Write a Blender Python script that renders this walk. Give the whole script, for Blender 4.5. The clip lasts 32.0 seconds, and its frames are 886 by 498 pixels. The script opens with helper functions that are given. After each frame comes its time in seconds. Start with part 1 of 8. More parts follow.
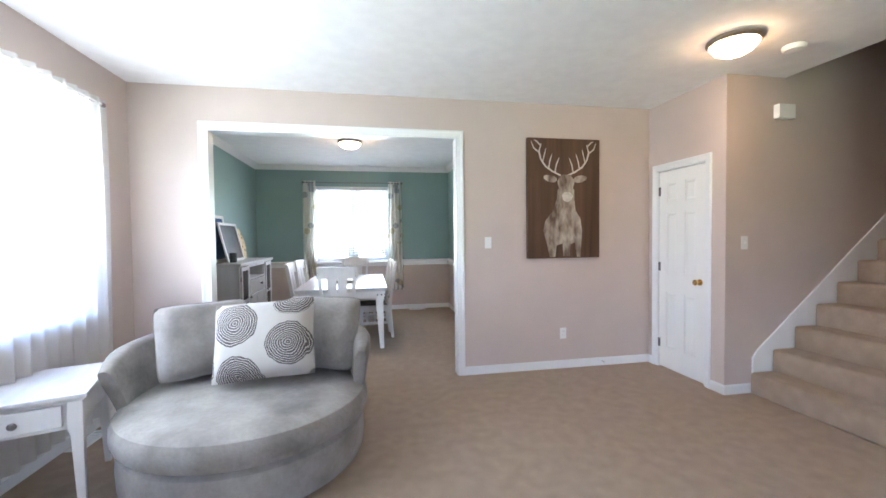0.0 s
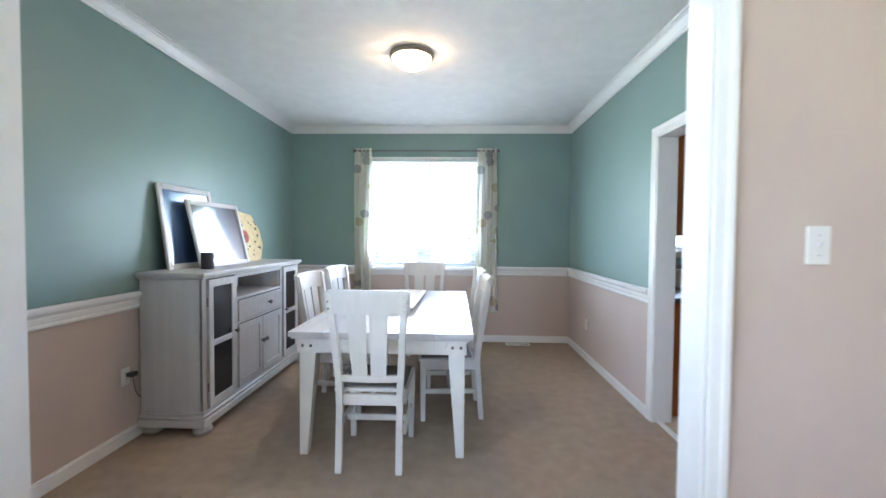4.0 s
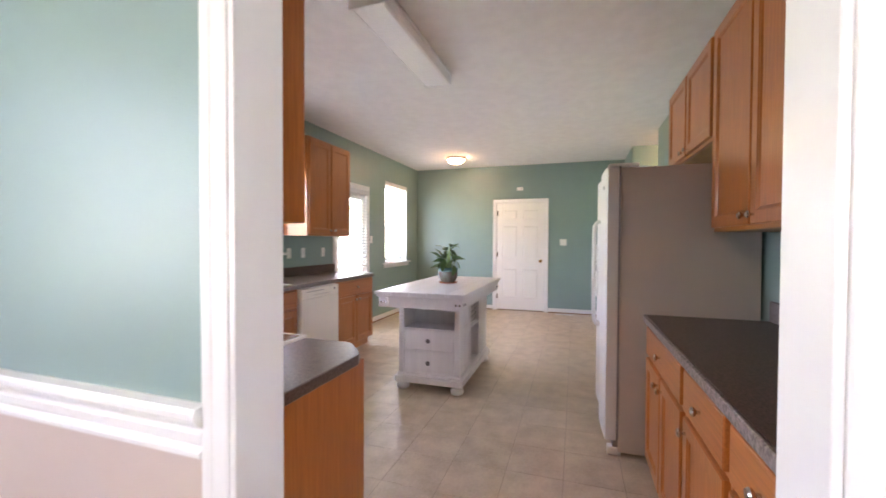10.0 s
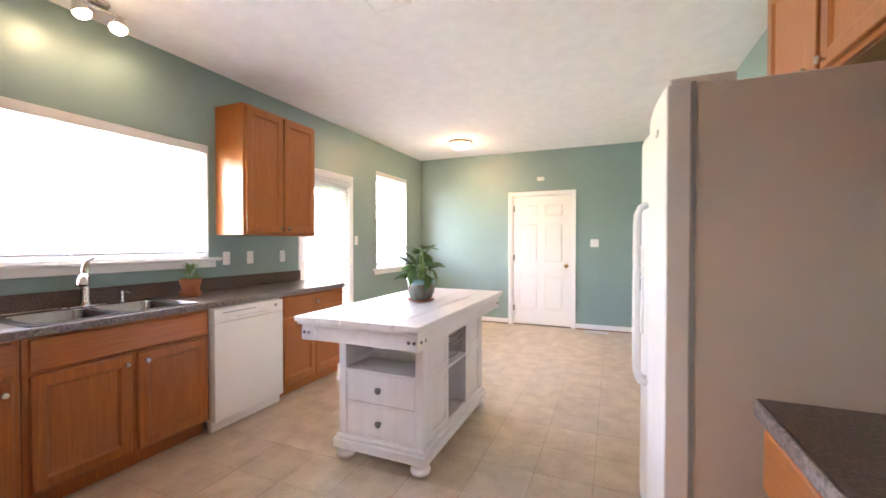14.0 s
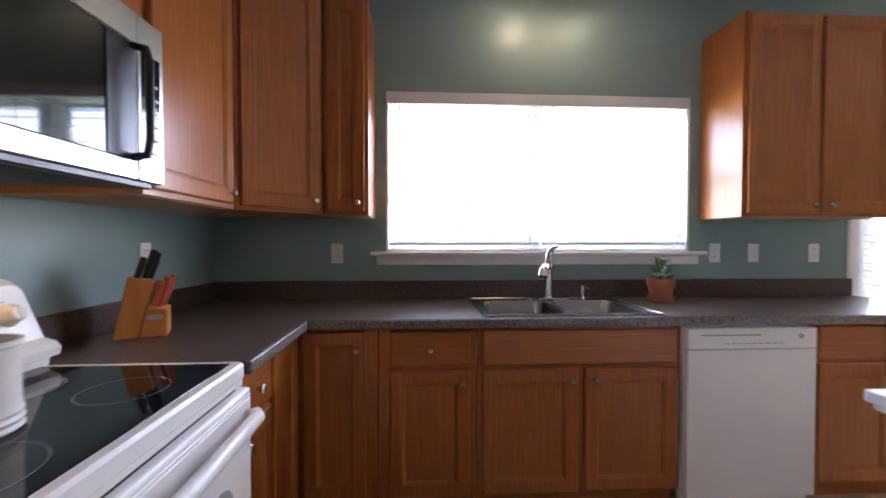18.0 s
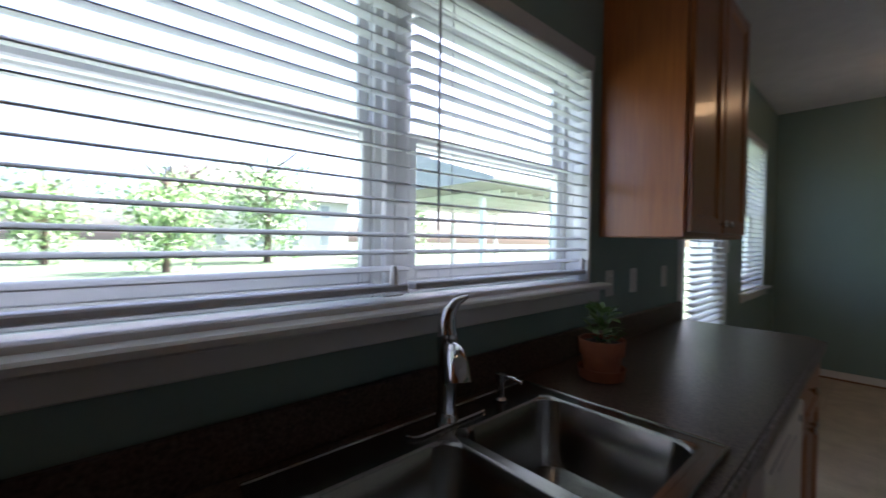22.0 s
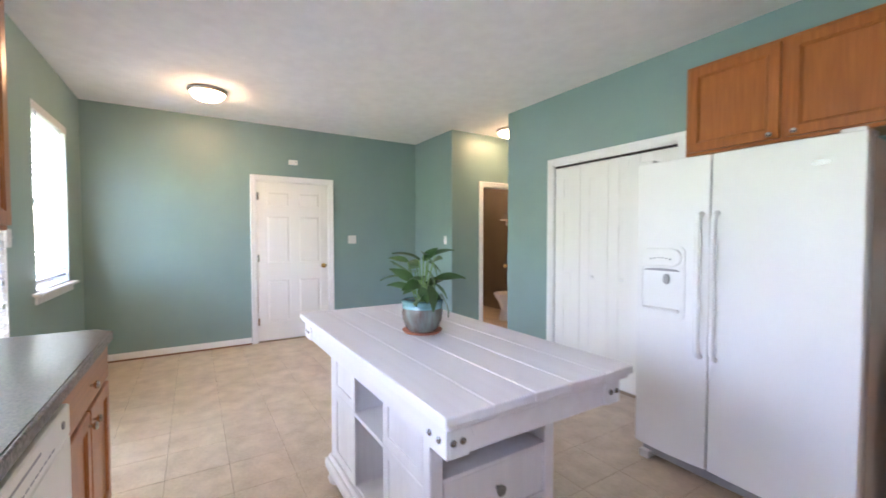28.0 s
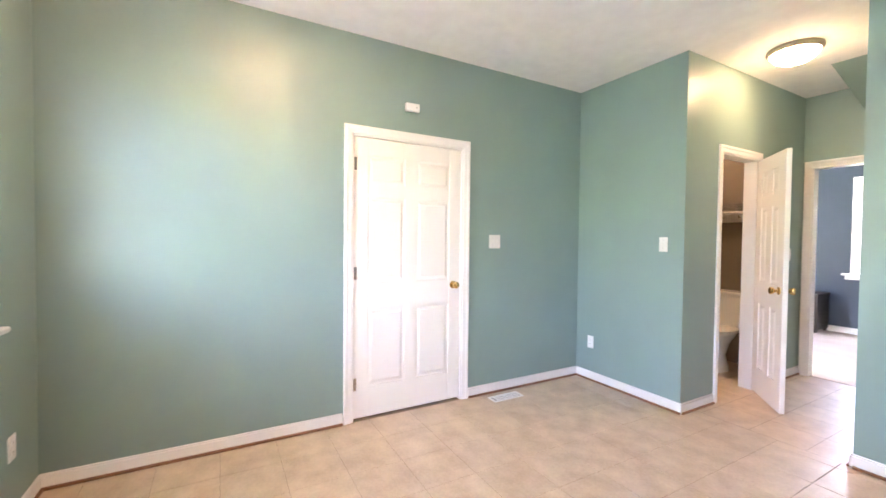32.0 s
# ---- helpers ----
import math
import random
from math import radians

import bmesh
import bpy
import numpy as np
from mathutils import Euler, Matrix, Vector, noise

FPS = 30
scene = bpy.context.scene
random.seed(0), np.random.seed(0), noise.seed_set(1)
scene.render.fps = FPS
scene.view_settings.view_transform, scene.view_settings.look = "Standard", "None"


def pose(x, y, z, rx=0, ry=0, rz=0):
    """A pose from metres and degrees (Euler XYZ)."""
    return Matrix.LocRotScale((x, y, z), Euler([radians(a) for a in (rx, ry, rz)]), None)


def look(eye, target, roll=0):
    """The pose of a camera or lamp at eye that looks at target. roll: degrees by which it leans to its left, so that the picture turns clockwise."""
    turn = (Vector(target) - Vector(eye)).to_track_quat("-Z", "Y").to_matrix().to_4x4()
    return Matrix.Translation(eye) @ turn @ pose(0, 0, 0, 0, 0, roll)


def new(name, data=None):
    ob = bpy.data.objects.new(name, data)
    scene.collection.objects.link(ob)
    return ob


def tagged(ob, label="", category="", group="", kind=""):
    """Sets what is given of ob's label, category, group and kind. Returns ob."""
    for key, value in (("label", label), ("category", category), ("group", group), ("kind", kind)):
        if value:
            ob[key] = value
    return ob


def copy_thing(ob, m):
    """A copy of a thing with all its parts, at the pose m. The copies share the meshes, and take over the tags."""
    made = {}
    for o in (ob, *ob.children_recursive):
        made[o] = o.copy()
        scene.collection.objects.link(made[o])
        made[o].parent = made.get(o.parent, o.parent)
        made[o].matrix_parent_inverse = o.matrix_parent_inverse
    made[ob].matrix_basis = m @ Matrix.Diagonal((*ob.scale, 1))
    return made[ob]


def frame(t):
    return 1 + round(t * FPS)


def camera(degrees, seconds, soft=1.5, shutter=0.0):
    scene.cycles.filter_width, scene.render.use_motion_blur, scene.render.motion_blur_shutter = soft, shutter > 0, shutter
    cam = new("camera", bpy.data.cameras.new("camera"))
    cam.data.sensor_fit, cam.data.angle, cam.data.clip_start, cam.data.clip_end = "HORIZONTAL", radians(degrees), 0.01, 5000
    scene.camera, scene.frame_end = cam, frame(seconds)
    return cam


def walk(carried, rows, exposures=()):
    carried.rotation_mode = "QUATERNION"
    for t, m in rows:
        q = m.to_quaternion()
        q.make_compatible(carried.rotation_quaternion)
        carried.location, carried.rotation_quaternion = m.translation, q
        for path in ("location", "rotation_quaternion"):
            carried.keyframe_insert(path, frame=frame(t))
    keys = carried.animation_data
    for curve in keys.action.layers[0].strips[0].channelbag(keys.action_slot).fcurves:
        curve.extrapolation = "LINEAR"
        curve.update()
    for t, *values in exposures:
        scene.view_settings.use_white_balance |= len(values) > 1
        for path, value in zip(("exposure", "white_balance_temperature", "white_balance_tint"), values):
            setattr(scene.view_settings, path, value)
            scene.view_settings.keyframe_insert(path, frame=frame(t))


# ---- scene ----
cam = camera(95.78, 32.0, soft=1.6, shutter=0.4)
# seconds, place, turn
ROWS = [
    (0.0, 0.1951, 0.5169, 1.386, 88.327, 0.631, -10.432),
    (0.5, 0.5024, 0.5766, 1.3694, 88.412, 0.538, -6.333),
    (1.0, 0.6918, 0.8254, 1.3487, 88.187, 0.347, -1.807),
    (1.5, 0.7784, 1.194, 1.3161, 88.154, 0.143, 1.615),
    (2.0, 0.7464, 1.6141, 1.3146, 88.092, -0.137, 1.968),
    (2.5, 0.6511, 2.1224, 1.3301, 88.039, -0.228, 1.798),
    (3.5, 0.4474, 2.8171, 1.3388, 88.1945, -0.3585, 1.828),
    (4.5, 0.1638, 3.5117, 1.3476, 88.35, -0.489, 1.858),
    (5.0, 0.0844, 3.7492, 1.3533, 88.497, -0.301, 2.096),
    (5.5, 0.0064, 3.9774, 1.3587, 88.694, -0.348, 1.417),
    (6.0, -0.0947, 4.146, 1.3501, 88.668, -0.565, -2.89),
    (6.5, -0.1735, 4.2738, 1.3576, 88.774, -0.494, -10.68),
    (7.0, -0.1732, 4.3327, 1.3631, 88.839, -0.413, -19.638),
    (7.5, -0.0401, 4.4631, 1.3455, 88.744, -0.366, -29.519),
    (8.0, 0.1675, 4.6639, 1.3348, 88.718, -0.281, -38.655),
    (8.5, 0.394, 4.8963, 1.3189, 88.701, -0.461, -48.345),
    (9.0, 0.6359, 5.0959, 1.3169, 88.663, -0.358, -56.561),
    (9.5, 0.9085, 5.3088, 1.3171, 88.738, -0.521, -64.214),
    (10.0, 1.1088, 5.4622, 1.3095, 88.871, -0.261, -71.768),
    (10.5, 1.324, 5.5562, 1.2871, 89.002, -0.104, -80.24),
    (11.0, 1.5535, 5.6044, 1.2915, 88.988, -0.046, -85.136),
    (11.5, 1.76, 5.6367, 1.2796, 89.107, 0.057, -87.574),
    (12.0, 1.9509, 5.6329, 1.2759, 89.178, 0.128, -87.241),
    (12.5, 2.1094, 5.5806, 1.2641, 89.164, 0.284, -83.555),
    (13.0, 2.2482, 5.4945, 1.2849, 89.21, 0.162, -77.329),
    (13.5, 2.3171, 5.4459, 1.2919, 89.27, 0.059, -72.113),
    (15.5, 2.6113, 5.408, 1.3081, 88.563, -0.122, -45.59),
    (16.0, 2.7328, 5.463, 1.2986, 88.564, -0.097, -34.965),
    (16.5, 2.8516, 5.5228, 1.2877, 88.703, -0.19, -24.86),
    (17.0, 2.9423, 5.6217, 1.2596, 88.916, -0.234, -14.14),
    (17.5, 2.9991, 5.8295, 1.2295, 88.858, -0.075, -7.071),
    (18.0, 3.0525, 6.174, 1.2353, 88.862, -0.031, -3.313),
    (18.5, 3.0808, 6.5262, 1.2436, 88.815, -0.252, -2.051),
    (19.0, 3.1009, 6.8913, 1.2674, 88.218, -0.186, -1.539),
    (19.5, 3.0916, 7.1975, 1.2838, 88.225, -0.149, -1.718),
    (20.0, 3.1163, 7.4542, 1.31, 88.191, -0.259, -2.44),
    (20.5, 3.1254, 7.6161, 1.328, 87.546, -0.284, -8.161),
    (21.0, 3.131, 7.7003, 1.354, 87.23, -0.711, -17.684),
    (21.5, 3.1357, 7.7101, 1.3443, 88.242, -0.758, -28.407),
    (22.0, 3.1302, 7.7098, 1.3413, 88.855, -0.634, -42.014),
    (22.5, 3.1191, 7.7049, 1.335, 89.307, -0.535, -55.39),
    (23.0, 3.1033, 7.6969, 1.3273, 89.53, -0.384, -68.451),
    (23.5, 3.0973, 7.6928, 1.3251, 89.33, -0.395, -79.72),
    (24.0, 3.0816, 7.689, 1.3197, 89.584, -0.174, -91.091),
    (24.5, 3.0575, 7.6801, 1.3112, 89.714, 0.018, -101.199),
    (25.0, 2.9888, 7.6899, 1.3261, 89.421, -0.027, -111.063),
    (25.5, 2.9476, 7.6914, 1.3388, 89.138, -0.037, -118.969),
    (26.5, 2.955, 7.668, 1.3455, 88.72, -0.08, -133.6),
    (27.5, 3.124, 7.5989, 1.3504, 88.31, -0.114, -129.221),
    (28.0, 3.2618, 7.5561, 1.34, 88.206, 0.026, -121.897),
    (28.5, 3.4868, 7.4972, 1.3471, 88.16, 0.083, -115.042),
    (29.0, 3.7815, 7.4892, 1.3371, 88.019, -0.125, -109.771),
    (29.5, 4.1005, 7.5060, 1.3537, 87.81, -0.151, -107.651),
    (30.0, 4.4745, 7.5237, 1.341, 87.88, -0.136, -107.035),
    (30.5, 4.8580, 7.5450, 1.3334, 88.01, -0.109, -107.159),
    (31.0, 5.2390, 7.585, 1.3239, 88.076, -0.247, -108.194),
    (31.5, 5.6194, 7.6169, 1.3172, 88.262, -0.358, -112.568),
    (32.0, 5.9438, 7.7084, 1.3129, 88.607, -0.593, -119.033),
]
EXPOSURES = [(0.0, 5.05, 5750, 14), (2.5, 5.15, 5750, 14), (5.0, 5.3, 5500, 9), (6.0, 5.25, 5550, 10), (7.0, 4.9, 5650, 15), (8.0, 4.65, 5550, 18), (9.0, 5.42, 6500, 23), (10.0, 5.75, 6650, 26), (11.0, 6.35, 6800, 27), (12.0, 6.5, 6900, 27), (13.5, 6.45, 6900, 25), (15.5, 5.65, 6200, 24), (16.0, 5.45, 6150, 25), (17.0, 5.45, 6100, 25), (18.0, 5.4, 6000, 26), (19.0, 5.3, 5900, 22), (20.0, 4.75, 6050, 15), (21.0, 3.65, 5950, 14), (21.5, 3.15, 5950, 15), (22.0, 2.75, 5950, 19), (23.0, 2.85, 6200, 23), (24.0, 4.15, 6450, 26), (25.0, 5.5, 6600, 21), (27.5, 5.8, 6050, 20), (30.0, 5.9, 6350, 25), (32.0, 6.4, 6450, 25)]
walk(cam, [(t, pose(x, y, z, rx, ry, rz)) for t, x, y, z, rx, ry, rz in ROWS], EXPOSURES)

# ---- world, sun, window light ----
world = bpy.data.worlds.new("sky")
scene.world = world
world.use_nodes = True
wn = world.node_tree.nodes
sky = wn.new("ShaderNodeTexSky")
sky.sky_type = "NISHITA"
sky.sun_disc = False
sky.dust_density, sky.air_density = 4.0, 0.8
sky.sun_elevation, sky.sun_rotation = radians(52), radians(95)
wn["Background"].inputs["Strength"].default_value = 0.13
world.node_tree.links.new(sky.outputs[0], wn["Background"].inputs["Color"])
sun = new("sun", bpy.data.lights.new("sun", "SUN"))
sun.data.energy, sun.data.angle, sun.data.color = 5.0, radians(0.6), (1.0, 0.95, 0.88)
sun.matrix_world = look((0, 0, 30), (-9 * math.sin(radians(95)), -9 * math.cos(radians(95)), 30 - 9 * math.tan(radians(52))))


def window_lamp(name, eye, target, w, h, watts, col=(0.93, 0.97, 1.0)):
    """Sky light that enters through an opening."""
    d = bpy.data.lights.new(name, "AREA")
    d.shape, d.size, d.size_y, d.energy, d.color = "RECTANGLE", w, h, watts, col
    ob = new(name, d)
    ob.matrix_world = look(eye, target)
    return ob


def bulb(name, x, y, z, watts, col=(1.0, 0.72, 0.42), radius=0.06):
    d = bpy.data.lights.new(name, "POINT")
    d.energy, d.color, d.shadow_soft_size = watts, col, radius
    ob = new(name, d)
    ob.location = (x, y, z)
    return ob


window_lamp("sky_light_living", (-2.02, 2.7, 1.6), (0, 2.7, 2.9), 2.2, 1.4, 3.8, (1.0, 0.985, 0.96))
# Fill lamp at an unseen, added south opening; brightens the living room from behind.
window_lamp("fill_light_living_south", (1.2, -3.25, 1.5), (1.2, 0, 2.2), 2.2, 1.6, 0.35)
window_lamp("sky_light_dining", (-0.15, 8.53, 1.65), (-0.15, 6, 3.0), 1.3, 1.4, 1.8)
window_lamp("sky_light_kitchen", (3.75, 8.76, 1.64), (3.75, 6, 3.2), 1.8, 0.9, 1.05)
window_lamp("sky_light_patio", (6.2, 8.76, 1.1), (6.2, 6, 2.4), 0.7, 1.7, 0.42)
window_lamp("sky_light_east", (7.73, 8.76, 1.65), (7.3, 6, 3.0), 0.85, 1.4, 0.30)
window_lamp("sky_light_blue_room", (7.72, -0.47, 1.57), (7.72, 2, 1.2), 0.8, 1.3, 0.15)

# ---- materials ----
def mat(name, col, rough=0.5, metal=0.0, var=0.06, scale=6.0, bump=0.0, bscale=150.0, spec=0.5, col2=None, stretch=(1, 1, 1), fine=0.0, coat=0.0, emit=None, sheen=0.0, trans=0.0, alpha=1.0, detail=4.0):
    """A procedural surface: two scales of colour noise and a fine relief."""
    m = bpy.data.materials.new(name)
    m.use_nodes = True
    nt = m.node_tree
    n, l = nt.nodes, nt.links
    b = n["Principled BSDF"]
    tc = n.new("ShaderNodeTexCoord")
    mp = n.new("ShaderNodeMapping")
    mp.inputs["Scale"].default_value = stretch
    l.new(tc.outputs["Object"], mp.inputs["Vector"])
    nz = n.new("ShaderNodeTexNoise")
    nz.inputs["Scale"].default_value, nz.inputs["Detail"].default_value = scale, detail
    l.new(mp.outputs[0], nz.inputs["Vector"])
    mix = n.new("ShaderNodeMix")
    mix.data_type = "RGBA"
    ca = col2 or [min(1, c * (1 + var)) for c in col]
    cb = col if col2 else [c * (1 - var) for c in col]
    mix.inputs[6].default_value, mix.inputs[7].default_value = (*cb, 1), (*ca, 1)
    rp = n.new("ShaderNodeMapRange")
    rp.inputs[1].default_value, rp.inputs[2].default_value = 0.32, 0.68
    l.new(nz.outputs["Fac"], rp.inputs[0])
    l.new(rp.outputs[0], mix.inputs[0])
    out = mix.outputs[2]
    if fine:
        nf = n.new("ShaderNodeTexNoise")
        nf.inputs["Scale"].default_value, nf.inputs["Detail"].default_value = bscale, 2
        l.new(mp.outputs[0], nf.inputs["Vector"])
        mx = n.new("ShaderNodeMix")
        mx.data_type, mx.blend_type = "RGBA", "OVERLAY"
        mx.inputs[0].default_value = fine
        l.new(out, mx.inputs[6])
        l.new(nf.outputs["Fac"], mx.inputs[7])
        out = mx.outputs[2]
    l.new(out, b.inputs["Base Color"])
    b.inputs["Roughness"].default_value, b.inputs["Metallic"].default_value = rough, metal
    b.inputs["Specular IOR Level"].default_value = spec
    b.inputs["Coat Weight"].default_value = coat
    b.inputs["Sheen Weight"].default_value = sheen
    b.inputs["Transmission Weight"].default_value = trans
    b.inputs["Alpha"].default_value = alpha
    if emit:
        b.inputs["Emission Color"].default_value, b.inputs["Emission Strength"].default_value = (*emit[0], 1), emit[1]
    if bump:
        nb = n.new("ShaderNodeTexNoise")
        nb.inputs["Scale"].default_value, nb.inputs["Detail"].default_value = bscale, 3
        l.new(mp.outputs[0], nb.inputs["Vector"])
        bp = n.new("ShaderNodeBump")
        bp.inputs["Strength"].default_value, bp.inputs["Distance"].default_value = bump, 0.01
        l.new(nb.outputs["Fac"], bp.inputs["Height"])
        l.new(bp.outputs[0], b.inputs["Normal"])
    return m


M_TAUPE = mat("taupe_wall_paint", (0.57, 0.475, 0.43), 0.45, var=0.025, scale=3, bump=0.12, bscale=260)
M_TEAL = mat("teal_wall_paint", (0.230, 0.336, 0.320), 0.38, var=0.03, scale=2.5, bump=0.10, bscale=240)
M_BLUE = mat("navy_wall_paint", (0.025, 0.045, 0.08), 0.5, var=0.05, scale=3, bump=0.1, bscale=240)
M_UMBER = mat("umber_wall_paint", (0.175, 0.150, 0.118), 0.5, var=0.05, scale=3, bump=0.1, bscale=240)
M_CEIL = mat("brushed_ceiling_plaster", (0.88, 0.87, 0.855), 0.85, var=0.03, scale=9, bump=0.36, bscale=8)
M_TRIM = mat("white_trim_paint", (0.82, 0.82, 0.82), 0.3, var=0.015, scale=9, bump=0.03, bscale=90)
M_DOORW = mat("white_door_paint", (0.83, 0.82, 0.80), 0.35, var=0.015, scale=7, bump=0.05, bscale=60, stretch=(1, 1, 0.15))
M_CARPET = mat("tan_carpet", (0.395, 0.298, 0.216), 0.95, var=0.09, scale=11.0, bump=0.9, bscale=260, fine=0.45, sheen=0.1, detail=7.0)
M_CARPET2 = mat("pale_carpet", (0.42, 0.38, 0.34), 0.95, var=0.1, scale=2, bump=0.8, bscale=330, fine=0.3)
M_FARGLASS = mat("far_window_glass", (0.35, 0.38, 0.40), 0.15, var=0.1, scale=2)
M_GRASS = mat("lawn_grass", (0.10, 0.15, 0.075), 0.9, var=0.3, scale=0.8, bump=0.5, bscale=40)

def wood(name, dark, light, rough, coat=0.1, scale=3.0, squash=0.06, axis=2, bump=0.06, fine=0.03):
    """Wood with long grain along one axis."""
    st = [1.0, 1.0, 1.0]
    st[axis] = squash
    return mat(name, dark, rough, var=0, scale=scale * 9, bump=bump, bscale=120, stretch=tuple(st), col2=light, coat=coat, detail=8.0, fine=fine)


M_OAK = wood("stained_oak", (0.305, 0.091, 0.018), (0.420, 0.136, 0.028), 0.31, 0.12, scale=14.0, squash=0.035, bump=0.04, fine=0.06)
M_OAK_H = wood("stained_oak_rail", (0.305, 0.091, 0.018), (0.420, 0.136, 0.028), 0.31, 0.12, scale=14.0, squash=0.035, axis=0, bump=0.04, fine=0.06)
M_OAKIN = mat("cabinet_underside", (0.42, 0.27, 0.13), 0.6, var=0.1, scale=9, bump=0.04)
M_LAMINATE = mat("dark_laminate", (0.048, 0.031, 0.025), 0.36, spec=0.4, var=0.0, col2=(0.135, 0.094, 0.076), scale=125, bump=0.06, bscale=300, detail=2.0)
M_LAMEDGE = mat("laminate_edge", (0.07, 0.058, 0.056), 0.4, var=0.0, col2=(0.25, 0.215, 0.205), scale=95, bump=0.03, bscale=300, detail=2.0)
M_WASH = wood("whitewashed_wood", (0.69, 0.66, 0.665), (0.75, 0.725, 0.73), 0.45, 0.0, scale=2.2, axis=2, bump=0.04)
M_WASH_X = wood("whitewashed_wood_x", (0.70, 0.67, 0.675), (0.75, 0.725, 0.73), 0.42, 0.0, scale=2.2, axis=0, bump=0.04)
M_TRAY = wood("cream_dough_bowl_wood", (0.56, 0.50, 0.41), (0.68, 0.63, 0.54), 0.5, 0.0, scale=2.2, axis=1, bump=0.08)
M_WHITEW = wood("white_painted_wood", (0.67, 0.655, 0.64), (0.72, 0.705, 0.69), 0.38, 0.05, scale=2.2, axis=2, bump=0.03)
M_WHITEW_Y = wood("white_painted_wood_y", (0.55, 0.54, 0.54), (0.63, 0.615, 0.615), 0.34, 0.08, scale=2.2, axis=1, bump=0.04)
M_GREYW = wood("grey_painted_wood", (0.50, 0.495, 0.49), (0.55, 0.545, 0.54), 0.42, 0.0, scale=2.2, axis=2, bump=0.025, fine=0.015)
M_GREYW_Y = wood("grey_painted_wood_y", (0.47, 0.46, 0.45), (0.55, 0.54, 0.53), 0.38, 0.05, scale=2.2, axis=1, bump=0.03)
M_ALMOND = mat("almond_enamel", (0.77, 0.75, 0.69), 0.3, var=0.02, scale=4, bump=0.05, bscale=320)
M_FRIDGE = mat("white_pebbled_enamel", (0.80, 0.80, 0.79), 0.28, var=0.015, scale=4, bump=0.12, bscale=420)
# Fridge side: the beige of warm light falling there is put in the colour.
M_FRSIDE_LIT = mat("fridge_side_enamel_warm_lit", (0.66, 0.605, 0.56), 0.42, var=0.02, scale=4, bump=0.15, bscale=420)
M_PLASTIC = mat("white_plastic", (0.80, 0.80, 0.78), 0.35, var=0.01, scale=9)
M_PLASGREY = mat("grey_plastic", (0.30, 0.30, 0.31), 0.45, var=0.03, scale=9)
M_BLACK = mat("black_plastic", (0.015, 0.015, 0.017), 0.35, var=0.05, scale=9)
M_BLKGLASS = mat("black_glass", (0.006, 0.006, 0.008), 0.05, var=0.0, scale=9, spec=0.6)
M_DARKMESH = mat("dark_mesh_glass", (0.012, 0.012, 0.014), 0.25, var=0.1, scale=60)
M_STEEL = mat("brushed_steel", (0.55, 0.55, 0.56), 0.28, 1.0, var=0.04, scale=30, stretch=(1, 1, 12), bump=0.02, bscale=200)
M_SINK = mat("satin_steel_sink", (0.33, 0.32, 0.31), 0.22, 1.0, var=0.05, scale=14, stretch=(6, 1, 1), bump=0.02, bscale=160)
M_CHROME = mat("chrome", (0.60, 0.60, 0.62), 0.07, 1.0, var=0.0)
M_NICKEL = mat("satin_nickel", (0.62, 0.59, 0.55), 0.25, 1.0, var=0.03, scale=20)
M_STUD = mat("worn_steel_stud", (0.38, 0.37, 0.36), 0.25, 1.0, var=0.1, scale=40)
M_PEWTER = mat("dark_pewter", (0.20, 0.19, 0.19), 0.3, 1.0, var=0.05, scale=30)
M_BRASS = mat("polished_brass", (0.75, 0.52, 0.20), 0.18, 1.0, var=0.05, scale=20)
M_BRONZE = mat("brushed_nickel_ring", (0.55, 0.47, 0.38), 0.3, 1.0, var=0.05, scale=20)
M_SHADE = mat("frosted_glass_shade", (0.9, 0.85, 0.75), 0.4, emit=((1.0, 0.62, 0.30), 1.6), var=0.02)
M_LENS = mat("prismatic_diffuser", (0.92, 0.91, 0.89), 0.25, var=0.02, scale=40, bump=0.2, bscale=120)
M_SPOT = mat("lit_spot_glass", (1, 0.95, 0.85), 0.4, emit=((1.0, 0.74, 0.42), 1.0), var=0.0)
M_VINYLF = mat("white_vinyl_frame", (0.82, 0.82, 0.82), 0.35, var=0.02, scale=5)
M_SHOE = mat("stained_shoe_moulding", (0.22, 0.10, 0.045), 0.45, var=0.15, scale=20)
M_VELVET = mat("grey_velvet", (0.150, 0.136, 0.124), 0.8, var=0.0, col2=(0.315, 0.290, 0.266), scale=3.6, fine=0.15, bump=0.3, bscale=45, sheen=0.12, detail=9.0)
M_TERRA = mat("terracotta", (0.36, 0.115, 0.055), 0.6, var=0.15, scale=18, bump=0.1, bscale=180)
M_SOIL = mat("potting_soil", (0.045, 0.03, 0.02), 0.95, var=0.4, scale=60, bump=0.8, bscale=90)
M_LEAF = mat("glossy_leaf", (0.055, 0.138, 0.034), 0.42, var=0.35, scale=9, bump=0.05, bscale=60)
M_LEAF2 = mat("pale_leaf", (0.16, 0.28, 0.09), 0.45, var=0.3, scale=14)
M_STONEWARE = mat("cream_stoneware", (0.62, 0.56, 0.47), 0.4, var=0.06, scale=12, bump=0.06, bscale=90)
M_BLOCK = wood("beech_knife_block", (0.50, 0.17, 0.035), (0.60, 0.24, 0.06), 0.45, 0.0, scale=3, axis=2)
M_REDH = mat("red_knife_handle", (0.40, 0.07, 0.03), 0.35, var=0.1, scale=30)
M_CANVAS = mat("umber_plank_canvas", (0.055, 0.026, 0.013), 0.6, var=0.0, col2=(0.115, 0.056, 0.03), scale=16, stretch=(1, 1, 0.05), bump=0.1, bscale=60)
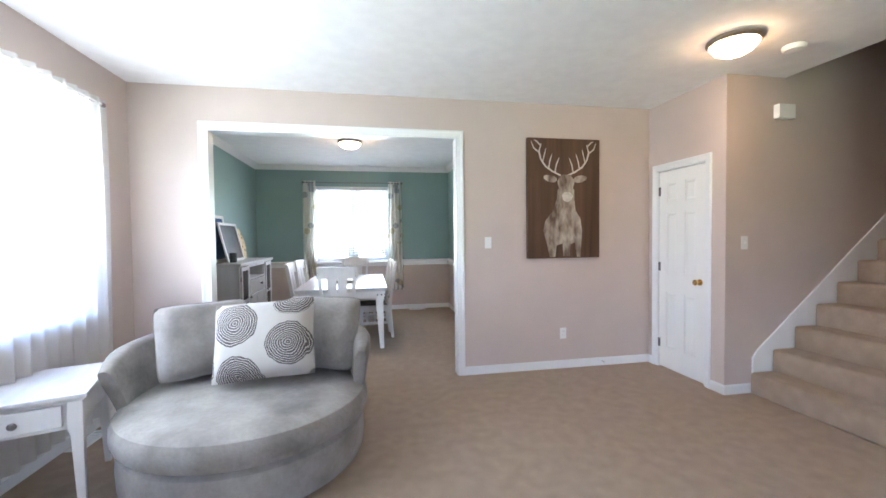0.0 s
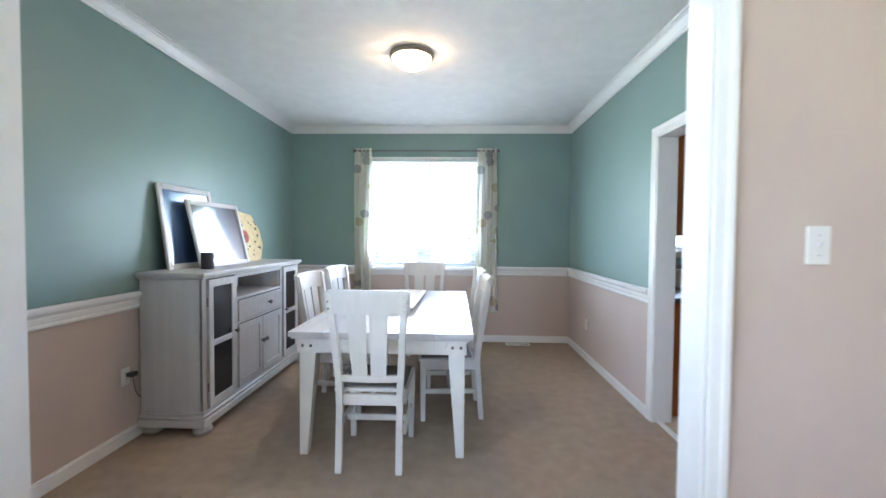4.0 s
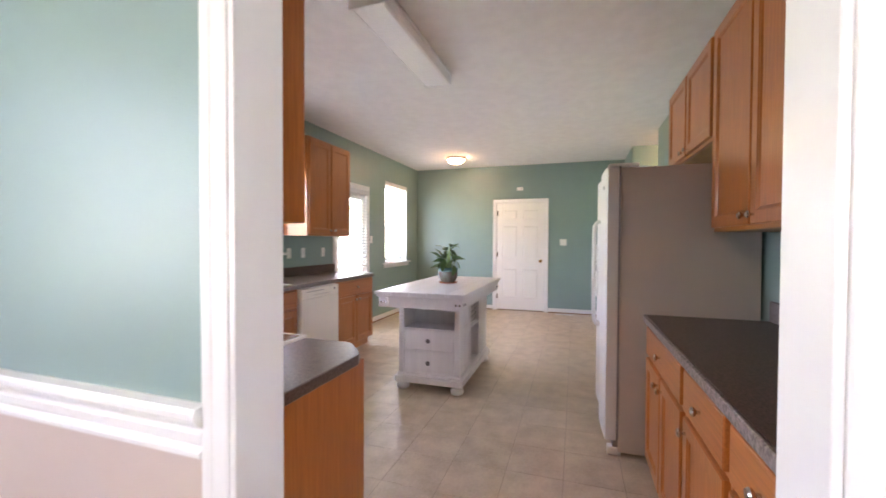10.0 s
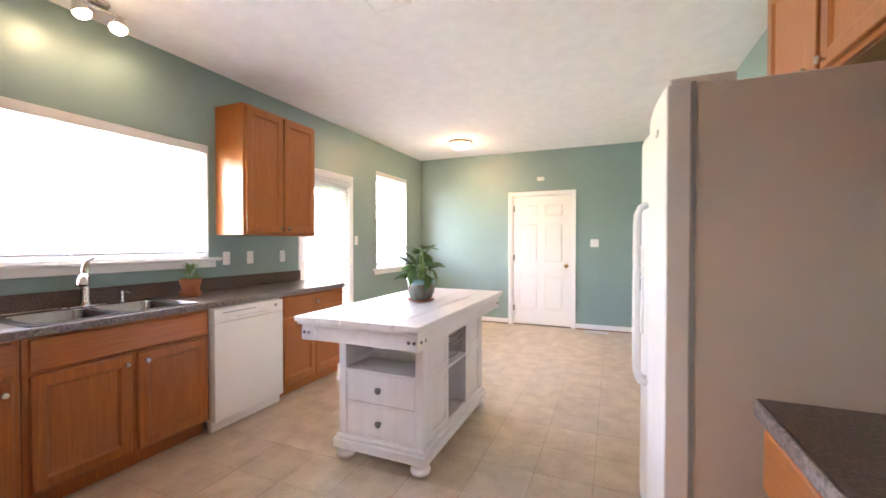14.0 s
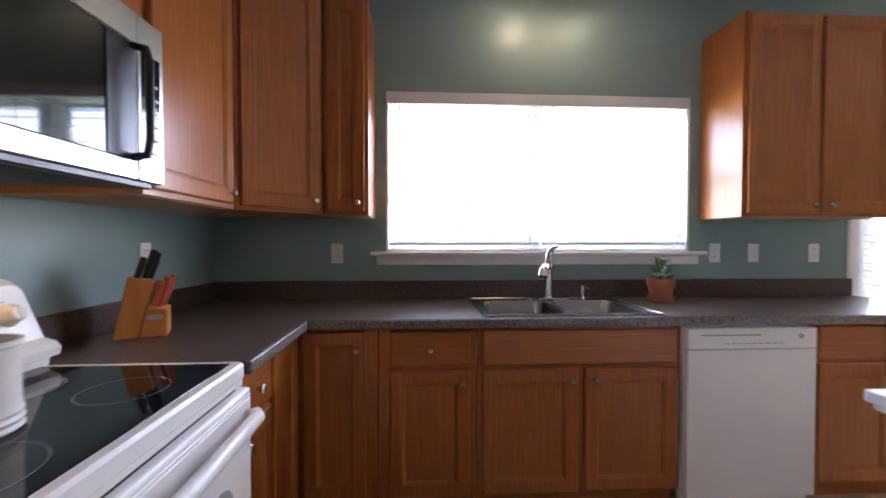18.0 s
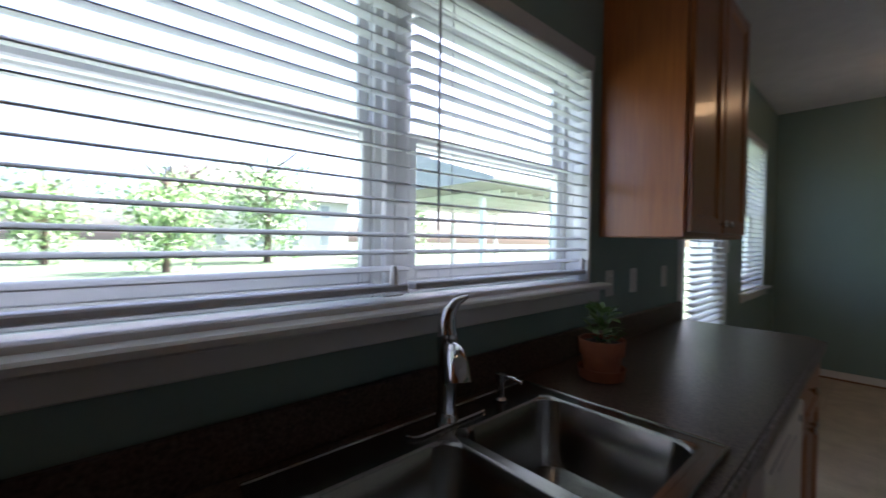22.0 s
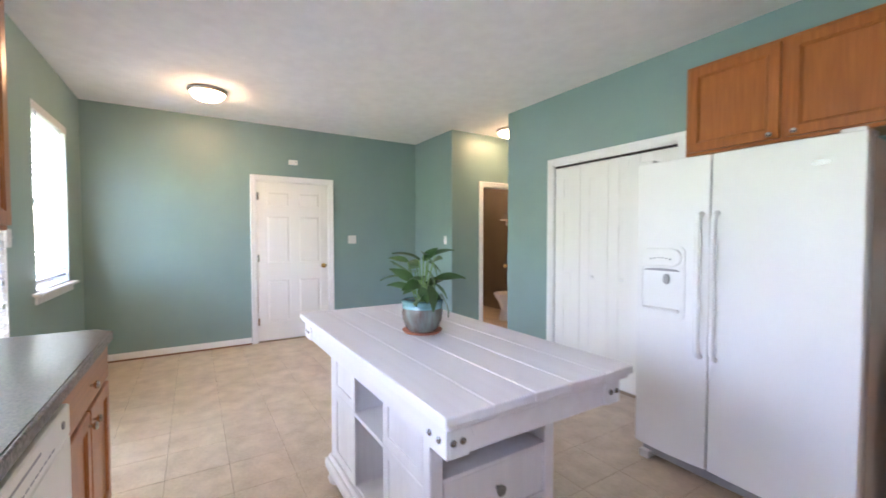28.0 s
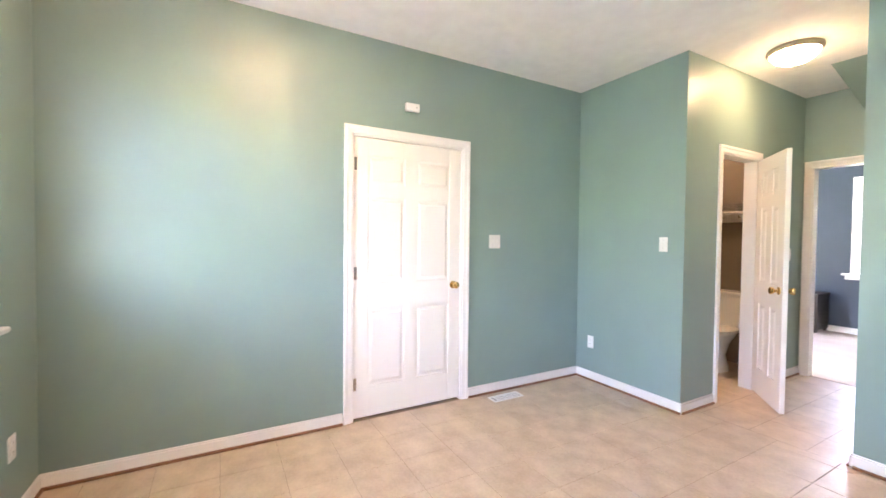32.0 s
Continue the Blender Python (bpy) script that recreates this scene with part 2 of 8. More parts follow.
M_PALEP = mat("pale_paint", (0.50, 0.43, 0.35), 0.6, var=0.0, col2=(0.11, 0.066, 0.042), scale=14, stretch=(1, 1, 0.45), bump=0.1, bscale=60)
M_PALEB = mat("pale_antler_paint", (0.58, 0.53, 0.47), 0.6, var=0.15, scale=30)
M_DARKW = mat("dark_wood", (0.03, 0.02, 0.016), 0.4, var=0.2, scale=20)
M_PORC = mat("white_porcelain", (0.82, 0.82, 0.80), 0.12, var=0.0)
# Dark blue print, lightened in its colour as if reflecting the wall.
M_PHOTO = mat("night_print_wall_reflection", (0.06, 0.11, 0.25), 0.25, var=0.0, col2=(0.11, 0.21, 0.43), scale=2.0, coat=0.6)
M_PHOTO2 = mat("dark_photo_print", (0.03, 0.03, 0.045), 0.3, var=0.0, col2=(0.16, 0.11, 0.11), scale=3.0, coat=1.0)
M_MAPLE = mat("speckled_cream_board", (0.62, 0.46, 0.20), 0.45, var=0.0, col2=(0.74, 0.60, 0.33), scale=26)
M_SEATP = mat("dark_seat_pad", (0.17, 0.155, 0.145), 0.7, var=0.15, scale=12, bump=0.15, bscale=120)


def glass(name, col=(1, 1, 1), rough=0.0):
    m = bpy.data.materials.new(name)
    m.use_nodes = True
    n, l = m.node_tree.nodes, m.node_tree.links
    n.remove(n["Principled BSDF"])
    t, g, mx = n.new("ShaderNodeBsdfTransparent"), n.new("ShaderNodeBsdfGlossy"), n.new("ShaderNodeMixShader")
    t.inputs[0].default_value = (*col, 1)
    g.inputs["Roughness"].default_value = rough
    mx.inputs[0].default_value = 0.05
    l.new(t.outputs[0], mx.inputs[1])
    l.new(g.outputs[0], mx.inputs[2])
    l.new(mx.outputs[0], n["Material Output"].inputs[0])
    return m


def cloth(name, col, through_, pattern=None, glow=0.6):
    """Thin cloth: part diffuse, part letting light through."""
    m = bpy.data.materials.new(name)
    m.use_nodes = True
    n, l = m.node_tree.nodes, m.node_tree.links
    n.remove(n["Principled BSDF"])
    d, t, tp, m1, m2 = (n.new(k) for k in ("ShaderNodeBsdfDiffuse", "ShaderNodeBsdfTranslucent", "ShaderNodeBsdfTransparent", "ShaderNodeMixShader", "ShaderNodeMixShader"))
    tc, nz = n.new("ShaderNodeTexCoord"), n.new("ShaderNodeTexNoise")
    nz.inputs["Scale"].default_value = 4.0
    l.new(tc.outputs["Object"], nz.inputs["Vector"])
    rgb = n.new("ShaderNodeMix")
    rgb.data_type = "RGBA"
    rgb.inputs[6].default_value, rgb.inputs[7].default_value = (*[c * 0.95 for c in col], 1), (*col, 1)
    l.new(nz.outputs["Fac"], rgb.inputs[0])
    out = rgb.outputs[2]
    if pattern:
        vo = n.new("ShaderNodeTexVoronoi")
        vo.inputs["Scale"].default_value = 6.5
        mp = n.new("ShaderNodeMapping")
        mp.inputs["Scale"].default_value = (1, 0.3, 1)
        l.new(tc.outputs["Object"], mp.inputs["Vector"])
        l.new(mp.outputs[0], vo.inputs["Vector"])
        st = n.new("ShaderNodeMath")
        st.operation = "LESS_THAN"
        st.inputs[1].default_value = 0.36
        l.new(vo.outputs["Distance"], st.inputs[0])
        sep = n.new("ShaderNodeSeparateColor")
        l.new(vo.outputs["Color"], sep.inputs[0])
        pick = n.new("ShaderNodeMix")
        pick.data_type = "RGBA"
        pick.inputs[6].default_value, pick.inputs[7].default_value = (*pattern[0], 1), (*pattern[1], 1)
        st2 = n.new("ShaderNodeMath")
        st2.operation = "GREATER_THAN"
        st2.inputs[1].default_value = 0.5
        l.new(sep.outputs[0], st2.inputs[0])
        l.new(st2.outputs[0], pick.inputs[0])
        mx = n.new("ShaderNodeMix")
        mx.data_type = "RGBA"
        l.new(st.outputs[0], mx.inputs[0])
        l.new(out, mx.inputs[6])
        l.new(pick.outputs[2], mx.inputs[7])
        out = mx.outputs[2]
    l.new(out, d.inputs[0])
    l.new(out, t.inputs[0])
    m1.inputs[0].default_value = glow
    l.new(d.outputs[0], m1.inputs[1])
    l.new(t.outputs[0], m1.inputs[2])
    m2.inputs[0].default_value = through_
    l.new(m1.outputs[0], m2.inputs[1])
    l.new(tp.outputs[0], m2.inputs[2])
    l.new(m2.outputs[0], n["Material Output"].inputs[0])
    return m


def rings_cloth(name, base, dark):
    """Pale cloth with drawn spiral discs."""
    m = mat(name, base, 0.8, var=0.04, scale=9, bump=0.2, bscale=200)
    n, l = m.node_tree.nodes, m.node_tree.links
    b = n["Principled BSDF"]
    src = b.inputs["Base Color"].links[0].from_socket
    tc = n.new("ShaderNodeTexCoord")
    out = src
    for cx, cz, r in ((-0.15, 0.095, 0.16), (0.165, -0.05, 0.155), (-0.13, -0.235, 0.155), (0.185, 0.25, 0.15), (-0.345, -0.16, 0.09)):
        mp = n.new("ShaderNodeMapping")
        mp.inputs["Location"].default_value = (-cx, 0, -cz)
        mp.inputs["Scale"].default_value = (1, 0, 1)
        l.new(tc.outputs["Object"], mp.inputs["Vector"])
        ln = n.new("ShaderNodeVectorMath")
        ln.operation = "LENGTH"
        l.new(mp.outputs[0], ln.inputs[0])
        nz = n.new("ShaderNodeTexNoise")
        nz.inputs["Scale"].default_value = 10.0
        l.new(tc.outputs["Object"], nz.inputs["Vector"])
        wob = n.new("ShaderNodeMath")
        wob.operation = "MULTIPLY_ADD"
        wob.inputs[1].default_value = 0.045
        nz.inputs["Detail"].default_value = 5.0
        l.new(nz.outputs["Fac"], wob.inputs[0])
        l.new(ln.outputs["Value"], wob.inputs[2])
        si = n.new("ShaderNodeMath")
        si.operation = "MULTIPLY"
        si.inputs[1].default_value = 2 * math.pi / 0.0135
        l.new(wob.outputs[0], si.inputs[0])
        sn = n.new("ShaderNodeMath")
        sn.operation = "SINE"
        l.new(si.outputs[0], sn.inputs[0])
        gt = n.new("ShaderNodeMath")
        gt.operation = "GREATER_THAN"
        gt.inputs[1].default_value = -0.5
        l.new(sn.outputs[0], gt.inputs[0])
        inside = n.new("ShaderNodeMath")
        inside.operation = "LESS_THAN"
        inside.inputs[1].default_value = r
        l.new(wob.outputs[0], inside.inputs[0])
        both = n.new("ShaderNodeMath")
        both.operation = "MULTIPLY"
        l.new(gt.outputs[0], both.inputs[0])
        l.new(inside.outputs[0], both.inputs[1])
        mx = n.new("ShaderNodeMix")
        mx.data_type = "RGBA"
        mx.inputs[7].default_value = (*dark, 1)
        l.new(both.outputs[0], mx.inputs[0])
        l.new(out, mx.inputs[6])
        out = mx.outputs[2]
    l.new(out, b.inputs["Base Color"])
    return m


M_GLASS = glass("window_glass")
M_SLAT = cloth("white_blind_slat", (0.70, 0.71, 0.73), 0.0, glow=0.06)
M_SHEER = cloth("white_sheer", (0.93, 0.93, 0.93), 0.25, glow=0.75)
M_CURTAIN = cloth("dotted_curtain", (0.88, 0.86, 0.80), 0.0, ((0.50, 0.51, 0.51), (0.68, 0.61, 0.46)))
M_PILLOW = rings_cloth("spiral_print_cotton", (0.44, 0.415, 0.385), (0.075, 0.065, 0.06))


def tile_mat():
    """Mottled beige vinyl tile; each tile a little different."""
    m = mat("beige_stone_vinyl", (0.470, 0.372, 0.270), 0.36, var=0.0, col2=(0.615, 0.502, 0.380), scale=7.0, bump=0.05, bscale=60, detail=12.0, fine=0.16)
    n, l = m.node_tree.nodes, m.node_tree.links
    b = n["Principled BSDF"]
    src = b.inputs["Base Color"].links[0].from_socket
    oi = n.new("ShaderNodeObjectInfo")
    mr = n.new("ShaderNodeMapRange")
    mr.inputs[3].default_value, mr.inputs[4].default_value = 0.96, 1.03
    l.new(oi.outputs["Random"], mr.inputs[0])
    mx = n.new("ShaderNodeVectorMath")
    mx.operation = "SCALE"
    l.new(src, mx.inputs[0])
    l.new(mr.outputs[0], mx.inputs["Scale"])
    l.new(mx.outputs[0], b.inputs["Base Color"])
    tc = next(x for x in n if x.bl_idname == "ShaderNodeTexCoord")
    ge = n.new("ShaderNodeNewGeometry")
    for lk in list(tc.outputs["Object"].links):
        l.new(ge.outputs["Position"], lk.to_socket)
    return m


M_TILE = tile_mat()
M_GROUT = mat("vinyl_joint", (0.27, 0.205, 0.145), 0.8, var=0.1, scale=20)

# ---- helpers for building ----
def add_box(bm, x0, x1, y0, y1, z0, z1, bev=0.0, seg=1):
    """A box, with its edges eased by bev."""
    r = bmesh.ops.create_cube(bm, size=1.0, matrix=Matrix.Translation(((x0 + x1) / 2, (y0 + y1) / 2, (z0 + z1) / 2)) @ Matrix.Diagonal((x1 - x0, y1 - y0, z1 - z0, 1)))
    if bev:
        es = list({e for v in r["verts"] for e in v.link_edges})
        r = bmesh.ops.bevel(bm, geom=es, offset=bev, segments=seg, affect="EDGES", profile=0.5)
    return r["verts"]


def add_cyl(bm, x, y, z0, z1, r0, r1=None, seg=20, axis="z"):
    """A round bar from z0 to z1 (or along x or y, where x, y are then its other two coordinates)."""
    m = {"z": Matrix.Translation((x, y, (z0 + z1) / 2)),
         "x": Matrix.Translation(((z0 + z1) / 2, x, y)) @ Matrix.Rotation(radians(90), 4, "Y"),
         "y": Matrix.Translation((x, (z0 + z1) / 2, y)) @ Matrix.Rotation(radians(-90), 4, "X")}[axis]
    return bmesh.ops.create_cone(bm, cap_ends=True, segments=seg, radius1=r0, radius2=r0 if r1 is None else r1, depth=z1 - z0, matrix=m)["verts"]


def add_lathe(bm, prof, x=0, y=0, seg=28, m=None):
    """A turned solid from (radius, height) pairs."""
    rings = []
    for r, z in prof:
        rings.append([bm.verts.new((x + r * math.cos(2 * math.pi * k / seg), y + r * math.sin(2 * math.pi * k / seg), z)) for k in range(seg)])
    for a, b in zip(rings, rings[1:]):
        for k in range(seg):
            bm.faces.new((a[k], a[(k + 1) % seg], b[(k + 1) % seg], b[k]))
    if prof[0][0] > 1e-4:
        bm.faces.new(rings[0][::-1])
    if prof[-1][0] > 1e-4:
        bm.faces.new(rings[-1])
    vs = [v for r in rings for v in r]
    if m is not None:
        bmesh.ops.transform(bm, matrix=m, verts=vs)
    return vs


def add_prism(bm, pts, d0, d1, axis="y", bev=0.0):
    """An outline extruded along an axis from d0 to d1. pts: the other two coordinates, in order."""
    def p(a, b, d):
        return {"x": (d, a, b), "y": (a, d, b), "z": (a, b, d)}[axis]
    lo = [bm.verts.new(p(a, b, d0)) for a, b in pts]
    hi = [bm.verts.new(p(a, b, d1)) for a, b in pts]
    fs = [bm.faces.new(lo), bm.faces.new(hi[::-1])]
    for k in range(len(pts)):
        fs.append(bm.faces.new((lo[k], hi[k], hi[(k + 1) % len(pts)], lo[(k + 1) % len(pts)])))
    bmesh.ops.recalc_face_normals(bm, faces=fs)
    if bev:
        bmesh.ops.bevel(bm, geom=list({e for f in fs for e in f.edges}), offset=bev, segments=1, affect="EDGES", profile=0.5)
    return lo + hi


def add_tube(bm, pts, r, seg=10, closed=False):
    """A round tube along points; r may be a list."""
    rings = []
    pts = [Vector(p) for p in pts]
    for i, p in enumerate(pts):
        a, b = pts[max(i - 1, 0)], pts[min(i + 1, len(pts) - 1)]
        t = (b - a).normalized()
        q = last.rotation_difference(t) @ q if i else t.to_track_quat("Z", "Y")
        last = t
        rr = r[i] if isinstance(r, (list, tuple)) else r
        rings.append([bm.verts.new(p + q @ Vector((rr * math.cos(2 * math.pi * k / seg), rr * math.sin(2 * math.pi * k / seg), 0))) for k in range(seg)])
    for a, b in zip(rings, rings[1:]):
        for k in range(seg):
            bm.faces.new((a[k], a[(k + 1) % seg], b[(k + 1) % seg], b[k]))
    bm.faces.new(rings[0][::-1])
    bm.faces.new(rings[-1])
    return [v for g in rings for v in g]


def to_mesh(name, bm, mats, smooth=False):
    me = bpy.data.meshes.new(name)
    bmesh.ops.recalc_face_normals(bm, faces=bm.faces[:])
    bm.to_mesh(me)
    bm.free()
    for m in mats if isinstance(mats, (list, tuple)) else [mats]:
        me.materials.append(m)
    if smooth:
        for p in me.polygons:
            p.use_smooth = True
        me.set_sharp_from_angle(angle=radians(38))
    return me


def part(name, bm, material, parent, label="", smooth=False):
    """Links a bmesh as one mesh object under a thing or a part."""
    ob = new(name, to_mesh(name, bm, material, smooth))
    ob.parent = parent
    return tagged(ob, label)


def solid(name, bm, material, label="", category="", kind="", group="", smooth=False):
    """A top-level thing or piece of the setting in one mesh."""
    return tagged(new(name, to_mesh(name, bm, material, smooth)), label, category, group, kind)


def thing(name, x, y, z, label, category, rz=0.0, group="", kind=""):
    ob = new(name)
    ob.empty_display_size = 0.1
    ob.matrix_basis = pose(x, y, z, 0, 0, rz)
    return tagged(ob, label, category, group, kind)


# ---- plan ----
CEIL = 2.74
X_W, X_DE, X_KW = -1.82, 1.744, 1.88
Y_L, Y_D, Y_DN, Y_KN = 4.40, 4.52, 8.31, 8.53
X_E, Y_S, Y_SC, Y_KC, X_HE, X_P, Y_HS = 8.72, 4.475, 4.475, 4.655, 7.70, 6.795, 2.65
X_C, Y_ST = 3.188, 3.445


def wall(name, axis, p0, p1, a0, a1, z0, z1, holes=(), mats=None, split=None, label="", parent=None):
    """A wall between p0 and p1 across, from a0 to a1 along, with holes (a, a, z, z) through it; split: a height where the paint changes."""
    cuts_a = sorted({a0, a1, *[min(max(h[k], a0), a1) for h in holes for k in (0, 1)]})
    cuts_z = sorted({z0, z1, *[min(max(h[k], z0), z1) for h in holes for k in (2, 3)], *([split] if split else [])})
    na, nz = len(cuts_a) - 1, len(cuts_z) - 1
    def full(i, j):
        if not (0 <= i < na and 0 <= j < nz):
            return False
        a, z = (cuts_a[i] + cuts_a[i + 1]) / 2, (cuts_z[j] + cuts_z[j + 1]) / 2
        return not any(h[0] < a < h[1] and h[2] < z < h[3] for h in holes)
    bm = bmesh.new()
    vs = {}
    def v(i, j, p):
        if (i, j, p) not in vs:
            a, z, q = cuts_a[i], cuts_z[j], (p0, p1)[p]
            vs[i, j, p] = bm.verts.new((q, a, z) if axis == "x" else (a, q, z))
        return vs[i, j, p]
    for i in range(na):
        for j in range(nz):
            if not full(i, j):
                continue
            k = 1 if split and (cuts_z[j] + cuts_z[j + 1]) / 2 < split else 0
            c = [(i, j), (i + 1, j), (i + 1, j + 1), (i, j + 1)]
            quads = [[v(*q, 0) for q in c], [v(*q, 1) for q in c[::-1]]]
            for (di, dj), (s, e) in zip(((0, -1), (1, 0), (0, 1), (-1, 0)), ((0, 1), (1, 2), (2, 3), (3, 0))):
                if not full(i + di, j + dj):
                    quads.append([v(*c[s], 1), v(*c[e], 1), v(*c[e], 0), v(*c[s], 0)])
            for qd in quads:
                bm.faces.new(qd).material_index = k
    return solid(name, bm, mats, label, "wall", "structure")


# openings (along, along, z, z)
H_LD = (-1.21, 1.06, -0.1, 2.37)
H_CL = (3.645, 4.27, -0.1, 2.055)
H_DK = (5.137, 6.125, -0.1, 2.08)
H_DW = (-0.787, 0.567, 0.93, 2.36)
H_LW = (1.55, 3.86, 0.86, 2.34)
H_KW = (2.855, 4.693, 1.172, 2.105)
H_PD = (5.788, 6.634, -0.02, 2.08)
H_EW = (7.276, 8.192, 0.93, 2.33)
H_GD = (5.985, 6.90, -0.02, 2.05)
H_PC = (4.88, 6.115, -0.1, 2.05)
H_BD = (3.57, 4.15, -0.1, 2.04)
H_OD = (6.90, 7.63, -0.1, 2.05)

wall("wall_living_west", "x", X_W - 0.18, X_W, -3.2, Y_L, 0, CEIL, [H_LW], M_TAUPE, label="taupe painted living room wall with a window")
wall("wall_living_north_east", "y", Y_L, Y_L + 0.03, X_DE, X_C + 0.02, 0, CEIL, [], M_TAUPE, label="taupe painted living room wall")
wall("wall_living_north", "y", Y_L, Y_L + 0.06, X_W, X_DE, 0, CEIL, [H_LD], M_TAUPE, label="taupe painted wall with a wide cased opening")
wall("wall_living_south", "y", -3.3, -3.12, X_W, 5.6, 0, CEIL, [(0.1, 2.3, 0.7, 2.3)], M_TAUPE, label="taupe painted living room wall")
wall("wall_closet", "x", X_C, X_C + 0.1, Y_ST + 0.1, Y_L, 0, CEIL, [H_CL], M_TAUPE, label="taupe painted closet wall beside the stairs")
wall("wall_stair", "y", Y_ST, Y_ST + 0.1, X_C, 6.6, 0, 5.2, [], M_TAUPE, label="taupe painted stairwell wall")
wall("wall_stair_south", "y", 2.25, 2.35, 3.9, 6.6, 0, 5.2, [], M_TAUPE, label="taupe painted stairwell wall")
wall("wall_stair_east", "x", 6.6, 6.69, 2.25, Y_ST + 0.1, 0, 5.2, [], M_TAUPE, label="taupe painted stairwell end wall")
wall("wall_living_east", "x", 5.6, 5.7, -3.2, 2.25, 0, CEIL, [], M_TAUPE, label="taupe painted living room wall")
wall("wall_closet_back", "y", Y_L, Y_L + 0.03, X_C + 0.1, 4.4, 0, CEIL, [], M_TAUPE, label="plain closet back wall")
wall("wall_dining_south", "y", Y_L + 0.06, Y_D, X_W, X_DE, 0, CEIL, [H_LD], [M_TEAL, M_TAUPE], 0.92, label="teal over taupe painted dining room wall")
wall("wall_dining_west", "x", X_W - 0.18, X_W, Y_L, Y_DN + 0.2, 0, CEIL, [], [M_TEAL, M_TAUPE], 0.92, label="teal over taupe painted dining room wall")
wall("wall_dining_north", "y", Y_DN, Y_DN + 0.2, X_W, X_DE + 0.08, 0, CEIL, [H_DW], [M_TEAL, M_TAUPE], 0.92, label="teal over taupe painted dining room wall with a window")
wall("wall_dining_east", "x", X_DE, X_DE + 0.08, Y_L + 0.06, Y_DN, 0, CEIL, [H_DK], [M_TEAL, M_TAUPE], 0.92, label="teal over taupe painted wall with a cased doorway")
wall("wall_kitchen_west", "x", X_DE + 0.08, X_KW, Y_SC - 0.064, Y_KN + 0.2, 0, CEIL, [H_DK], M_TEAL, label="teal painted kitchen wall with a doorway")
wall("wall_kitchen_north", "y", Y_KN, Y_KN + 0.2, X_KW, X_E + 0.1, 0, CEIL, [H_KW, H_PD, H_EW], M_TEAL, label="teal painted kitchen wall with windows and a glazed door")
wall("wall_kitchen_east", "x", X_E, X_E + 0.14, Y_KC - 0.1, Y_KN, 0, CEIL, [H_GD], M_TEAL, label="teal painted kitchen wall with a panelled door")
wall("wall_kitchen_south", "y", Y_S - 0.064, Y_S, X_KW, X_P, 0, CEIL, [H_PC], M_TEAL, label="teal painted kitchen wall with a pantry opening")
wall("wall_kitchen_corner", "y", Y_KC - 0.1, Y_KC, X_HE, X_E, 0, CEIL, [], M_TEAL, label="teal painted return wall beside the hall")
wall("wall_hall_east", "x", X_HE, X_HE + 0.1, Y_HS, Y_KC - 0.1, 0, CEIL, [H_BD], M_TEAL, label="teal painted hall wall with a bathroom doorway")
wall("wall_hall_west", "x", X_P - 0.1, X_P, Y_HS, Y_S - 0.064, 0, CEIL, [], M_TEAL, label="teal painted hall wall")
wall("wall_hall_south", "y", Y_HS - 0.1, Y_HS, X_P - 0.1, 8.0, 0, CEIL, [H_OD], M_TEAL, label="teal painted hall end wall with a doorway")
# Unseen wall, added to stop daylight leaking under the closed door.
wall("wall_garage_light_stop", "x", X_E + 0.18, X_E + 0.24, 5.6, 7.3, 0, CEIL, [], M_TRIM, label="plain unseen wall added behind the closed door to stop light")
wall("wall_pantry_back", "y", 3.75, 3.8, 4.3, X_P - 0.1, 0, CEIL, [], M_TRIM, label="plain white pantry back wall")
wall("wall_bath_south", "y", 2.7, 2.8, X_HE + 0.1, 9.6, 0, CEIL, [], M_UMBER, label="dark umber bathroom wall")
wall("wall_bath_east", "x", 9.5, 9.6, 2.8, Y_KC - 0.1, 0, CEIL, [], M_UMBER, label="dark umber bathroom wall")
wall("wall_bath_north", "y", Y_KC - 0.16, Y_KC - 0.1, X_HE + 0.1, 9.6, 0, CEIL, [], M_UMBER, label="dark umber bathroom wall")
wall("wall_blue_room_south", "y", -0.4, -0.3, 5.7, 10.0, 0, CEIL, [(7.3, 8.15, 0.87, 2.27)], M_BLUE, label="dark blue painted wall with a window")
wall("wall_blue_room_east", "x", 9.9, 10.0, -0.3, 2.4, 0, CEIL, [], M_BLUE, label="dark blue painted wall")
wall("wall_blue_room_west", "x", 5.7, 5.8, -0.3, 2.24, 0, CEIL, [], M_BLUE, label="dark blue painted wall")


def slab(name, x0, x1, y0, y1, z0, z1, m, label, cat, kind="structure"):
    bm = bmesh.new()
    add_box(bm, x0, x1, y0, y1, z0, z1)
    return solid(name, bm, m, label, cat, kind)


slab("floor_living", X_W - 0.1, 5.7, -3.25, Y_L + 0.06, -0.12, 0, M_CARPET, "tan cut-pile carpet", "floor")
slab("floor_dining", X_W - 0.1, X_DE + 0.04, Y_L + 0.06, Y_DN + 0.1, -0.12, 0, M_CARPET, "tan cut-pile carpet", "floor")
slab("floor_blue_room", 5.8, 10, -0.4, Y_HS - 0.06, -0.12, -0.004, M_CARPET2, "pale beige carpet", "floor")
slab("ceiling_living", X_W - 0.1, 3.78, -3.25, Y_L + 0.06, CEIL, CEIL + 0.25, M_CEIL, "white brushed plaster ceiling", "ceiling")
slab("ceiling_living_east", 3.78, 5.7, -3.25, 2.35, CEIL, CEIL + 0.25, M_CEIL, "white brushed plaster ceiling", "ceiling")
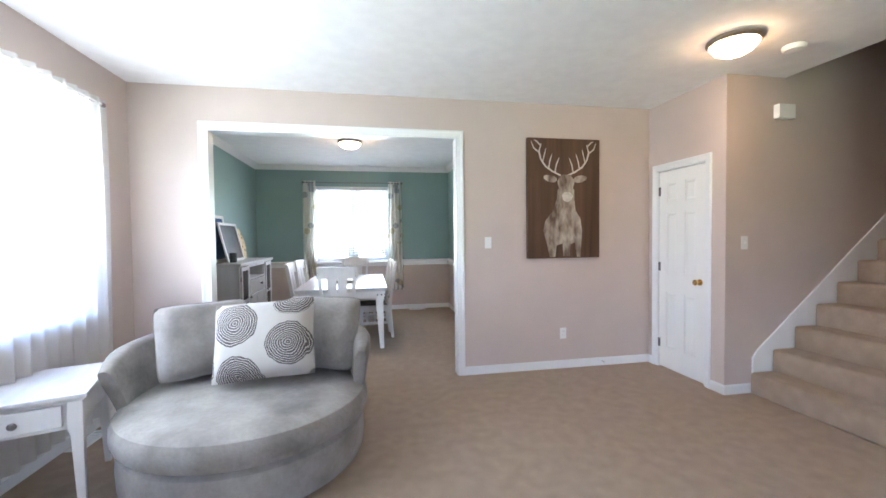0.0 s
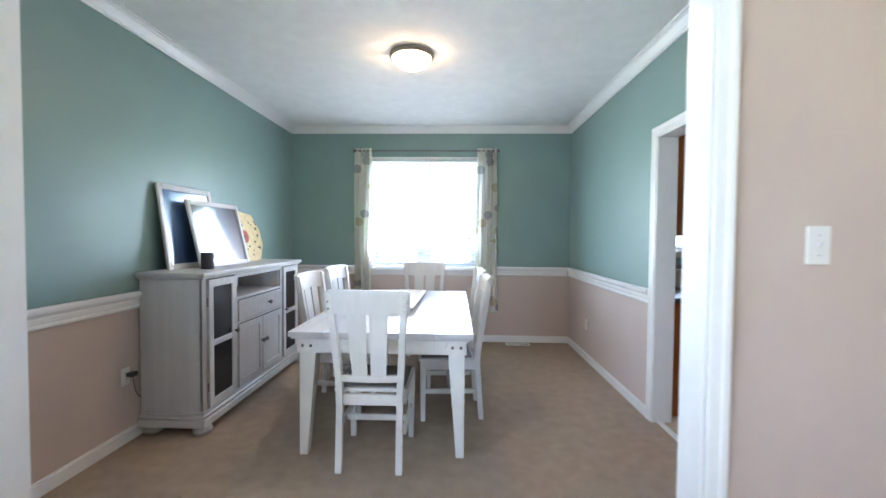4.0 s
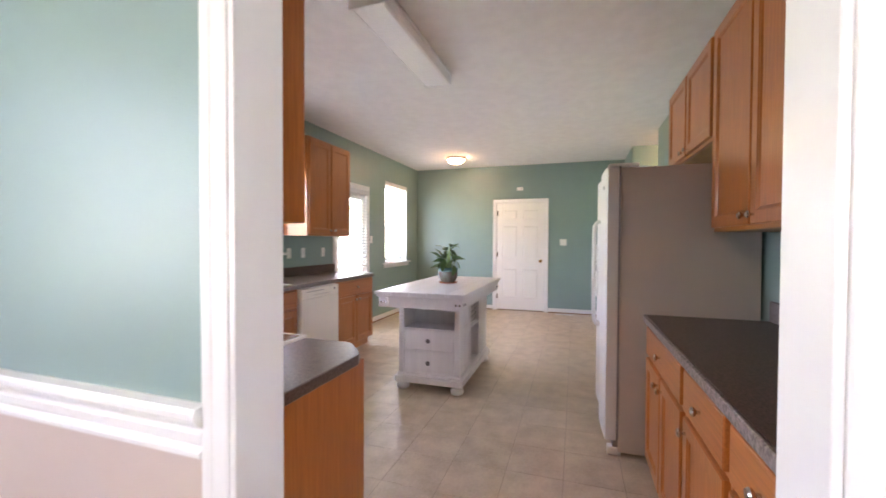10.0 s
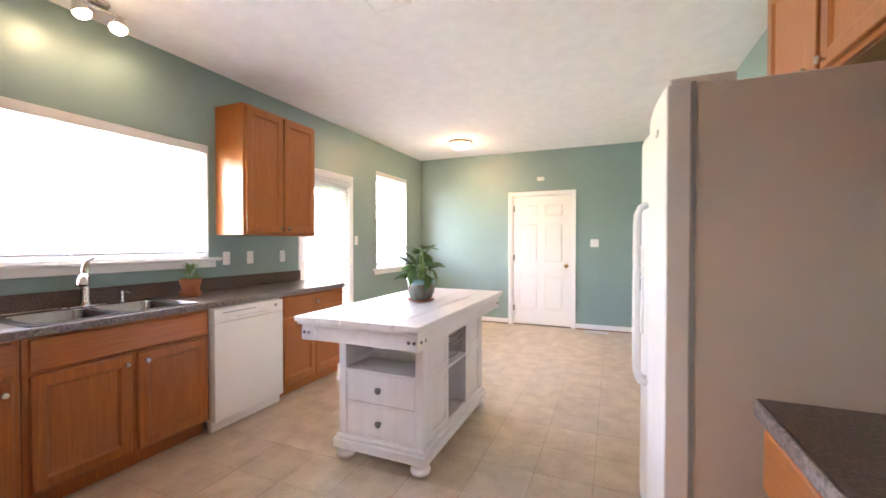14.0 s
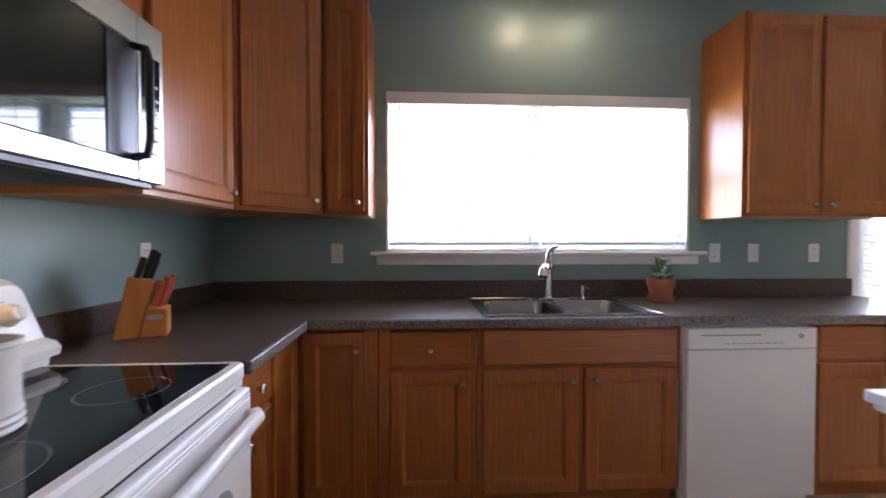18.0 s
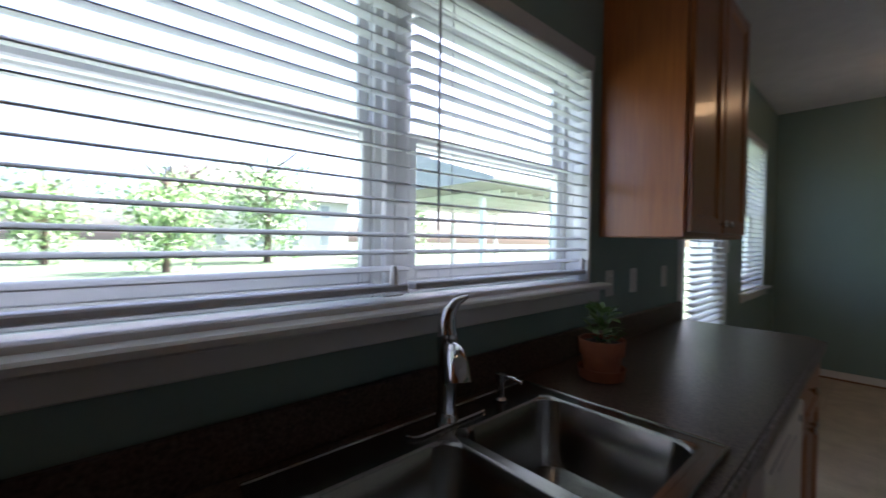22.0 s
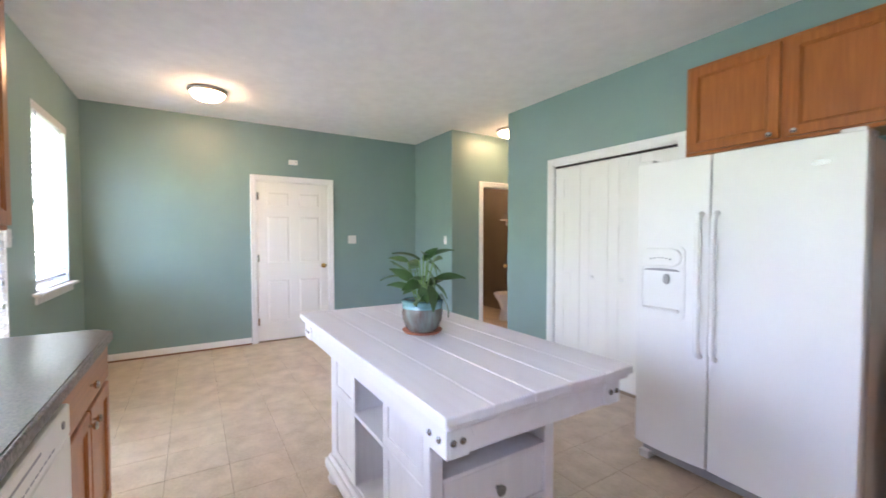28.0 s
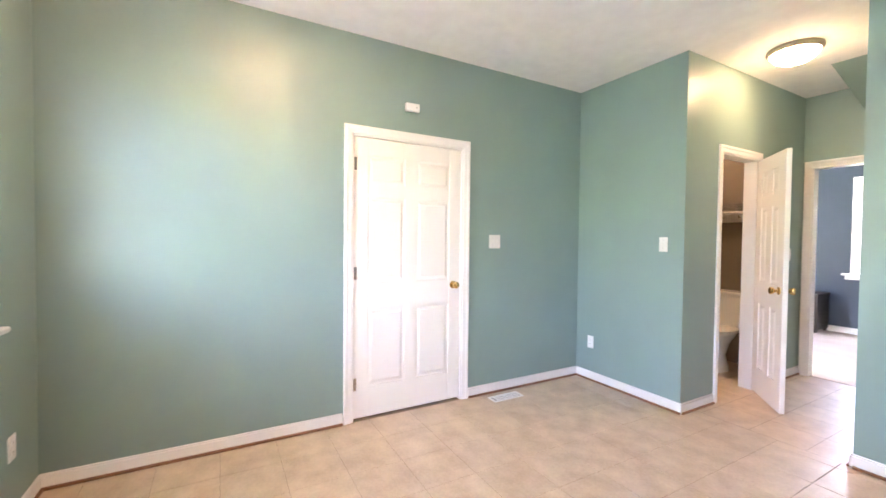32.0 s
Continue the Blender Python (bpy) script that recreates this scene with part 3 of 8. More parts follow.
slab("ceiling_closet", 3.78, 4.4, Y_ST + 0.1, Y_L + 0.06, CEIL, CEIL + 0.25, M_CEIL, "white plaster closet ceiling", "ceiling")
slab("ceiling_dining", X_W - 0.1, X_DE + 0.06, Y_L + 0.06, Y_DN + 0.2, CEIL, CEIL + 0.25, M_CEIL, "white brushed plaster ceiling", "ceiling")
slab("ceiling_kitchen_south", 4.4, 10.0, Y_ST + 0.1, Y_L + 0.06, CEIL, CEIL + 0.25, M_CEIL, "white brushed plaster ceiling", "ceiling")
slab("ceiling_kitchen", X_DE + 0.06, 10.0, Y_L + 0.06, Y_KN + 0.2, CEIL, CEIL + 0.25, M_CEIL, "white brushed plaster ceiling", "ceiling")
slab("ceiling_hall", 6.69, 10.0, -0.4, Y_ST + 0.1, CEIL, CEIL + 0.25, M_CEIL, "white brushed plaster ceiling", "ceiling")
slab("ceiling_blue_room", 5.7, 6.69, -0.4, 2.35, CEIL, CEIL + 0.25, M_CEIL, "white plaster ceiling", "ceiling")
slab("ceiling_stairwell", 3.7, 6.69, 2.2, Y_ST + 0.1, 5.2, 5.4, M_CEIL, "white plaster stairwell ceiling", "ceiling")
# Added filler over the ceiling; keeps the sun out of the stairwell gap.
wall("wall_stair_light_stop", "y", 2.25, 2.35, 3.7, 3.9, CEIL, 5.2, [], M_TAUPE, label="taupe wall piece added above the ceiling to stop sunlight")
wall("wall_stair_header", "x", 3.7, 3.78, 2.25, Y_ST, CEIL + 0.25, 5.2, [], M_TAUPE, label="taupe stairwell wall above the living room ceiling")
slab("ground", -200, 200, -200, 300, -0.6, -0.25, M_GRASS, "mown green lawn", "ground")
slab("floor_base", -2.2, 10.1, -3.4, 8.9, -0.24, -0.125, M_TRIM, "concrete foundation slab", "floor")

# ---- trim, windows, doors ----
def axis_box(bm, axis, face, side, t, a0, a1, z0, z1, bev=0.004):
    """A board on a wall face: axis is the wall's normal, side the way it stands out."""
    lo, hi = (face, face + t) if side > 0 else (face - t, face)
    if axis == "x":
        return add_box(bm, lo, hi, a0, a1, z0, z1, bev)
    return add_box(bm, a0, a1, lo, hi, z0, z1, bev)


def casing(name, axis, face, side, hole, w=0.058, t=0.017, label="white painted door casing"):
    """Moulded boards round an opening: thin at the opening, swelling to a rounded outer band."""
    a0, a1, z1 = hole[0], hole[1], hole[3]
    prof = [(0.0, 0.0), (0.0, 0.45), (0.06, 0.58), (0.35, 0.66), (0.55, 0.72), (0.64, 0.92), (0.78, 1.0), (0.93, 1.0), (1.0, 0.86), (1.0, 0.0)]
    bm = bmesh.new()
    rings = []
    for legs in (0, 1, 2, 3):
        ring = []
        for u, d in prof:
            a = a0 - u * w if legs < 2 else a1 + u * w
            z = 0.0 if legs in (0, 3) else z1 + u * w
            p = face + side * d * t
            ring.append(bm.verts.new((p, a, z) if axis == "x" else (a, p, z)))
        rings.append(ring)
    n = len(prof)
    for p, q in zip(rings, rings[1:]):
        for k in range(n):
            bm.faces.new((p[k], p[(k + 1) % n], q[(k + 1) % n], q[k]))
    bm.faces.new(rings[0])
    bm.faces.new(rings[-1][::-1])
    return solid(name, bm, M_TRIM, label, "trim", "structure")


def jamb(name, axis, p0, p1, hole, t=0.014, sill=False):
    """White boards that line an opening."""
    a0, a1, z1 = hole[0], hole[1], hole[3]
    z0 = hole[2] if sill else 0.0
    bm = bmesh.new()
    for lo, hi, zz0, zz1 in ((a0, a0 + t, z0, z1), (a1 - t, a1, z0, z1), (a0 + t, a1 - t, z1 - t, z1)):
        if axis == "x":
            add_box(bm, p0, p1, lo, hi, zz0, zz1, 0.002)
        else:
            add_box(bm, lo, hi, p0, p1, zz0, zz1, 0.002)
    return solid(name, bm, M_TRIM, "white painted jamb lining", "trim", "structure")


casing("trim_living_opening", "y", Y_L, -1, H_LD, 0.062)
casing("trim_dining_opening", "y", Y_D, 1, H_LD, 0.062)
jamb("trim_living_jamb", "y", Y_L - 0.004, Y_D + 0.004, H_LD)
casing("trim_closet", "x", X_C, -1, H_CL)
jamb("trim_closet_jamb", "x", X_C - 0.003, X_C + 0.1, H_CL)
casing("trim_dining_doorway", "x", X_DE, -1, H_DK, 0.062)
casing("trim_kitchen_doorway", "x", X_KW, 1, H_DK, 0.062)
jamb("trim_kitchen_jamb", "x", X_DE - 0.004, X_KW + 0.004, H_DK)
casing("trim_garage_door", "x", X_E, -1, H_GD)
jamb("trim_garage_jamb", "x", X_E - 0.003, X_E + 0.14, H_GD)
casing("trim_patio_door", "y", Y_KN, -1, H_PD, 0.066)
jamb("trim_patio_jamb", "y", Y_KN - 0.003, Y_KN + 0.2, H_PD)
casing("trim_pantry", "y", Y_S, 1, H_PC, 0.062)
jamb("trim_pantry_jamb", "y", Y_S - 0.064, Y_S + 0.003, H_PC)
casing("trim_bathroom", "x", X_HE, -1, H_BD)
jamb("trim_bathroom_jamb", "x", X_HE - 0.003, X_HE + 0.1, H_BD)
casing("trim_blue_room", "y", Y_HS, 1, (H_OD[0], H_OD[1], 0, H_OD[3]))
jamb("trim_blue_room_jamb", "y", Y_HS - 0.1, Y_HS + 0.003, H_OD)


def baseboard(name, axis, face, side, a0, a1, shoe=False, h=0.085):
    bm = bmesh.new()
    axis_box(bm, axis, face, side, 0.013, a0, a1, 0.0, h - 0.014, 0.001)
    axis_box(bm, axis, face, side, 0.009, a0, a1, h - 0.0145, h, 0.004)
    ob = solid(name, bm, M_TRIM, "white painted baseboard", "baseboard", "structure")
    if shoe:
        bm = bmesh.new()
        axis_box(bm, axis, face, side, 0.026, a0, a1, 0.0, 0.017, 0.005)
        solid(name + "_shoe", bm, M_SHOE, "brown stained shoe moulding", "baseboard", "structure")
    return ob


baseboard("baseboard_living_west", "x", X_W, 1, -3.1, Y_L - 0.014)
baseboard("baseboard_living_north_west", "y", Y_L, -1, X_W, H_LD[0] - 0.065)
baseboard("baseboard_living_north", "y", Y_L, -1, H_LD[1] + 0.065, X_C)
baseboard("baseboard_closet_a", "x", X_C, -1, H_CL[1] + 0.063, Y_L - 0.014)
baseboard("baseboard_closet_b", "x", X_C, -1, Y_ST - 0.013, H_CL[0] - 0.063)
baseboard("baseboard_stair", "y", Y_ST, -1, X_C, 3.49)
baseboard("baseboard_dining_west", "x", X_W, 1, Y_D, Y_DN)
baseboard("baseboard_dining_north", "y", Y_DN, -1, X_W + 0.014, X_DE - 0.014)
baseboard("baseboard_dining_east_a", "x", X_DE, -1, H_DK[1] + 0.065, Y_DN)
baseboard("baseboard_dining_east_b", "x", X_DE, -1, Y_D, H_DK[0] - 0.065)
baseboard("baseboard_dining_south_a", "y", Y_D, 1, X_W + 0.014, H_LD[0] - 0.065)
baseboard("baseboard_dining_south_b", "y", Y_D, 1, H_LD[1] + 0.065, X_DE - 0.014)
baseboard("baseboard_kitchen_north", "y", Y_KN, -1, H_PD[1] + 0.07, X_E - 0.014, True)
baseboard("baseboard_kitchen_east_a", "x", X_E, -1, H_GD[1] + 0.063, Y_KN, True)
baseboard("baseboard_kitchen_east_b", "x", X_E, -1, Y_KC, H_GD[0] - 0.063, True)
baseboard("baseboard_kitchen_corner", "y", Y_KC, 1, X_HE - 0.013, X_E - 0.014, True)
baseboard("baseboard_hall_east_a", "x", X_HE, -1, H_BD[1] + 0.063, Y_KC, True)
baseboard("baseboard_hall_east_b", "x", X_HE, -1, Y_HS, H_BD[0] - 0.063, True)
baseboard("baseboard_hall_west", "x", X_P, 1, Y_HS, Y_S + 0.013, True)
baseboard("baseboard_kitchen_south", "y", Y_S, 1, H_PC[1] + 0.065, X_P, True)
baseboard("baseboard_blue_room", "y", -0.3, 1, 5.8, 9.9)


def rail(name, axis, face, side, a0, a1):
    """Moulded chair rail: a rounded nose, a cove, a flat band and a lower bead."""
    prof = [(0.0, 0.855), (0.012, 0.855), (0.019, 0.860), (0.020, 0.870), (0.013, 0.876), (0.011, 0.882), (0.014, 0.888), (0.016, 0.908), (0.013, 0.912), (0.013, 0.918), (0.020, 0.926), (0.029, 0.934), (0.033, 0.944), (0.033, 0.956), (0.028, 0.965), (0.0, 0.967)]
    bm = bmesh.new()
    add_prism(bm, [(face + side * d, z) for d, z in prof], a0, a1, "y" if axis == "x" else "x")
    return solid(name, bm, M_TRIM, "white moulded chair rail", "trim", "structure")


rail("trim_chair_rail_west", "x", X_W, 1, Y_D, Y_DN)
rail("trim_chair_rail_north_a", "y", Y_DN, -1, X_W + 0.031, H_DW[0] - 0.07)
rail("trim_chair_rail_north_b", "y", Y_DN, -1, H_DW[1] + 0.07, X_DE - 0.031)
rail("trim_chair_rail_east_a", "x", X_DE, -1, H_DK[1] + 0.064, Y_DN)
rail("trim_chair_rail_east_b", "x", X_DE, -1, Y_D, H_DK[0] - 0.064)
rail("trim_chair_rail_south_a", "y", Y_D, 1, X_W + 0.031, H_LD[0] - 0.064)
rail("trim_chair_rail_south_b", "y", Y_D, 1, H_LD[1] + 0.064, X_DE - 0.031)


def crown(name, axis, face, side, a0, a1):
    """Crown moulding: a stepped slope between wall and ceiling."""
    prof = [(0.0, 2.655), (0.010, 2.655), (0.014, 2.668), (0.022, 2.674), (0.050, 2.712), (0.058, 2.716), (0.062, 2.728), (0.075, 2.730), (0.075, 2.7405), (0.0, 2.7405)]
    bm = bmesh.new()
    pts = [(face + side * d, z) for d, z in prof]
    add_prism(bm, pts, a0, a1, "y" if axis == "x" else "x")
    return solid(name, bm, M_TRIM, "white crown moulding", "trim", "structure")


crown("trim_crown_west", "x", X_W, 1, Y_D, Y_DN)
crown("trim_crown_east", "x", X_DE, -1, Y_D, Y_DN)
crown("trim_crown_north", "y", Y_DN, -1, X_W + 0.001, X_DE - 0.001)
crown("trim_crown_south", "y", Y_D, 1, X_W + 0.001, X_DE - 0.001)

NWIN = [0]


def window(axis, face, out, hole, units, stool=True, depth=0.11, apron=0.06):
    """Double-hung vinyl windows in an opening. out: the way outdoors along the axis."""
    NWIN[0] += 1
    a0, a1, z0, z1 = hole
    mid = (a0 + a1) / 2
    w = thing("window_%d" % NWIN[0], *((face, mid) if axis == "x" else (mid, face)), z0, "white vinyl double-hung window, bright daylight outside", "window", kind="structure")
    def bx(name, m, d0, d1, p0, p1, q0, q1, bev=0.004, parent=None):
        bm = bmesh.new()
        lo, hi = sorted((out * d0, out * d1))
        if axis == "x":
            add_box(bm, lo, hi, p0 - mid, p1 - mid, q0 - z0, q1 - z0, bev)
        else:
            add_box(bm, p0 - mid, p1 - mid, lo, hi, q0 - z0, q1 - z0, bev)
        return part(name, bm, m, parent or w)
    f, t = 0.04, 0.014
    for lo, hi, q0, q1 in ((a0, a0 + t, z0, z1), (a1 - t, a1, z0, z1), (a0 + t, a1 - t, z1 - t, z1), (a0 + t, a1 - t, z0, z0 + t)):
        bx("return_lining", M_TRIM, 0.002, depth, lo, hi, q0, q1, 0.001)
    n = units
    step = (a1 - a0) / n
    zm = (z0 + z1) / 2
    for k in range(n):
        b0, b1 = a0 + k * step, a0 + (k + 1) * step
        if k:
            bx("mullion", M_VINYLF, depth - 0.02, depth + 0.07, b0 - 0.035, b0 + 0.035, z0 + t, z1 - t)
            b0 += 0.02
        if k < n - 1:
            b1 -= 0.02
        fr = bx("frame_jamb", M_VINYLF, depth, depth + 0.06, b0, b0 + f, z0 + t, z1 - t)
        bx("frame_jamb", M_VINYLF, depth, depth + 0.06, b1 - f, b1, z0 + t, z1 - t)
        bx("frame_head", M_VINYLF, depth, depth + 0.06, b0 + f, b1 - f, z1 - t - f, z1 - t)
        bx("frame_sill", M_VINYLF, depth, depth + 0.06, b0 + f, b1 - f, z0 + t, z0 + t + f)
        for s0, s1, d in ((z0 + t + f, zm + 0.02, depth + 0.005), (zm - 0.02, z1 - t - f, depth + 0.032)):
            g = 0.032
            c0, c1 = b0 + f, b1 - f
            sash = bx("sash_stile", M_VINYLF, d, d + 0.024, c0, c0 + g, s0, s1)
            bx("sash_stile", M_VINYLF, d, d + 0.024, c1 - g, c1, s0, s1)
            bx("sash_rail", M_VINYLF, d, d + 0.024, c0 + g, c1 - g, s1 - g, s1)
            bx("sash_rail", M_VINYLF, d, d + 0.024, c0 + g, c1 - g, s0, s0 + g)
            pane = bx("pane", M_GLASS, d + 0.010, d + 0.014, c0 + g, c1 - g, s0 + g, s1 - g, 0)
            pane.visible_shadow = False
    if stool:
        bx("window_stool", M_TRIM, -0.055, depth - 0.002, a0 - 0.085, a1 + 0.085, z0 - 0.022, z0 + 0.002, 0.006)
        bx("window_apron", M_TRIM, -0.016, -0.001, a0 - 0.055, a1 + 0.055, z0 - 0.022 - apron, z0 - 0.022, 0.004)
    return w


window("x", X_W, -1, H_LW, 2)
window("y", Y_DN, 1, H_DW, 2)
window("y", Y_KN, 1, H_KW, 2, apron=0.055)
window("y", Y_KN, 1, H_EW, 1)
window("y", -0.3, -1, (7.3, 8.15, 0.87, 2.27), 1)
# South window is out of view, added for the fill lamp behind it.
window("y", -3.12, -1, (0.1, 2.3, 0.7, 2.3), 2)


def blind(x, y, z_top, width, drop, rz, tilt, label, group, pitch=0.044, valance=True, w=0.05):
    """A slatted blind, its face at local -y. Slats share one mesh."""
    b = thing("window_blind", x, y, z_top, label, "window blind", rz, group)
    bm = bmesh.new()
    add_box(bm, -width / 2, width / 2, -0.028, 0.026, -0.045, 0, 0.004)
    part("headrail", bm, M_SLAT, b)
    if valance:
        bm = bmesh.new()
        add_box(bm, -width / 2 - 0.008, width / 2 + 0.008, -0.042, -0.030, -0.054, 0.012, 0.005)
        part("valance", bm, M_SLAT, b, "white moulded blind valance")
    bm = bmesh.new()
    n = 4
    rows = []
    for k in range(n + 1):
        u = k / n - 0.5
        crownz = 0.003 * (1 - 4 * u * u)
        rows.append([bm.verts.new((s * (width / 2 - 0.004), u * w, crownz + d)) for s, d in ((-1, 0.0014), (1, 0.0014), (1, -0.0014), (-1, -0.0014))])
    for p, q in zip(rows, rows[1:]):
        for k in range(4):
            bm.faces.new((p[k], p[(k + 1) % 4], q[(k + 1) % 4], q[k]))
    bm.faces.new(rows[0])
    bm.faces.new(rows[-1][::-1])
    me = to_mesh("slat", bm, M_SLAT)
    count = int((drop - 0.10) / pitch)
    for k in range(count):
        s = new("slat", me)
        s.parent = b
        s.matrix_basis = pose(0, 0, -0.075 - k * pitch, tilt + random.uniform(-1.2, 1.2), random.uniform(-0.1, 0.1), 0)
    zb = -0.075 - count * pitch - 0.004
    bm = bmesh.new()
    add_box(bm, -width / 2 + 0.004, width / 2 - 0.004, -0.024, 0.024, zb - 0.009, zb + 0.009, 0.004)
    part("bottom_rail", bm, M_SLAT, b)
    for u in (-0.36, 0.36):
        bm = bmesh.new()
        for yy in (-0.027, 0.027):
            add_cyl(bm, u * width, yy, zb, -0.04, 0.0012, seg=6)
        part("ladder_cord", bm, M_SLAT, b)
    bm = bmesh.new()
    add_cyl(bm, -width / 2 + 0.07, -0.034, -min(0.72, drop * 0.8), -0.05, 0.0035, seg=8)
    part("tilt_wand", bm, M_PLASGREY, b)
    bm = bmesh.new()
    add_cyl(bm, width / 2 - 0.06, -0.034, -drop + 0.085, -0.05, 0.0015, seg=6)
    add_lathe(bm, [(0.003, 0.05), (0.008, 0.045), (0.010, 0.02), (0.011, 0.0)], width / 2 - 0.06, -0.034, 10, Matrix.Translation((0, 0, -drop + 0.04)))
    part("pull_cord", bm, M_PLASTIC, b, "white pull cord with a tassel")
    return b


kc_ = (H_KW[0] + H_KW[1]) / 2
for sx in (-1, 1):
    blind(kc_ + sx * 0.457, Y_KN + 0.034, H_KW[3] - 0.014, 0.90, 0.90, 0, 10, "white slatted blind over the kitchen window, slats open", "kitchen window blinds")
blind((H_EW[0] + H_EW[1]) / 2, Y_KN + 0.034, H_EW[3] - 0.014, H_EW[1] - H_EW[0] - 0.034, 1.37, 0, 12, "white slatted blind, slats open", "")
dc_ = (H_DW[0] + H_DW[1]) / 2
for sx in (-1, 1):
    blind(dc_ + sx * 0.335, Y_DN + 0.036, H_DW[3] - 0.014, 0.655, 1.40, 0, 12, "white slatted blind in the dining room window, slats open", "dining room blinds", valance=False)


def six_panel(leaf_parent, w, h, t, m=None, cols=2, dp=0.009, rows=((0.13, 0.235), (0.46, 0.66), (0.24, 0.58))):
    """A moulded panel door: flat frame and raised panels on both faces, local x across, y through, z up."""
    m = m or M_DOORW
    st = 0.105
    zs = []
    top = h
    z = h - 0.12
    heights = (0.20, 0.62, 0.56)
    gaps = (0.10, 0.19)
    scale_ = (h - 0.12 - 0.22 - sum(gaps)) / sum(heights)
    for k, hh in enumerate(heights):
        zs.append((z - hh * scale_, z))
        z -= hh * scale_ + (gaps[k] if k < 2 else 0)
    mull = 0.095
    pw = (w - 2 * st - mull * (cols - 1)) / cols
    bm = bmesh.new()
    add_box(bm, 0, st, 0, t, 0, h, 0.002)
    add_box(bm, w - st, w, 0, t, 0, h, 0.002)
    edges = [h] + [v for a, b in zs for v in (b, a)] + [0]
    for k in range(0, len(edges), 2):
        add_box(bm, st, w - st, 0.0004, t - 0.0004, edges[k + 1], edges[k])
    for a, b in zs:
        for c in range(cols - 1):
            x0 = st + pw + c * (pw + mull)
            add_box(bm, x0, x0 + mull, 0.0002, t - 0.0002, a, b)
    leaf = part("leaf_frame", bm, m, leaf_parent)
    for a, b in zs:
        for c in range(cols):
            x0 = st + c * (pw + mull)
            bm = bmesh.new()
            add_box(bm, x0, x0 + pw, dp, t - dp, a, b)
            for y0, y1 in ((0.0015, dp + 0.0002), (t - dp - 0.0002, t - 0.0015)):
                vs = add_box(bm, x0 + 0.016, x0 + pw - 0.016, y0, y1, a + 0.016, b - 0.016)
                outer = y0 if y0 < t / 2 else y1
                for v in vs:
                    if abs(v.co.y - outer) < 1e-5:
                        v.co.x += 0.020 if v.co.x < x0 + pw / 2 else -0.020
                        v.co.z += 0.020 if v.co.z < (a + b) / 2 else -0.020
            part("panel", bm, m, leaf_parent)
    return leaf


def knob_set(parent, x, z, t, m=None):
    m = m or M_BRASS
    for s, y in ((-1, 0.0), (1, t)):
        bm = bmesh.new()
        add_lathe(bm, [(0.030, 0), (0.030, 0.006), (0.012, 0.010), (0.011, 0.028), (0.022, 0.036), (0.028, 0.050), (0.026, 0.060), (0.014, 0.066), (0.0001, 0.067)], 0, 0, 18,
                  Matrix.Translation((x, y, z)) @ Matrix.Rotation(radians(90 * (1 if s < 0 else -1)), 4, "X"))
        part("knob", bm, m, parent, "polished brass door knob", True)


def hinges(parent, x, t, h, m=None):
    for z in (0.20, h / 2, h - 0.22):
        bm = bmesh.new()
        add_cyl(bm, x, -0.004, z, z + 0.09, 0.006, seg=10)
        add_box(bm, x - 0.002, x + 0.022, -0.0015, 0.0005, z, z + 0.09)
        part("hinge", bm, m or M_NICKEL, parent, "metal butt hinge")


d = thing("door_1", X_C + 0.012, H_CL[1] - 0.016, 0.012, "closed white six-panel closet door with a brass knob", "door", -90, kind="structure")
six_panel(d, 0.593, 2.025, 0.035)
knob_set(d, 0.593 - 0.06, 0.93, 0.035)
hinges(d, 0.0, 0.035, 2.0, M_PEWTER)
d = thing("door_2", X_E + 0.012, H_GD[1] - 0.016, 0.018, "closed white six-panel door with a brass knob", "door", -90, kind="structure")
six_panel(d, 0.883, 2.014, 0.04)
knob_set(d, 0.883 - 0.065, 0.93, 0.04)
hinges(d, 0.0, 0.04, 2.0)
# bathroom door, standing open into the hall
d = thing("door_3", X_HE - 0.006, H_BD[0] + 0.016, 0.012, "white six-panel bathroom door standing open", "door", 131, kind="structure")
six_panel(d, 0.55, 2.01, 0.035)
knob_set(d, 0.55 - 0.06, 0.93, 0.035)
# pantry bifold, four leaves
lw = (H_PC[1] - H_PC[0] - 0.034) / 4
for k in range(4):
    d = thing("bifold_leaf", H_PC[0] + 0.017 + (k + 1) * lw - 0.001, Y_S - 0.022, 0.015, "white panelled bifold pantry door leaf, closed", "door", 180, "pantry bifold leaves", "structure")
    six_panel(d, lw - (0.0012 if k in (0, 2) else 0.003), 2.0, 0.03, cols=1, dp=0.004)
    if k in (1, 2):
        bm = bmesh.new()
        add_lathe(bm, [(0.008, 0), (0.008, 0.012), (0.018, 0.018), (0.019, 0.026), (0.010, 0.031), (0.0001, 0.032)], 0, 0, 16, Matrix.Translation((lw / 2, 0, 0.95)) @ Matrix.Rotation(radians(90), 4, "X"))
        part("knob", bm, M_TRIM, d, "small white round knob", True)
bm = bmesh.new()
add_box(bm, H_PC[0] + 0.015, H_PC[1] - 0.015, Y_S - 0.07, Y_S - 0.02, 2.02, 2.035)
solid("bifold_track", bm, M_BLACK, "dark metal bifold door track", "track", "structure")

# glazed patio door
pw_ = H_PD[1] - H_PD[0] - 0.034
d = thing("door_4", H_PD[0] + 0.017, Y_KN + 0.02, 0.02, "white glazed patio door behind a slatted blind", "door", 0, kind="structure")
bm = bmesh.new()
add_box(bm, 0, 0.11, 0, 0.044, 0, 2.035, 0.003)
add_box(bm, pw_ - 0.11, pw_, 0, 0.044, 0, 2.035, 0.003)
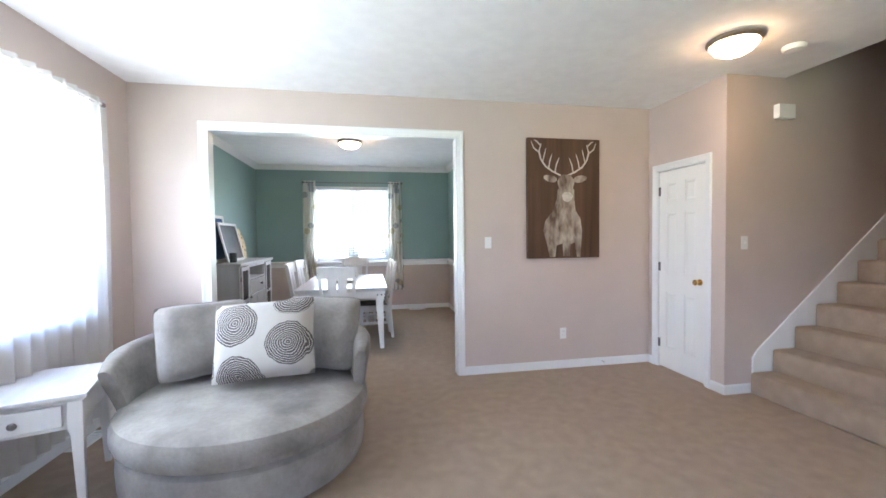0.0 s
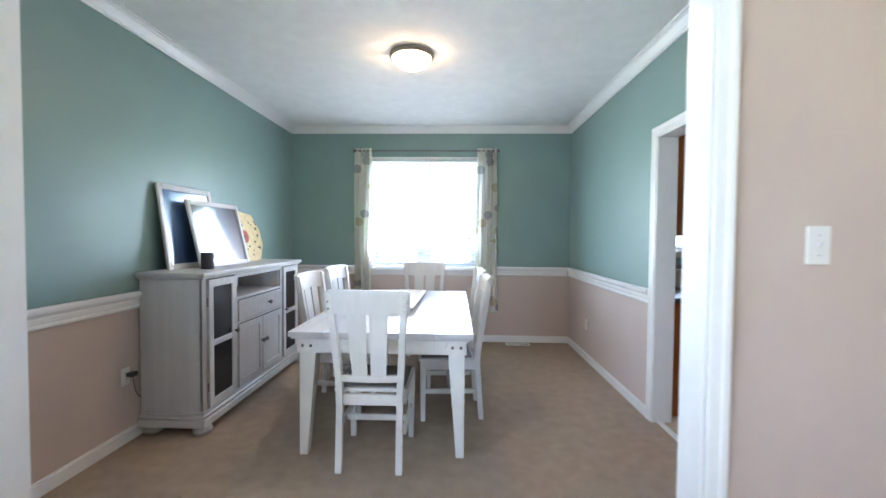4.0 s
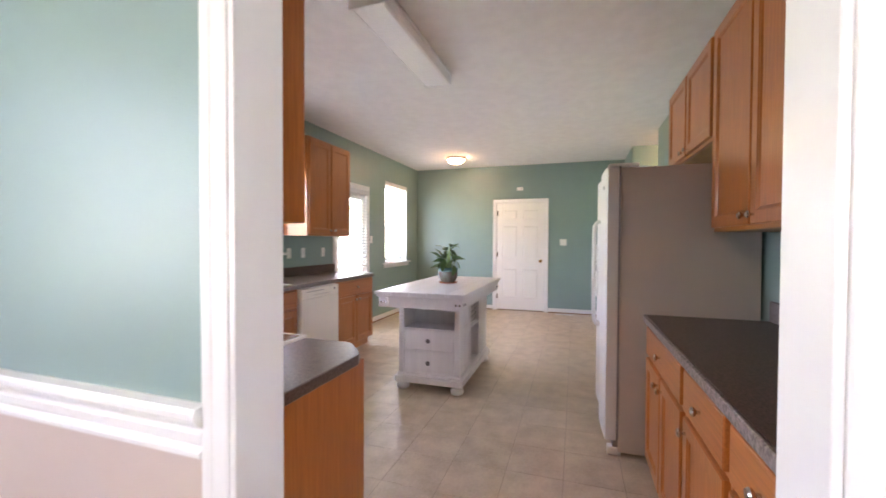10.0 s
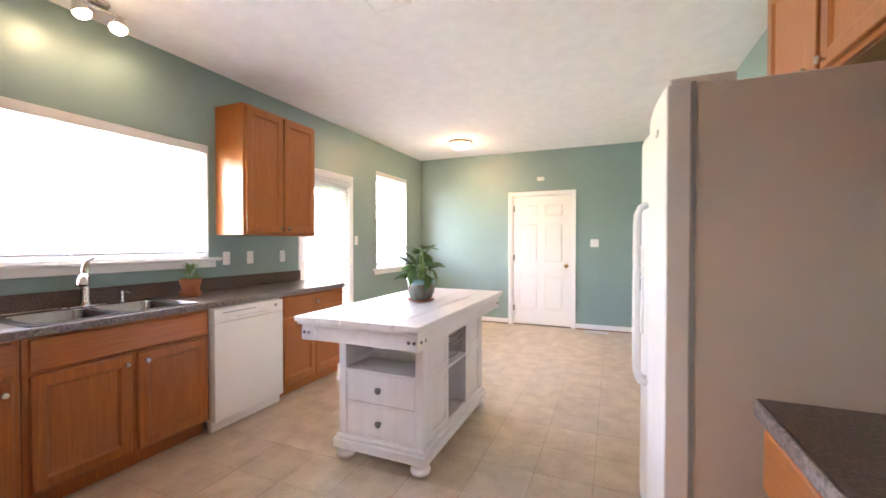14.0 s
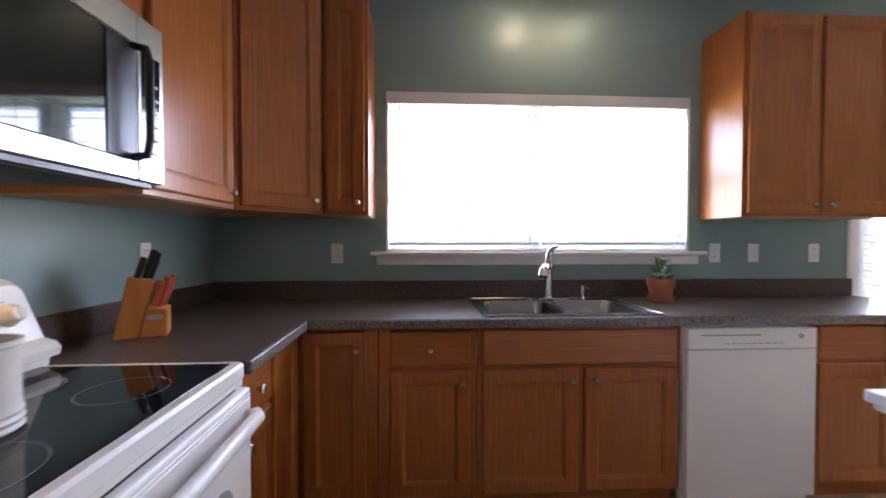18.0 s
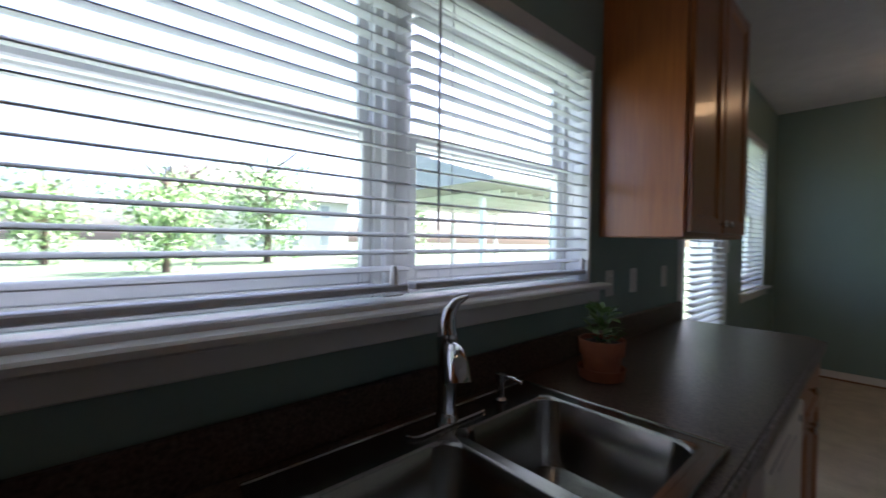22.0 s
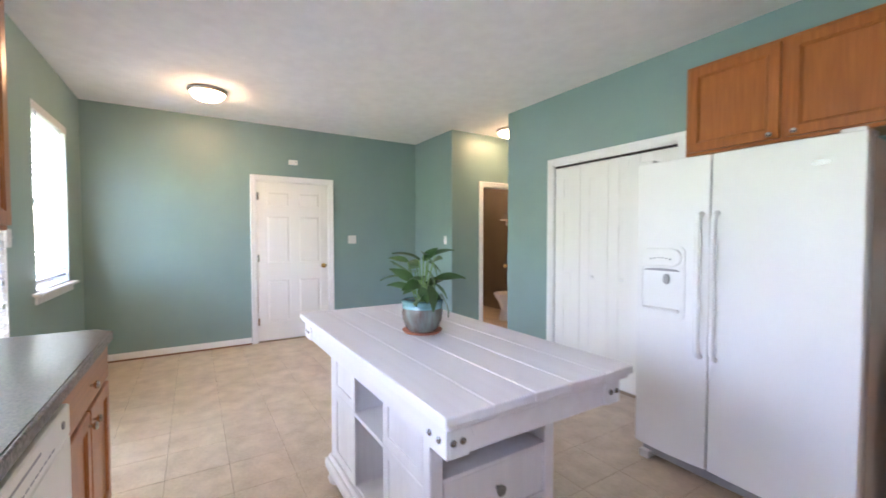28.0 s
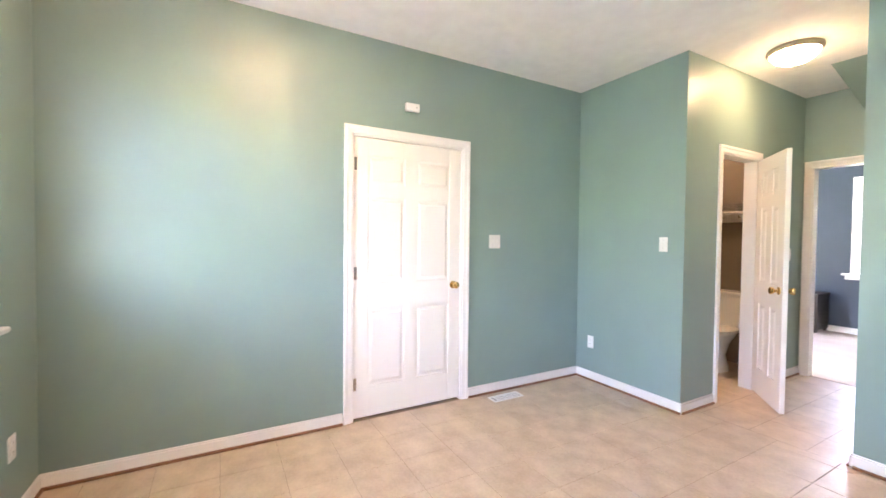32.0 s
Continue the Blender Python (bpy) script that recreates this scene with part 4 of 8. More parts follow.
add_box(bm, 0.11, pw_ - 0.11, 0.0005, 0.0435, 0, 0.22)
add_box(bm, 0.11, pw_ - 0.11, 0.0005, 0.0435, 1.90, 2.035)
part("leaf_frame", bm, M_DOORW, d)
bm = bmesh.new()
add_box(bm, 0.11, pw_ - 0.11, 0.018, 0.024, 0.22, 1.90)
part("pane", bm, M_GLASS, d).visible_shadow = False
for z in (0.92, 1.06):
    bm = bmesh.new()
    add_lathe(bm, [(0.026, 0), (0.026, 0.008), (0.012, 0.012), (0.012, 0.03), (0.024, 0.04), (0.024, 0.055), (0.0001, 0.058)], 0, 0, 16, Matrix.Translation((pw_ - 0.055, 0, z)) @ Matrix.Rotation(radians(90), 4, "X"))
    part("knob", bm, M_NICKEL, d, "satin nickel knob", True)
hinges(d, 0.0, 0.044, 2.0)
blind(H_PD[0] + 0.017 + pw_ / 2, Y_KN - 0.024, 2.05, pw_ - 0.06, 1.88, 0, 12, "long white slatted blind hung on the patio door", "")


def plate(axis, face, side, a, z, kind, gang=1):
    """A wall plate: switch, outlet, or blank."""
    nm = {"switch": "light_switch", "outlet": "wall_outlet", "jack": "wall_jack"}[kind]
    rz = {("y", -1): 0, ("x", 1): 90, ("y", 1): 180, ("x", -1): -90}[axis, side]
    p = thing(nm, *((face, a) if axis == "x" else (a, face)), z, {"switch": "white plastic light switch plate on the wall", "outlet": "white plastic duplex outlet on the wall", "jack": "small white plastic wall plate"}[kind], "switch" if kind == "switch" else "outlet", rz)
    wd = 0.035 + 0.023 * (gang - 1)
    bm = bmesh.new()
    add_box(bm, -wd, wd, -0.006, 0, -0.0575, 0.0575, 0.003)
    part("cover_plate", bm, M_PLASTIC, p)
    for g in range(gang):
        cx = (g - (gang - 1) / 2) * 0.046
        if kind == "switch":
            bm = bmesh.new()
            add_box(bm, cx - 0.0055, cx + 0.0055, -0.0075, -0.005, -0.013, 0.013, 0.001)
            part("toggle_collar", bm, M_PLASTIC, p)
            bm = bmesh.new()
            add_prism(bm, [(-0.0070, -0.006), (-0.0070, 0.006), (-0.019, 0.013), (-0.020, 0.008)], cx - 0.004, cx + 0.004, "x", 0.001)
            part("toggle", bm, M_PLASTIC, p)
            for zz in (-0.030, 0.030):
                bm = bmesh.new()
                add_cyl(bm, cx, zz, -0.0072, -0.0055, 0.003, seg=10, axis="y")
                part("screw", bm, M_STEEL, p, "small plate screw")
        elif kind == "outlet":
            for zz in (-0.02, 0.02):
                bm = bmesh.new()
                add_box(bm, cx - 0.016, cx + 0.016, -0.0085, -0.005, zz - 0.014, zz + 0.014, 0.003)
                s = part("socket", bm, M_PLASTIC, p)
                for dx in (-0.006, 0.006):
                    bm = bmesh.new()
                    add_box(bm, cx + dx - 0.001, cx + dx + 0.001, -0.0091, -0.0084, zz - 0.002, zz + 0.007)
                    part("slot", bm, M_BLACK, s)
    return p


plate("y", Y_L, -1, 1.37, 1.326, "switch")
plate("y", Y_L, -1, 2.18, 0.367, "outlet")
plate("y", Y_ST, -1, 3.375, 1.311, "switch")
plate("x", X_DE, -1, 5.010, 1.317, "switch")
plate("x", X_DE, -1, 7.59, 0.394, "outlet")
plate("x", X_W, 1, 5.660, 0.43, "outlet")
plate("y", Y_KN, -1, 2.573, 1.163, "outlet")
plate("y", Y_KN, -1, 4.857, 1.163, "outlet", 1)
plate("y", Y_KN, -1, 5.105, 1.163, "switch")
plate("y", Y_KN, -1, 5.50, 1.163, "outlet")
plate("y", Y_KN, -1, 6.785, 1.33, "switch")
plate("y", Y_KN, -1, 8.42, 0.36, "outlet")
plate("x", X_E, -1, 5.665, 1.297, "switch", 2)
plate("y", Y_KC, 1, 7.86, 1.29, "switch")
plate("y", Y_KC, 1, 8.55, 0.36, "outlet")
plate("x", X_HE, -1, 2.92, 1.2, "switch")
plate("y", Y_SC, 1, 3.16, 1.148, "outlet")
plate("x", X_KW, 1, 7.955, 1.17, "outlet")

# ---- kitchen ----
def cab_knob(parent, x, z, y=0.0, m=None):
    bm = bmesh.new()
    add_lathe(bm, [(0.006, 0), (0.006, 0.010), (0.014, 0.016), (0.016, 0.022), (0.012, 0.028), (0.0001, 0.029)], 0, 0, 14, Matrix.Translation((x, y, z)) @ Matrix.Rotation(radians(90), 4, "X"))
    return part("knob", bm, m or M_NICKEL, parent, "satin nickel round knob", True)


def cab_door(parent, x0, x1, z0, z1, knob=None, name="door", t=0.02, frame_=0.058):
    """A framed door with a recessed panel, its face at local y = -t."""
    bm = bmesh.new()
    loops = []
    for i, y in ((0, 0), (0, -t + 0.004), (0.004, -t), (frame_ - 0.004, -t), (frame_, -t + 0.004), (frame_ + 0.003, -t + 0.004), (frame_ + 0.011, -t + 0.011), (frame_ + 0.011, 0)):
        loops.append([bm.verts.new(p) for p in ((x0 + i, y, z0 + i), (x1 - i, y, z0 + i), (x1 - i, y, z1 - i), (x0 + i, y, z1 - i))])
    for p, q in zip(loops, loops[1:] + loops[:1]):
        for k in range(4):
            bm.faces.new((p[k], p[(k + 1) % 4], q[(k + 1) % 4], q[k]))
    d = part(name, bm, M_OAK, parent)
    bm = bmesh.new()
    add_box(bm, x0 + frame_ + 0.010, x1 - frame_ - 0.010, -t + 0.0105, -0.002, z0 + frame_ + 0.010, z1 - frame_ - 0.010)
    part("panel", bm, M_OAK, d)
    if knob:
        cab_knob(d, knob[0], knob[1], -t)
    return d


def cab_drawer(parent, x0, x1, z0, z1, knobs=()):
    bm = bmesh.new()
    add_box(bm, x0, x1, -0.02, 0, z0, z1, 0.006, 2)
    d = part("drawer_front", bm, M_OAK_H, parent)
    for k in knobs:
        cab_knob(d, k, (z0 + z1) / 2, -0.02)
    return d


def cabinet(name, x, y, z, rz, w, d, h, doors=(), drawers=(), toe=0.0, label="", group="", under=False, top=None):
    """A cabinet unit: body, doors, drawers; its front at local y = 0, facing -y."""
    c = thing(name, x, y, z, label, "cabinet", rz, group)
    bm = bmesh.new()
    add_box(bm, 0, w, 0, d, toe, top or h, 0.002)
    part("body", bm, M_OAK, c)
    if top:
        bm = bmesh.new()
        add_box(bm, 0, w, 0, 0.02, top + 0.001, h, 0.002)
        part("face_rail", bm, M_OAK, c)
    if toe:
        bm = bmesh.new()
        add_box(bm, 0.0, w, 0.065, d, 0, toe - 0.001)
        part("toe_kick", bm, M_OAK, c)
    if under:
        bm = bmesh.new()
        add_box(bm, 0.006, w - 0.006, 0.018, d - 0.002, -0.002, 0.001)
        part("underside", bm, M_OAKIN, c)
    for dr in doors:
        cab_door(c, *dr)
    for dr in drawers:
        cab_drawer(c, *dr)
    return c


YF, YC = 7.925, 7.885
BASE = "stained oak base cabinet under a dark laminate counter"
UPPER = "stained oak wall cabinet with recessed panel doors"
DEP = Y_KN - YF - 0.004
# north run, base
cabinet("base_cabinet", 2.522, YF, 0, 0, 0.348, DEP, 0.858, [(0.03, 0.296, 0.115, 0.842, (0.261, 0.765))], toe=0.1, label=BASE + ", corner door", group="kitchen base cabinets")
cabinet("base_cabinet", 2.873, YF, 0, 0, 0.428, DEP, 0.858, [(0.05, 0.400, 0.115, 0.668, (0.365, 0.62))], [(0.05, 0.400, 0.69, 0.842, [0.225])], 0.1, BASE, "kitchen base cabinets")
cabinet("base_cabinet", 3.304, YF, 0, 0, 0.931, DEP, 0.858, [(0.025, 0.452, 0.115, 0.668, (0.42, 0.62)), (0.486, 0.911, 0.115, 0.668, (0.525, 0.62))], [(0.025, 0.911, 0.69, 0.842)], 0.1, BASE + " with a sink", "kitchen base cabinets", top=0.68)
cabinet("base_cabinet", 4.862, YF, 0, 0, 0.83, DEP, 0.858, [(0.03, 0.408, 0.115, 0.668, (0.378, 0.62)), (0.420, 0.80, 0.115, 0.668, (0.450, 0.62))], [(0.03, 0.80, 0.69, 0.842, [0.414])], 0.1, BASE + " beside the dishwasher", "kitchen base cabinets")
# corner unit and west run, base (facing east)
XF = X_KW + 0.635
cabinet("base_cabinet", XF, 7.322, 0, 90, 0.288, 0.63, 0.858, [(0.012, 0.277, 0.115, 0.668, (0.05, 0.62))], [(0.012, 0.277, 0.69, 0.842, [0.145])], 0.1, BASE + " beside the range", "kitchen base cabinets")
cabinet("base_cabinet", XF, 7.613, 0, 90, 0.31, 0.63, 0.858, [(0.012, 0.288, 0.115, 0.842)], toe=0.1, label=BASE + ", corner door", group="kitchen base cabinets")
c = cabinet("base_cabinet", XF - 0.05, 6.225, 0, 90, 0.315, 0.58, 0.858, [(0.012, 0.300, 0.115, 0.668, (0.05, 0.62))], [(0.012, 0.300, 0.69, 0.842, [0.155])], 0.1, "stained oak base cabinet at the end of the counter", "kitchen base cabinets")
# south run, base (facing north)
YS2 = Y_SC + 0.583
xs = 3.602
for k, (w, nd) in enumerate(((0.80, 2), (0.46, 1), (0.42, 1))):
    kn = [(0.02, w - 0.02, 0.115, 0.668, (0.06, 0.62))] if nd == 1 else [(0.02, w / 2 - 0.008, 0.115, 0.668, (w / 2 - 0.045, 0.62)), (w / 2 + 0.008, w - 0.02, 0.115, 0.668, (w / 2 + 0.045, 0.62))]
    cabinet("base_cabinet", xs, YS2, 0, 180, w, 0.578, 0.858, kn, [(0.02, w - 0.02, 0.69, 0.842, [w / 2])], 0.1, BASE + " near the refrigerator", "kitchen base cabinets")
    xs -= w + 0.003
# uppers
Z0, Z1 = 1.366, 2.447
UH = Z1 - Z0
cabinet("wall_cabinet", 4.757, Y_KN - 0.322, Z0, 0, 0.858, 0.32, UH, [(0.022, 0.418, 0.02, UH - 0.02, (0.385, 0.06)), (0.440, 0.836, 0.02, UH - 0.02, (0.473, 0.06))], label=UPPER + " beside the window", group="kitchen wall cabinets", under=True)
cabinet("wall_cabinet", 2.572, Y_KN - 0.322, Z0, 0, 0.223, 0.32, UH, [(0.022, 0.205, 0.02, UH - 0.02, (0.172, 0.06))], label=UPPER + " beside the window", group="kitchen wall cabinets", under=True)
XU, UD = X_KW + 0.398, 0.396
# diagonal corner unit
c = thing("corner_wall_cabinet", X_KW + 0.002, Y_KN - 0.002, Z0, "stained oak diagonal corner wall cabinet", "cabinet", 0, "kitchen wall cabinets")
bm = bmesh.new()
add_prism(bm, [(0, 0), (0, -0.628), (0.398, -0.628), (0.688, -0.338), (0.688, 0)], 0, UH, "z", 0.002)
part("body", bm, M_OAK, c)
bm = bmesh.new()
wd = 0.29 * math.sqrt(2)
dd = cab_door(c, 0.02, wd - 0.02, 0.02, UH - 0.02, (wd - 0.055, 0.06))
dd.matrix_basis = pose(0.398, -0.628, 0, 0, 0, 45)
cabinet("wall_cabinet", XU, 7.345, Z0, 90, 0.552, UD, UH, [(0.02, 0.51, 0.02, UH - 0.02, (0.47, 0.06))], label=UPPER, group="kitchen wall cabinets", under=True)
cabinet("wall_cabinet", XU, 6.565, 1.815, 90, 0.777, UD, Z1 - 1.815, [(0.02, 0.38, 0.02, 0.612, (0.345, 0.05)), (0.392, 0.755, 0.02, 0.612, (0.427, 0.05))], label="short stained oak wall cabinet above the microwave", group="kitchen wall cabinets")
cabinet("wall_cabinet", X_KW + 0.325, 6.295, Z0, 90, 0.267, 0.323, UH, label="narrow stained oak wall cabinet near the doorway", group="kitchen wall cabinets", under=True)
YU = Y_SC + 0.274
FZ = 1.87
cabinet("wall_cabinet", 4.695, YU, FZ, 180, 1.067, 0.272, Z1 - FZ, [(0.02, 0.508, 0.02, Z1 - FZ - 0.02, (0.468, 0.045)), (0.538, 1.040, 0.02, Z1 - FZ - 0.02, (0.578, 0.045))], label="short stained oak wall cabinet above the refrigerator", group="kitchen wall cabinets", under=True)
xs = 3.625
for w in (1.03, 0.707):
    cabinet("wall_cabinet", xs, YU, Z0, 180, w, 0.272, UH, [(0.02, w / 2 - 0.008, 0.02, UH - 0.02, (w / 2 - 0.045, 0.06)), (w / 2 + 0.008, w - 0.02, 0.02, UH - 0.02, (w / 2 + 0.045, 0.06))], label=UPPER, group="kitchen wall cabinets", under=True)
    xs -= w + 0.003

# counters
ZT, TT = 0.898, 0.038
SX0, SX1, SY0, SY1 = 3.337, 4.163, 7.93, 8.470


def flat_with_hole(bm, x0, x1, y0, y1, z0, z1, hole):
    hx0, hx1, hy0, hy1 = hole
    loops = []
    for (a, b, c, e), z in (((x0, x1, y0, y1), z0), ((x0, x1, y0, y1), z1), ((hx0, hx1, hy0, hy1), z1), ((hx0, hx1, hy0, hy1), z0)):
        loops.append([bm.verts.new(p) for p in ((a, c, z), (b, c, z), (b, e, z), (a, e, z))])
    for p, q in zip(loops, loops[1:] + loops[:1]):
        for k in range(4):
            bm.faces.new((p[k], p[(k + 1) % 4], q[(k + 1) % 4], q[k]))


c = thing("countertop", X_KW, Y_KN, 0.860, "dark brown speckled laminate countertop with a backsplash", "countertop")
ox, oy = X_KW, Y_KN
bm = bmesh.new()
flat_with_hole(bm, 2.565 - ox, 5.66 - ox, YC + 0.012 - oy, -0.002, 0, TT, (SX0 - ox + 0.02, SX1 - ox - 0.02, SY0 - oy + 0.02, SY1 - oy - 0.02))
add_box(bm, 0.002, 2.565 - ox, 7.325 - oy, -0.002, 0, TT)
add_prism(bm, [(5.66 - ox, YC + 0.012 - oy), (5.745 - ox, 7.97 - oy), (5.745 - ox, -0.002), (5.66 - ox, -0.002)], 0, TT, "z")
part("top", bm, M_LAMINATE, c)
bm = bmesh.new()
add_box(bm, 2.56 - ox, 5.665 - ox, YC - oy, YC + 0.0125 - oy, -0.002, TT - 0.001, 0.004)
add_box(bm, 2.5655 - ox, 2.579 - ox, 7.325 - oy, YC + 0.01 - oy, -0.002, TT - 0.001, 0.004)
add_box(bm, 5.7455 - ox, 5.759 - ox, 7.968 - oy, -0.002, -0.002, TT - 0.001, 0.004)
add_prism(bm, [(5.662 - ox, YC - oy), (5.758 - ox, 7.962 - oy), (5.758 - ox, 7.9715 - oy), (5.7455 - ox, 7.9695 - oy), (5.6605 - ox, YC + 0.0115 - oy)], -0.002, TT - 0.001, "z")
part("front_edge", bm, M_LAMEDGE, c)
bm = bmesh.new()
add_box(bm, 0.024, 5.74 - ox, -0.022, -0.003, TT, TT + 0.106, 0.004)
add_box(bm, 0.003, 0.023, 7.325 - oy, -0.003, TT, TT + 0.106, 0.004)
part("backsplash", bm, M_LAMINATE, c)

c = thing("countertop", X_KW, 6.2, 0.860, "short dark laminate countertop beside the range", "countertop")
bm = bmesh.new()
add_prism(bm, [(0.002, 0.0), (0.50, 0.0), (0.53, 0.012), (0.640, 0.11), (0.650, 0.14), (0.650, 0.342), (0.002, 0.342)], 0, TT, "z", 0.003)
part("top", bm, M_LAMINATE, c)
bm = bmesh.new()
add_box(bm, 0.003, 0.023, 0.0, 0.342, TT, TT + 0.1, 0.004)
part("backsplash", bm, M_LAMINATE, c)

c = thing("countertop", X_KW, Y_SC, 0.860, "dark laminate countertop with a speckled grey edge", "countertop")
bm = bmesh.new()
add_box(bm, 0.002, 3.618 - X_KW, 0.002, 0.601, 0, TT)
part("top", bm, M_LAMINATE, c)
bm = bmesh.new()
add_box(bm, 0.002, 3.618 - X_KW, 0.6015, 0.615, -0.002, TT - 0.001, 0.004)
add_box(bm, 3.619 - X_KW, 3.632 - X_KW, 0.002, 0.608, -0.002, TT - 0.001, 0.004)
part("front_edge", bm, M_LAMEDGE, c)
bm = bmesh.new()
add_box(bm, 0.024, 3.618 - X_KW, 0.003, 0.022, TT, TT + 0.106, 0.004)
add_box(bm, 0.003, 0.023, 0.003, 0.6, TT, TT + 0.1, 0.004)
part("backsplash", bm, M_LAMEDGE, c)

# sink
s = thing("kitchen_sink", (SX0 + SX1) / 2, (SY0 + SY1) / 2, ZT, "stainless steel double-bowl sink set in the counter", "sink")
sw, sd = (SX1 - SX0) / 2, (SY1 - SY0) / 2


def rounded(x0, x1, y0, y1, r, n=6):
    pts = []
    for cx, cy, a0 in ((x1 - r, y1 - r, 0), (x0 + r, y1 - r, 90), (x0 + r, y0 + r, 180), (x1 - r, y0 + r, 270)):
        for k in range(n + 1):
            a = radians(a0 + 90 * k / n)
            pts.append((cx + r * math.cos(a), cy + r * math.sin(a)))
    return pts


BOWLS = ((-sw + 0.045, -0.012, -sd + 0.04, sd - 0.11), (0.012, sw - 0.045, -sd + 0.04, sd - 0.11))
bm = bmesh.new()
xs_ = [-sw, BOWLS[0][0], BOWLS[0][1], BOWLS[1][0], BOWLS[1][1], sw]
for a, b, c0, e in ((xs_[0], xs_[1], -sd, sd), (xs_[2], xs_[3], -sd, sd), (xs_[4], xs_[5], -sd, sd), (xs_[1], xs_[2], -sd, BOWLS[0][2]), (xs_[1], xs_[2], BOWLS[0][3], sd), (xs_[3], xs_[4], -sd, BOWLS[0][2]), (xs_[3], xs_[4], BOWLS[0][3], sd)):
    add_box(bm, a, b, c0, e, 0.0015, 0.006)
for a, b, c0, e in ((-sw - 0.004, sw + 0.004, -sd - 0.004, -sd + 0.006), (-sw - 0.004, sw + 0.004, sd - 0.006, sd + 0.004), (-sw - 0.004, -sw + 0.006, -sd + 0.006, sd - 0.006), (sw - 0.006, sw + 0.004, -sd + 0.006, sd - 0.006)):
    add_box(bm, a, b, c0, e, 0.0, 0.009, 0.003)
part("rim", bm, M_SINK, s)
for bx0, bx1, by0, by1 in BOWLS:
    bm = bmesh.new()
    rings = []
    for inset, z, r in ((-0.012, 0.0068, 0.03), (0.0, 0.0068, 0.045), (0.006, 0.0, 0.05), (0.014, -0.12, 0.055), (0.03, -0.165, 0.06), (0.06, -0.178, 0.05), (0.12, -0.182, 0.03)):
        rings.append([bm.verts.new((px, py, z)) for px, py in rounded(bx0 + inset, bx1 - inset, by0 + inset, by1 - inset, r)])
    for p, q in zip(rings, rings[1:]):
        for k in range(len(p)):
            bm.faces.new((p[k], p[(k + 1) % len(p)], q[(k + 1) % len(p)], q[k]))
    bm.faces.new(rings[-1])
    bowl = part("bowl", bm, M_SINK, s, smooth=True)
    bm = bmesh.new()
    add_lathe(bm, [(0.042, -0.181), (0.042, -0.176), (0.03, -0.178), (0.0001, -0.180)], (bx0 + bx1) / 2, (by0 + by1) / 2)
    part("drain", bm, M_CHROME, bowl, "chrome basket strainer", True)
# faucet
f = thing("faucet", 3.783, 8.415, ZT + 0.0065, "chrome single-lever kitchen faucet on the sink deck", "faucet")
bm = bmesh.new()
add_prism(bm, rounded(-0.125, 0.125, -0.028, 0.028, 0.027), 0, 0.008, "z", 0.003)
part("deck_plate", bm, M_CHROME, f)
bm = bmesh.new()
add_lathe(bm, [(0.030, 0.008), (0.027, 0.018), (0.0235, 0.03), (0.0225, 0.10), (0.023, 0.165), (0.025, 0.175), (0.0255, 0.20), (0.024, 0.215), (0.0001, 0.222)])
part("column", bm, M_CHROME, f, smooth=True)
bm = bmesh.new()
add_tube(bm, [(0.0, -0.002, 0.175), (-0.020, -0.035, 0.190), (-0.044, -0.072, 0.186), (-0.060, -0.096, 0.164), (-0.064, -0.103, 0.138)], [0.017, 0.020, 0.024, 0.028, 0.030], 18)
part("spout", bm, M_CHROME, f, smooth=True)
bm = bmesh.new()
add_tube(bm, [(0, 0, 0.212), (0.002, 0.004, 0.240), (0.009, 0.002, 0.268), (0.024, -0.008, 0.290), (0.048, -0.020, 0.302)], [0.0235, 0.021, 0.0165, 0.011, 0.004], 14)
part("lever", bm, M_CHROME, f, smooth=True)
f = thing("soap_dispenser", 3.982, 8.412, ZT + 0.0065, "small chrome soap dispenser on the sink deck", "dispenser")
bm = bmesh.new()
add_lathe(bm, [(0.018, 0), (0.018, 0.006), (0.010, 0.012), (0.010, 0.05), (0.014, 0.055), (0.014, 0.075), (0.0001, 0.078)])
part("pump_body", bm, M_CHROME, f, smooth=True)
bm = bmesh.new()
add_tube(bm, [(0, 0, 0.066), (0.01, -0.03, 0.068), (0.015, -0.06, 0.06)], 0.005, 8)
part("nozzle", bm, M_CHROME, f, smooth=True)

# dishwasher
d = thing("dishwasher", 4.243, YF, 0, "almond white built-in dishwasher under the counter", "dishwasher")
w = 0.612
bm = bmesh.new()
add_box(bm, 0, w, 0.0, 0.56, 0.075, 0.856)
part("body", bm, M_ALMOND, d)
bm = bmesh.new()
add_box(bm, 0.002, w - 0.002, -0.046, -0.001, 0.075, 0.7515, 0.005)
part("door", bm, M_ALMOND, d)
bm = bmesh.new()
add_box(bm, 0.002, w - 0.002, -0.046, -0.001, 0.753, 0.846, 0.005)
cp = part("control_panel", bm, M_ALMOND, d)
bm = bmesh.new()
add_box(bm, 0.06, 0.34, -0.0475, -0.0455, 0.812, 0.818)
part("vent_slot", bm, M_PLASGREY, cp)
bm = bmesh.new()
for k in range(9):
    add_box(bm, 0.17 + k * 0.032, 0.192 + k * 0.032, -0.0472, -0.0458, 0.775, 0.779)
part("button_marks", bm, M_PLASGREY, cp)
bm = bmesh.new()
add_cyl(bm, 0.53, 0.808, -0.050, -0.045, 0.011, axis="y")
part("badge", bm, M_PLASGREY, cp)
bm = bmesh.new()
add_box(bm, 0.002, w - 0.002, -0.006, 0.03, 0.004, 0.074, 0.004)
part("toe_panel", bm, M_ALMOND, d)
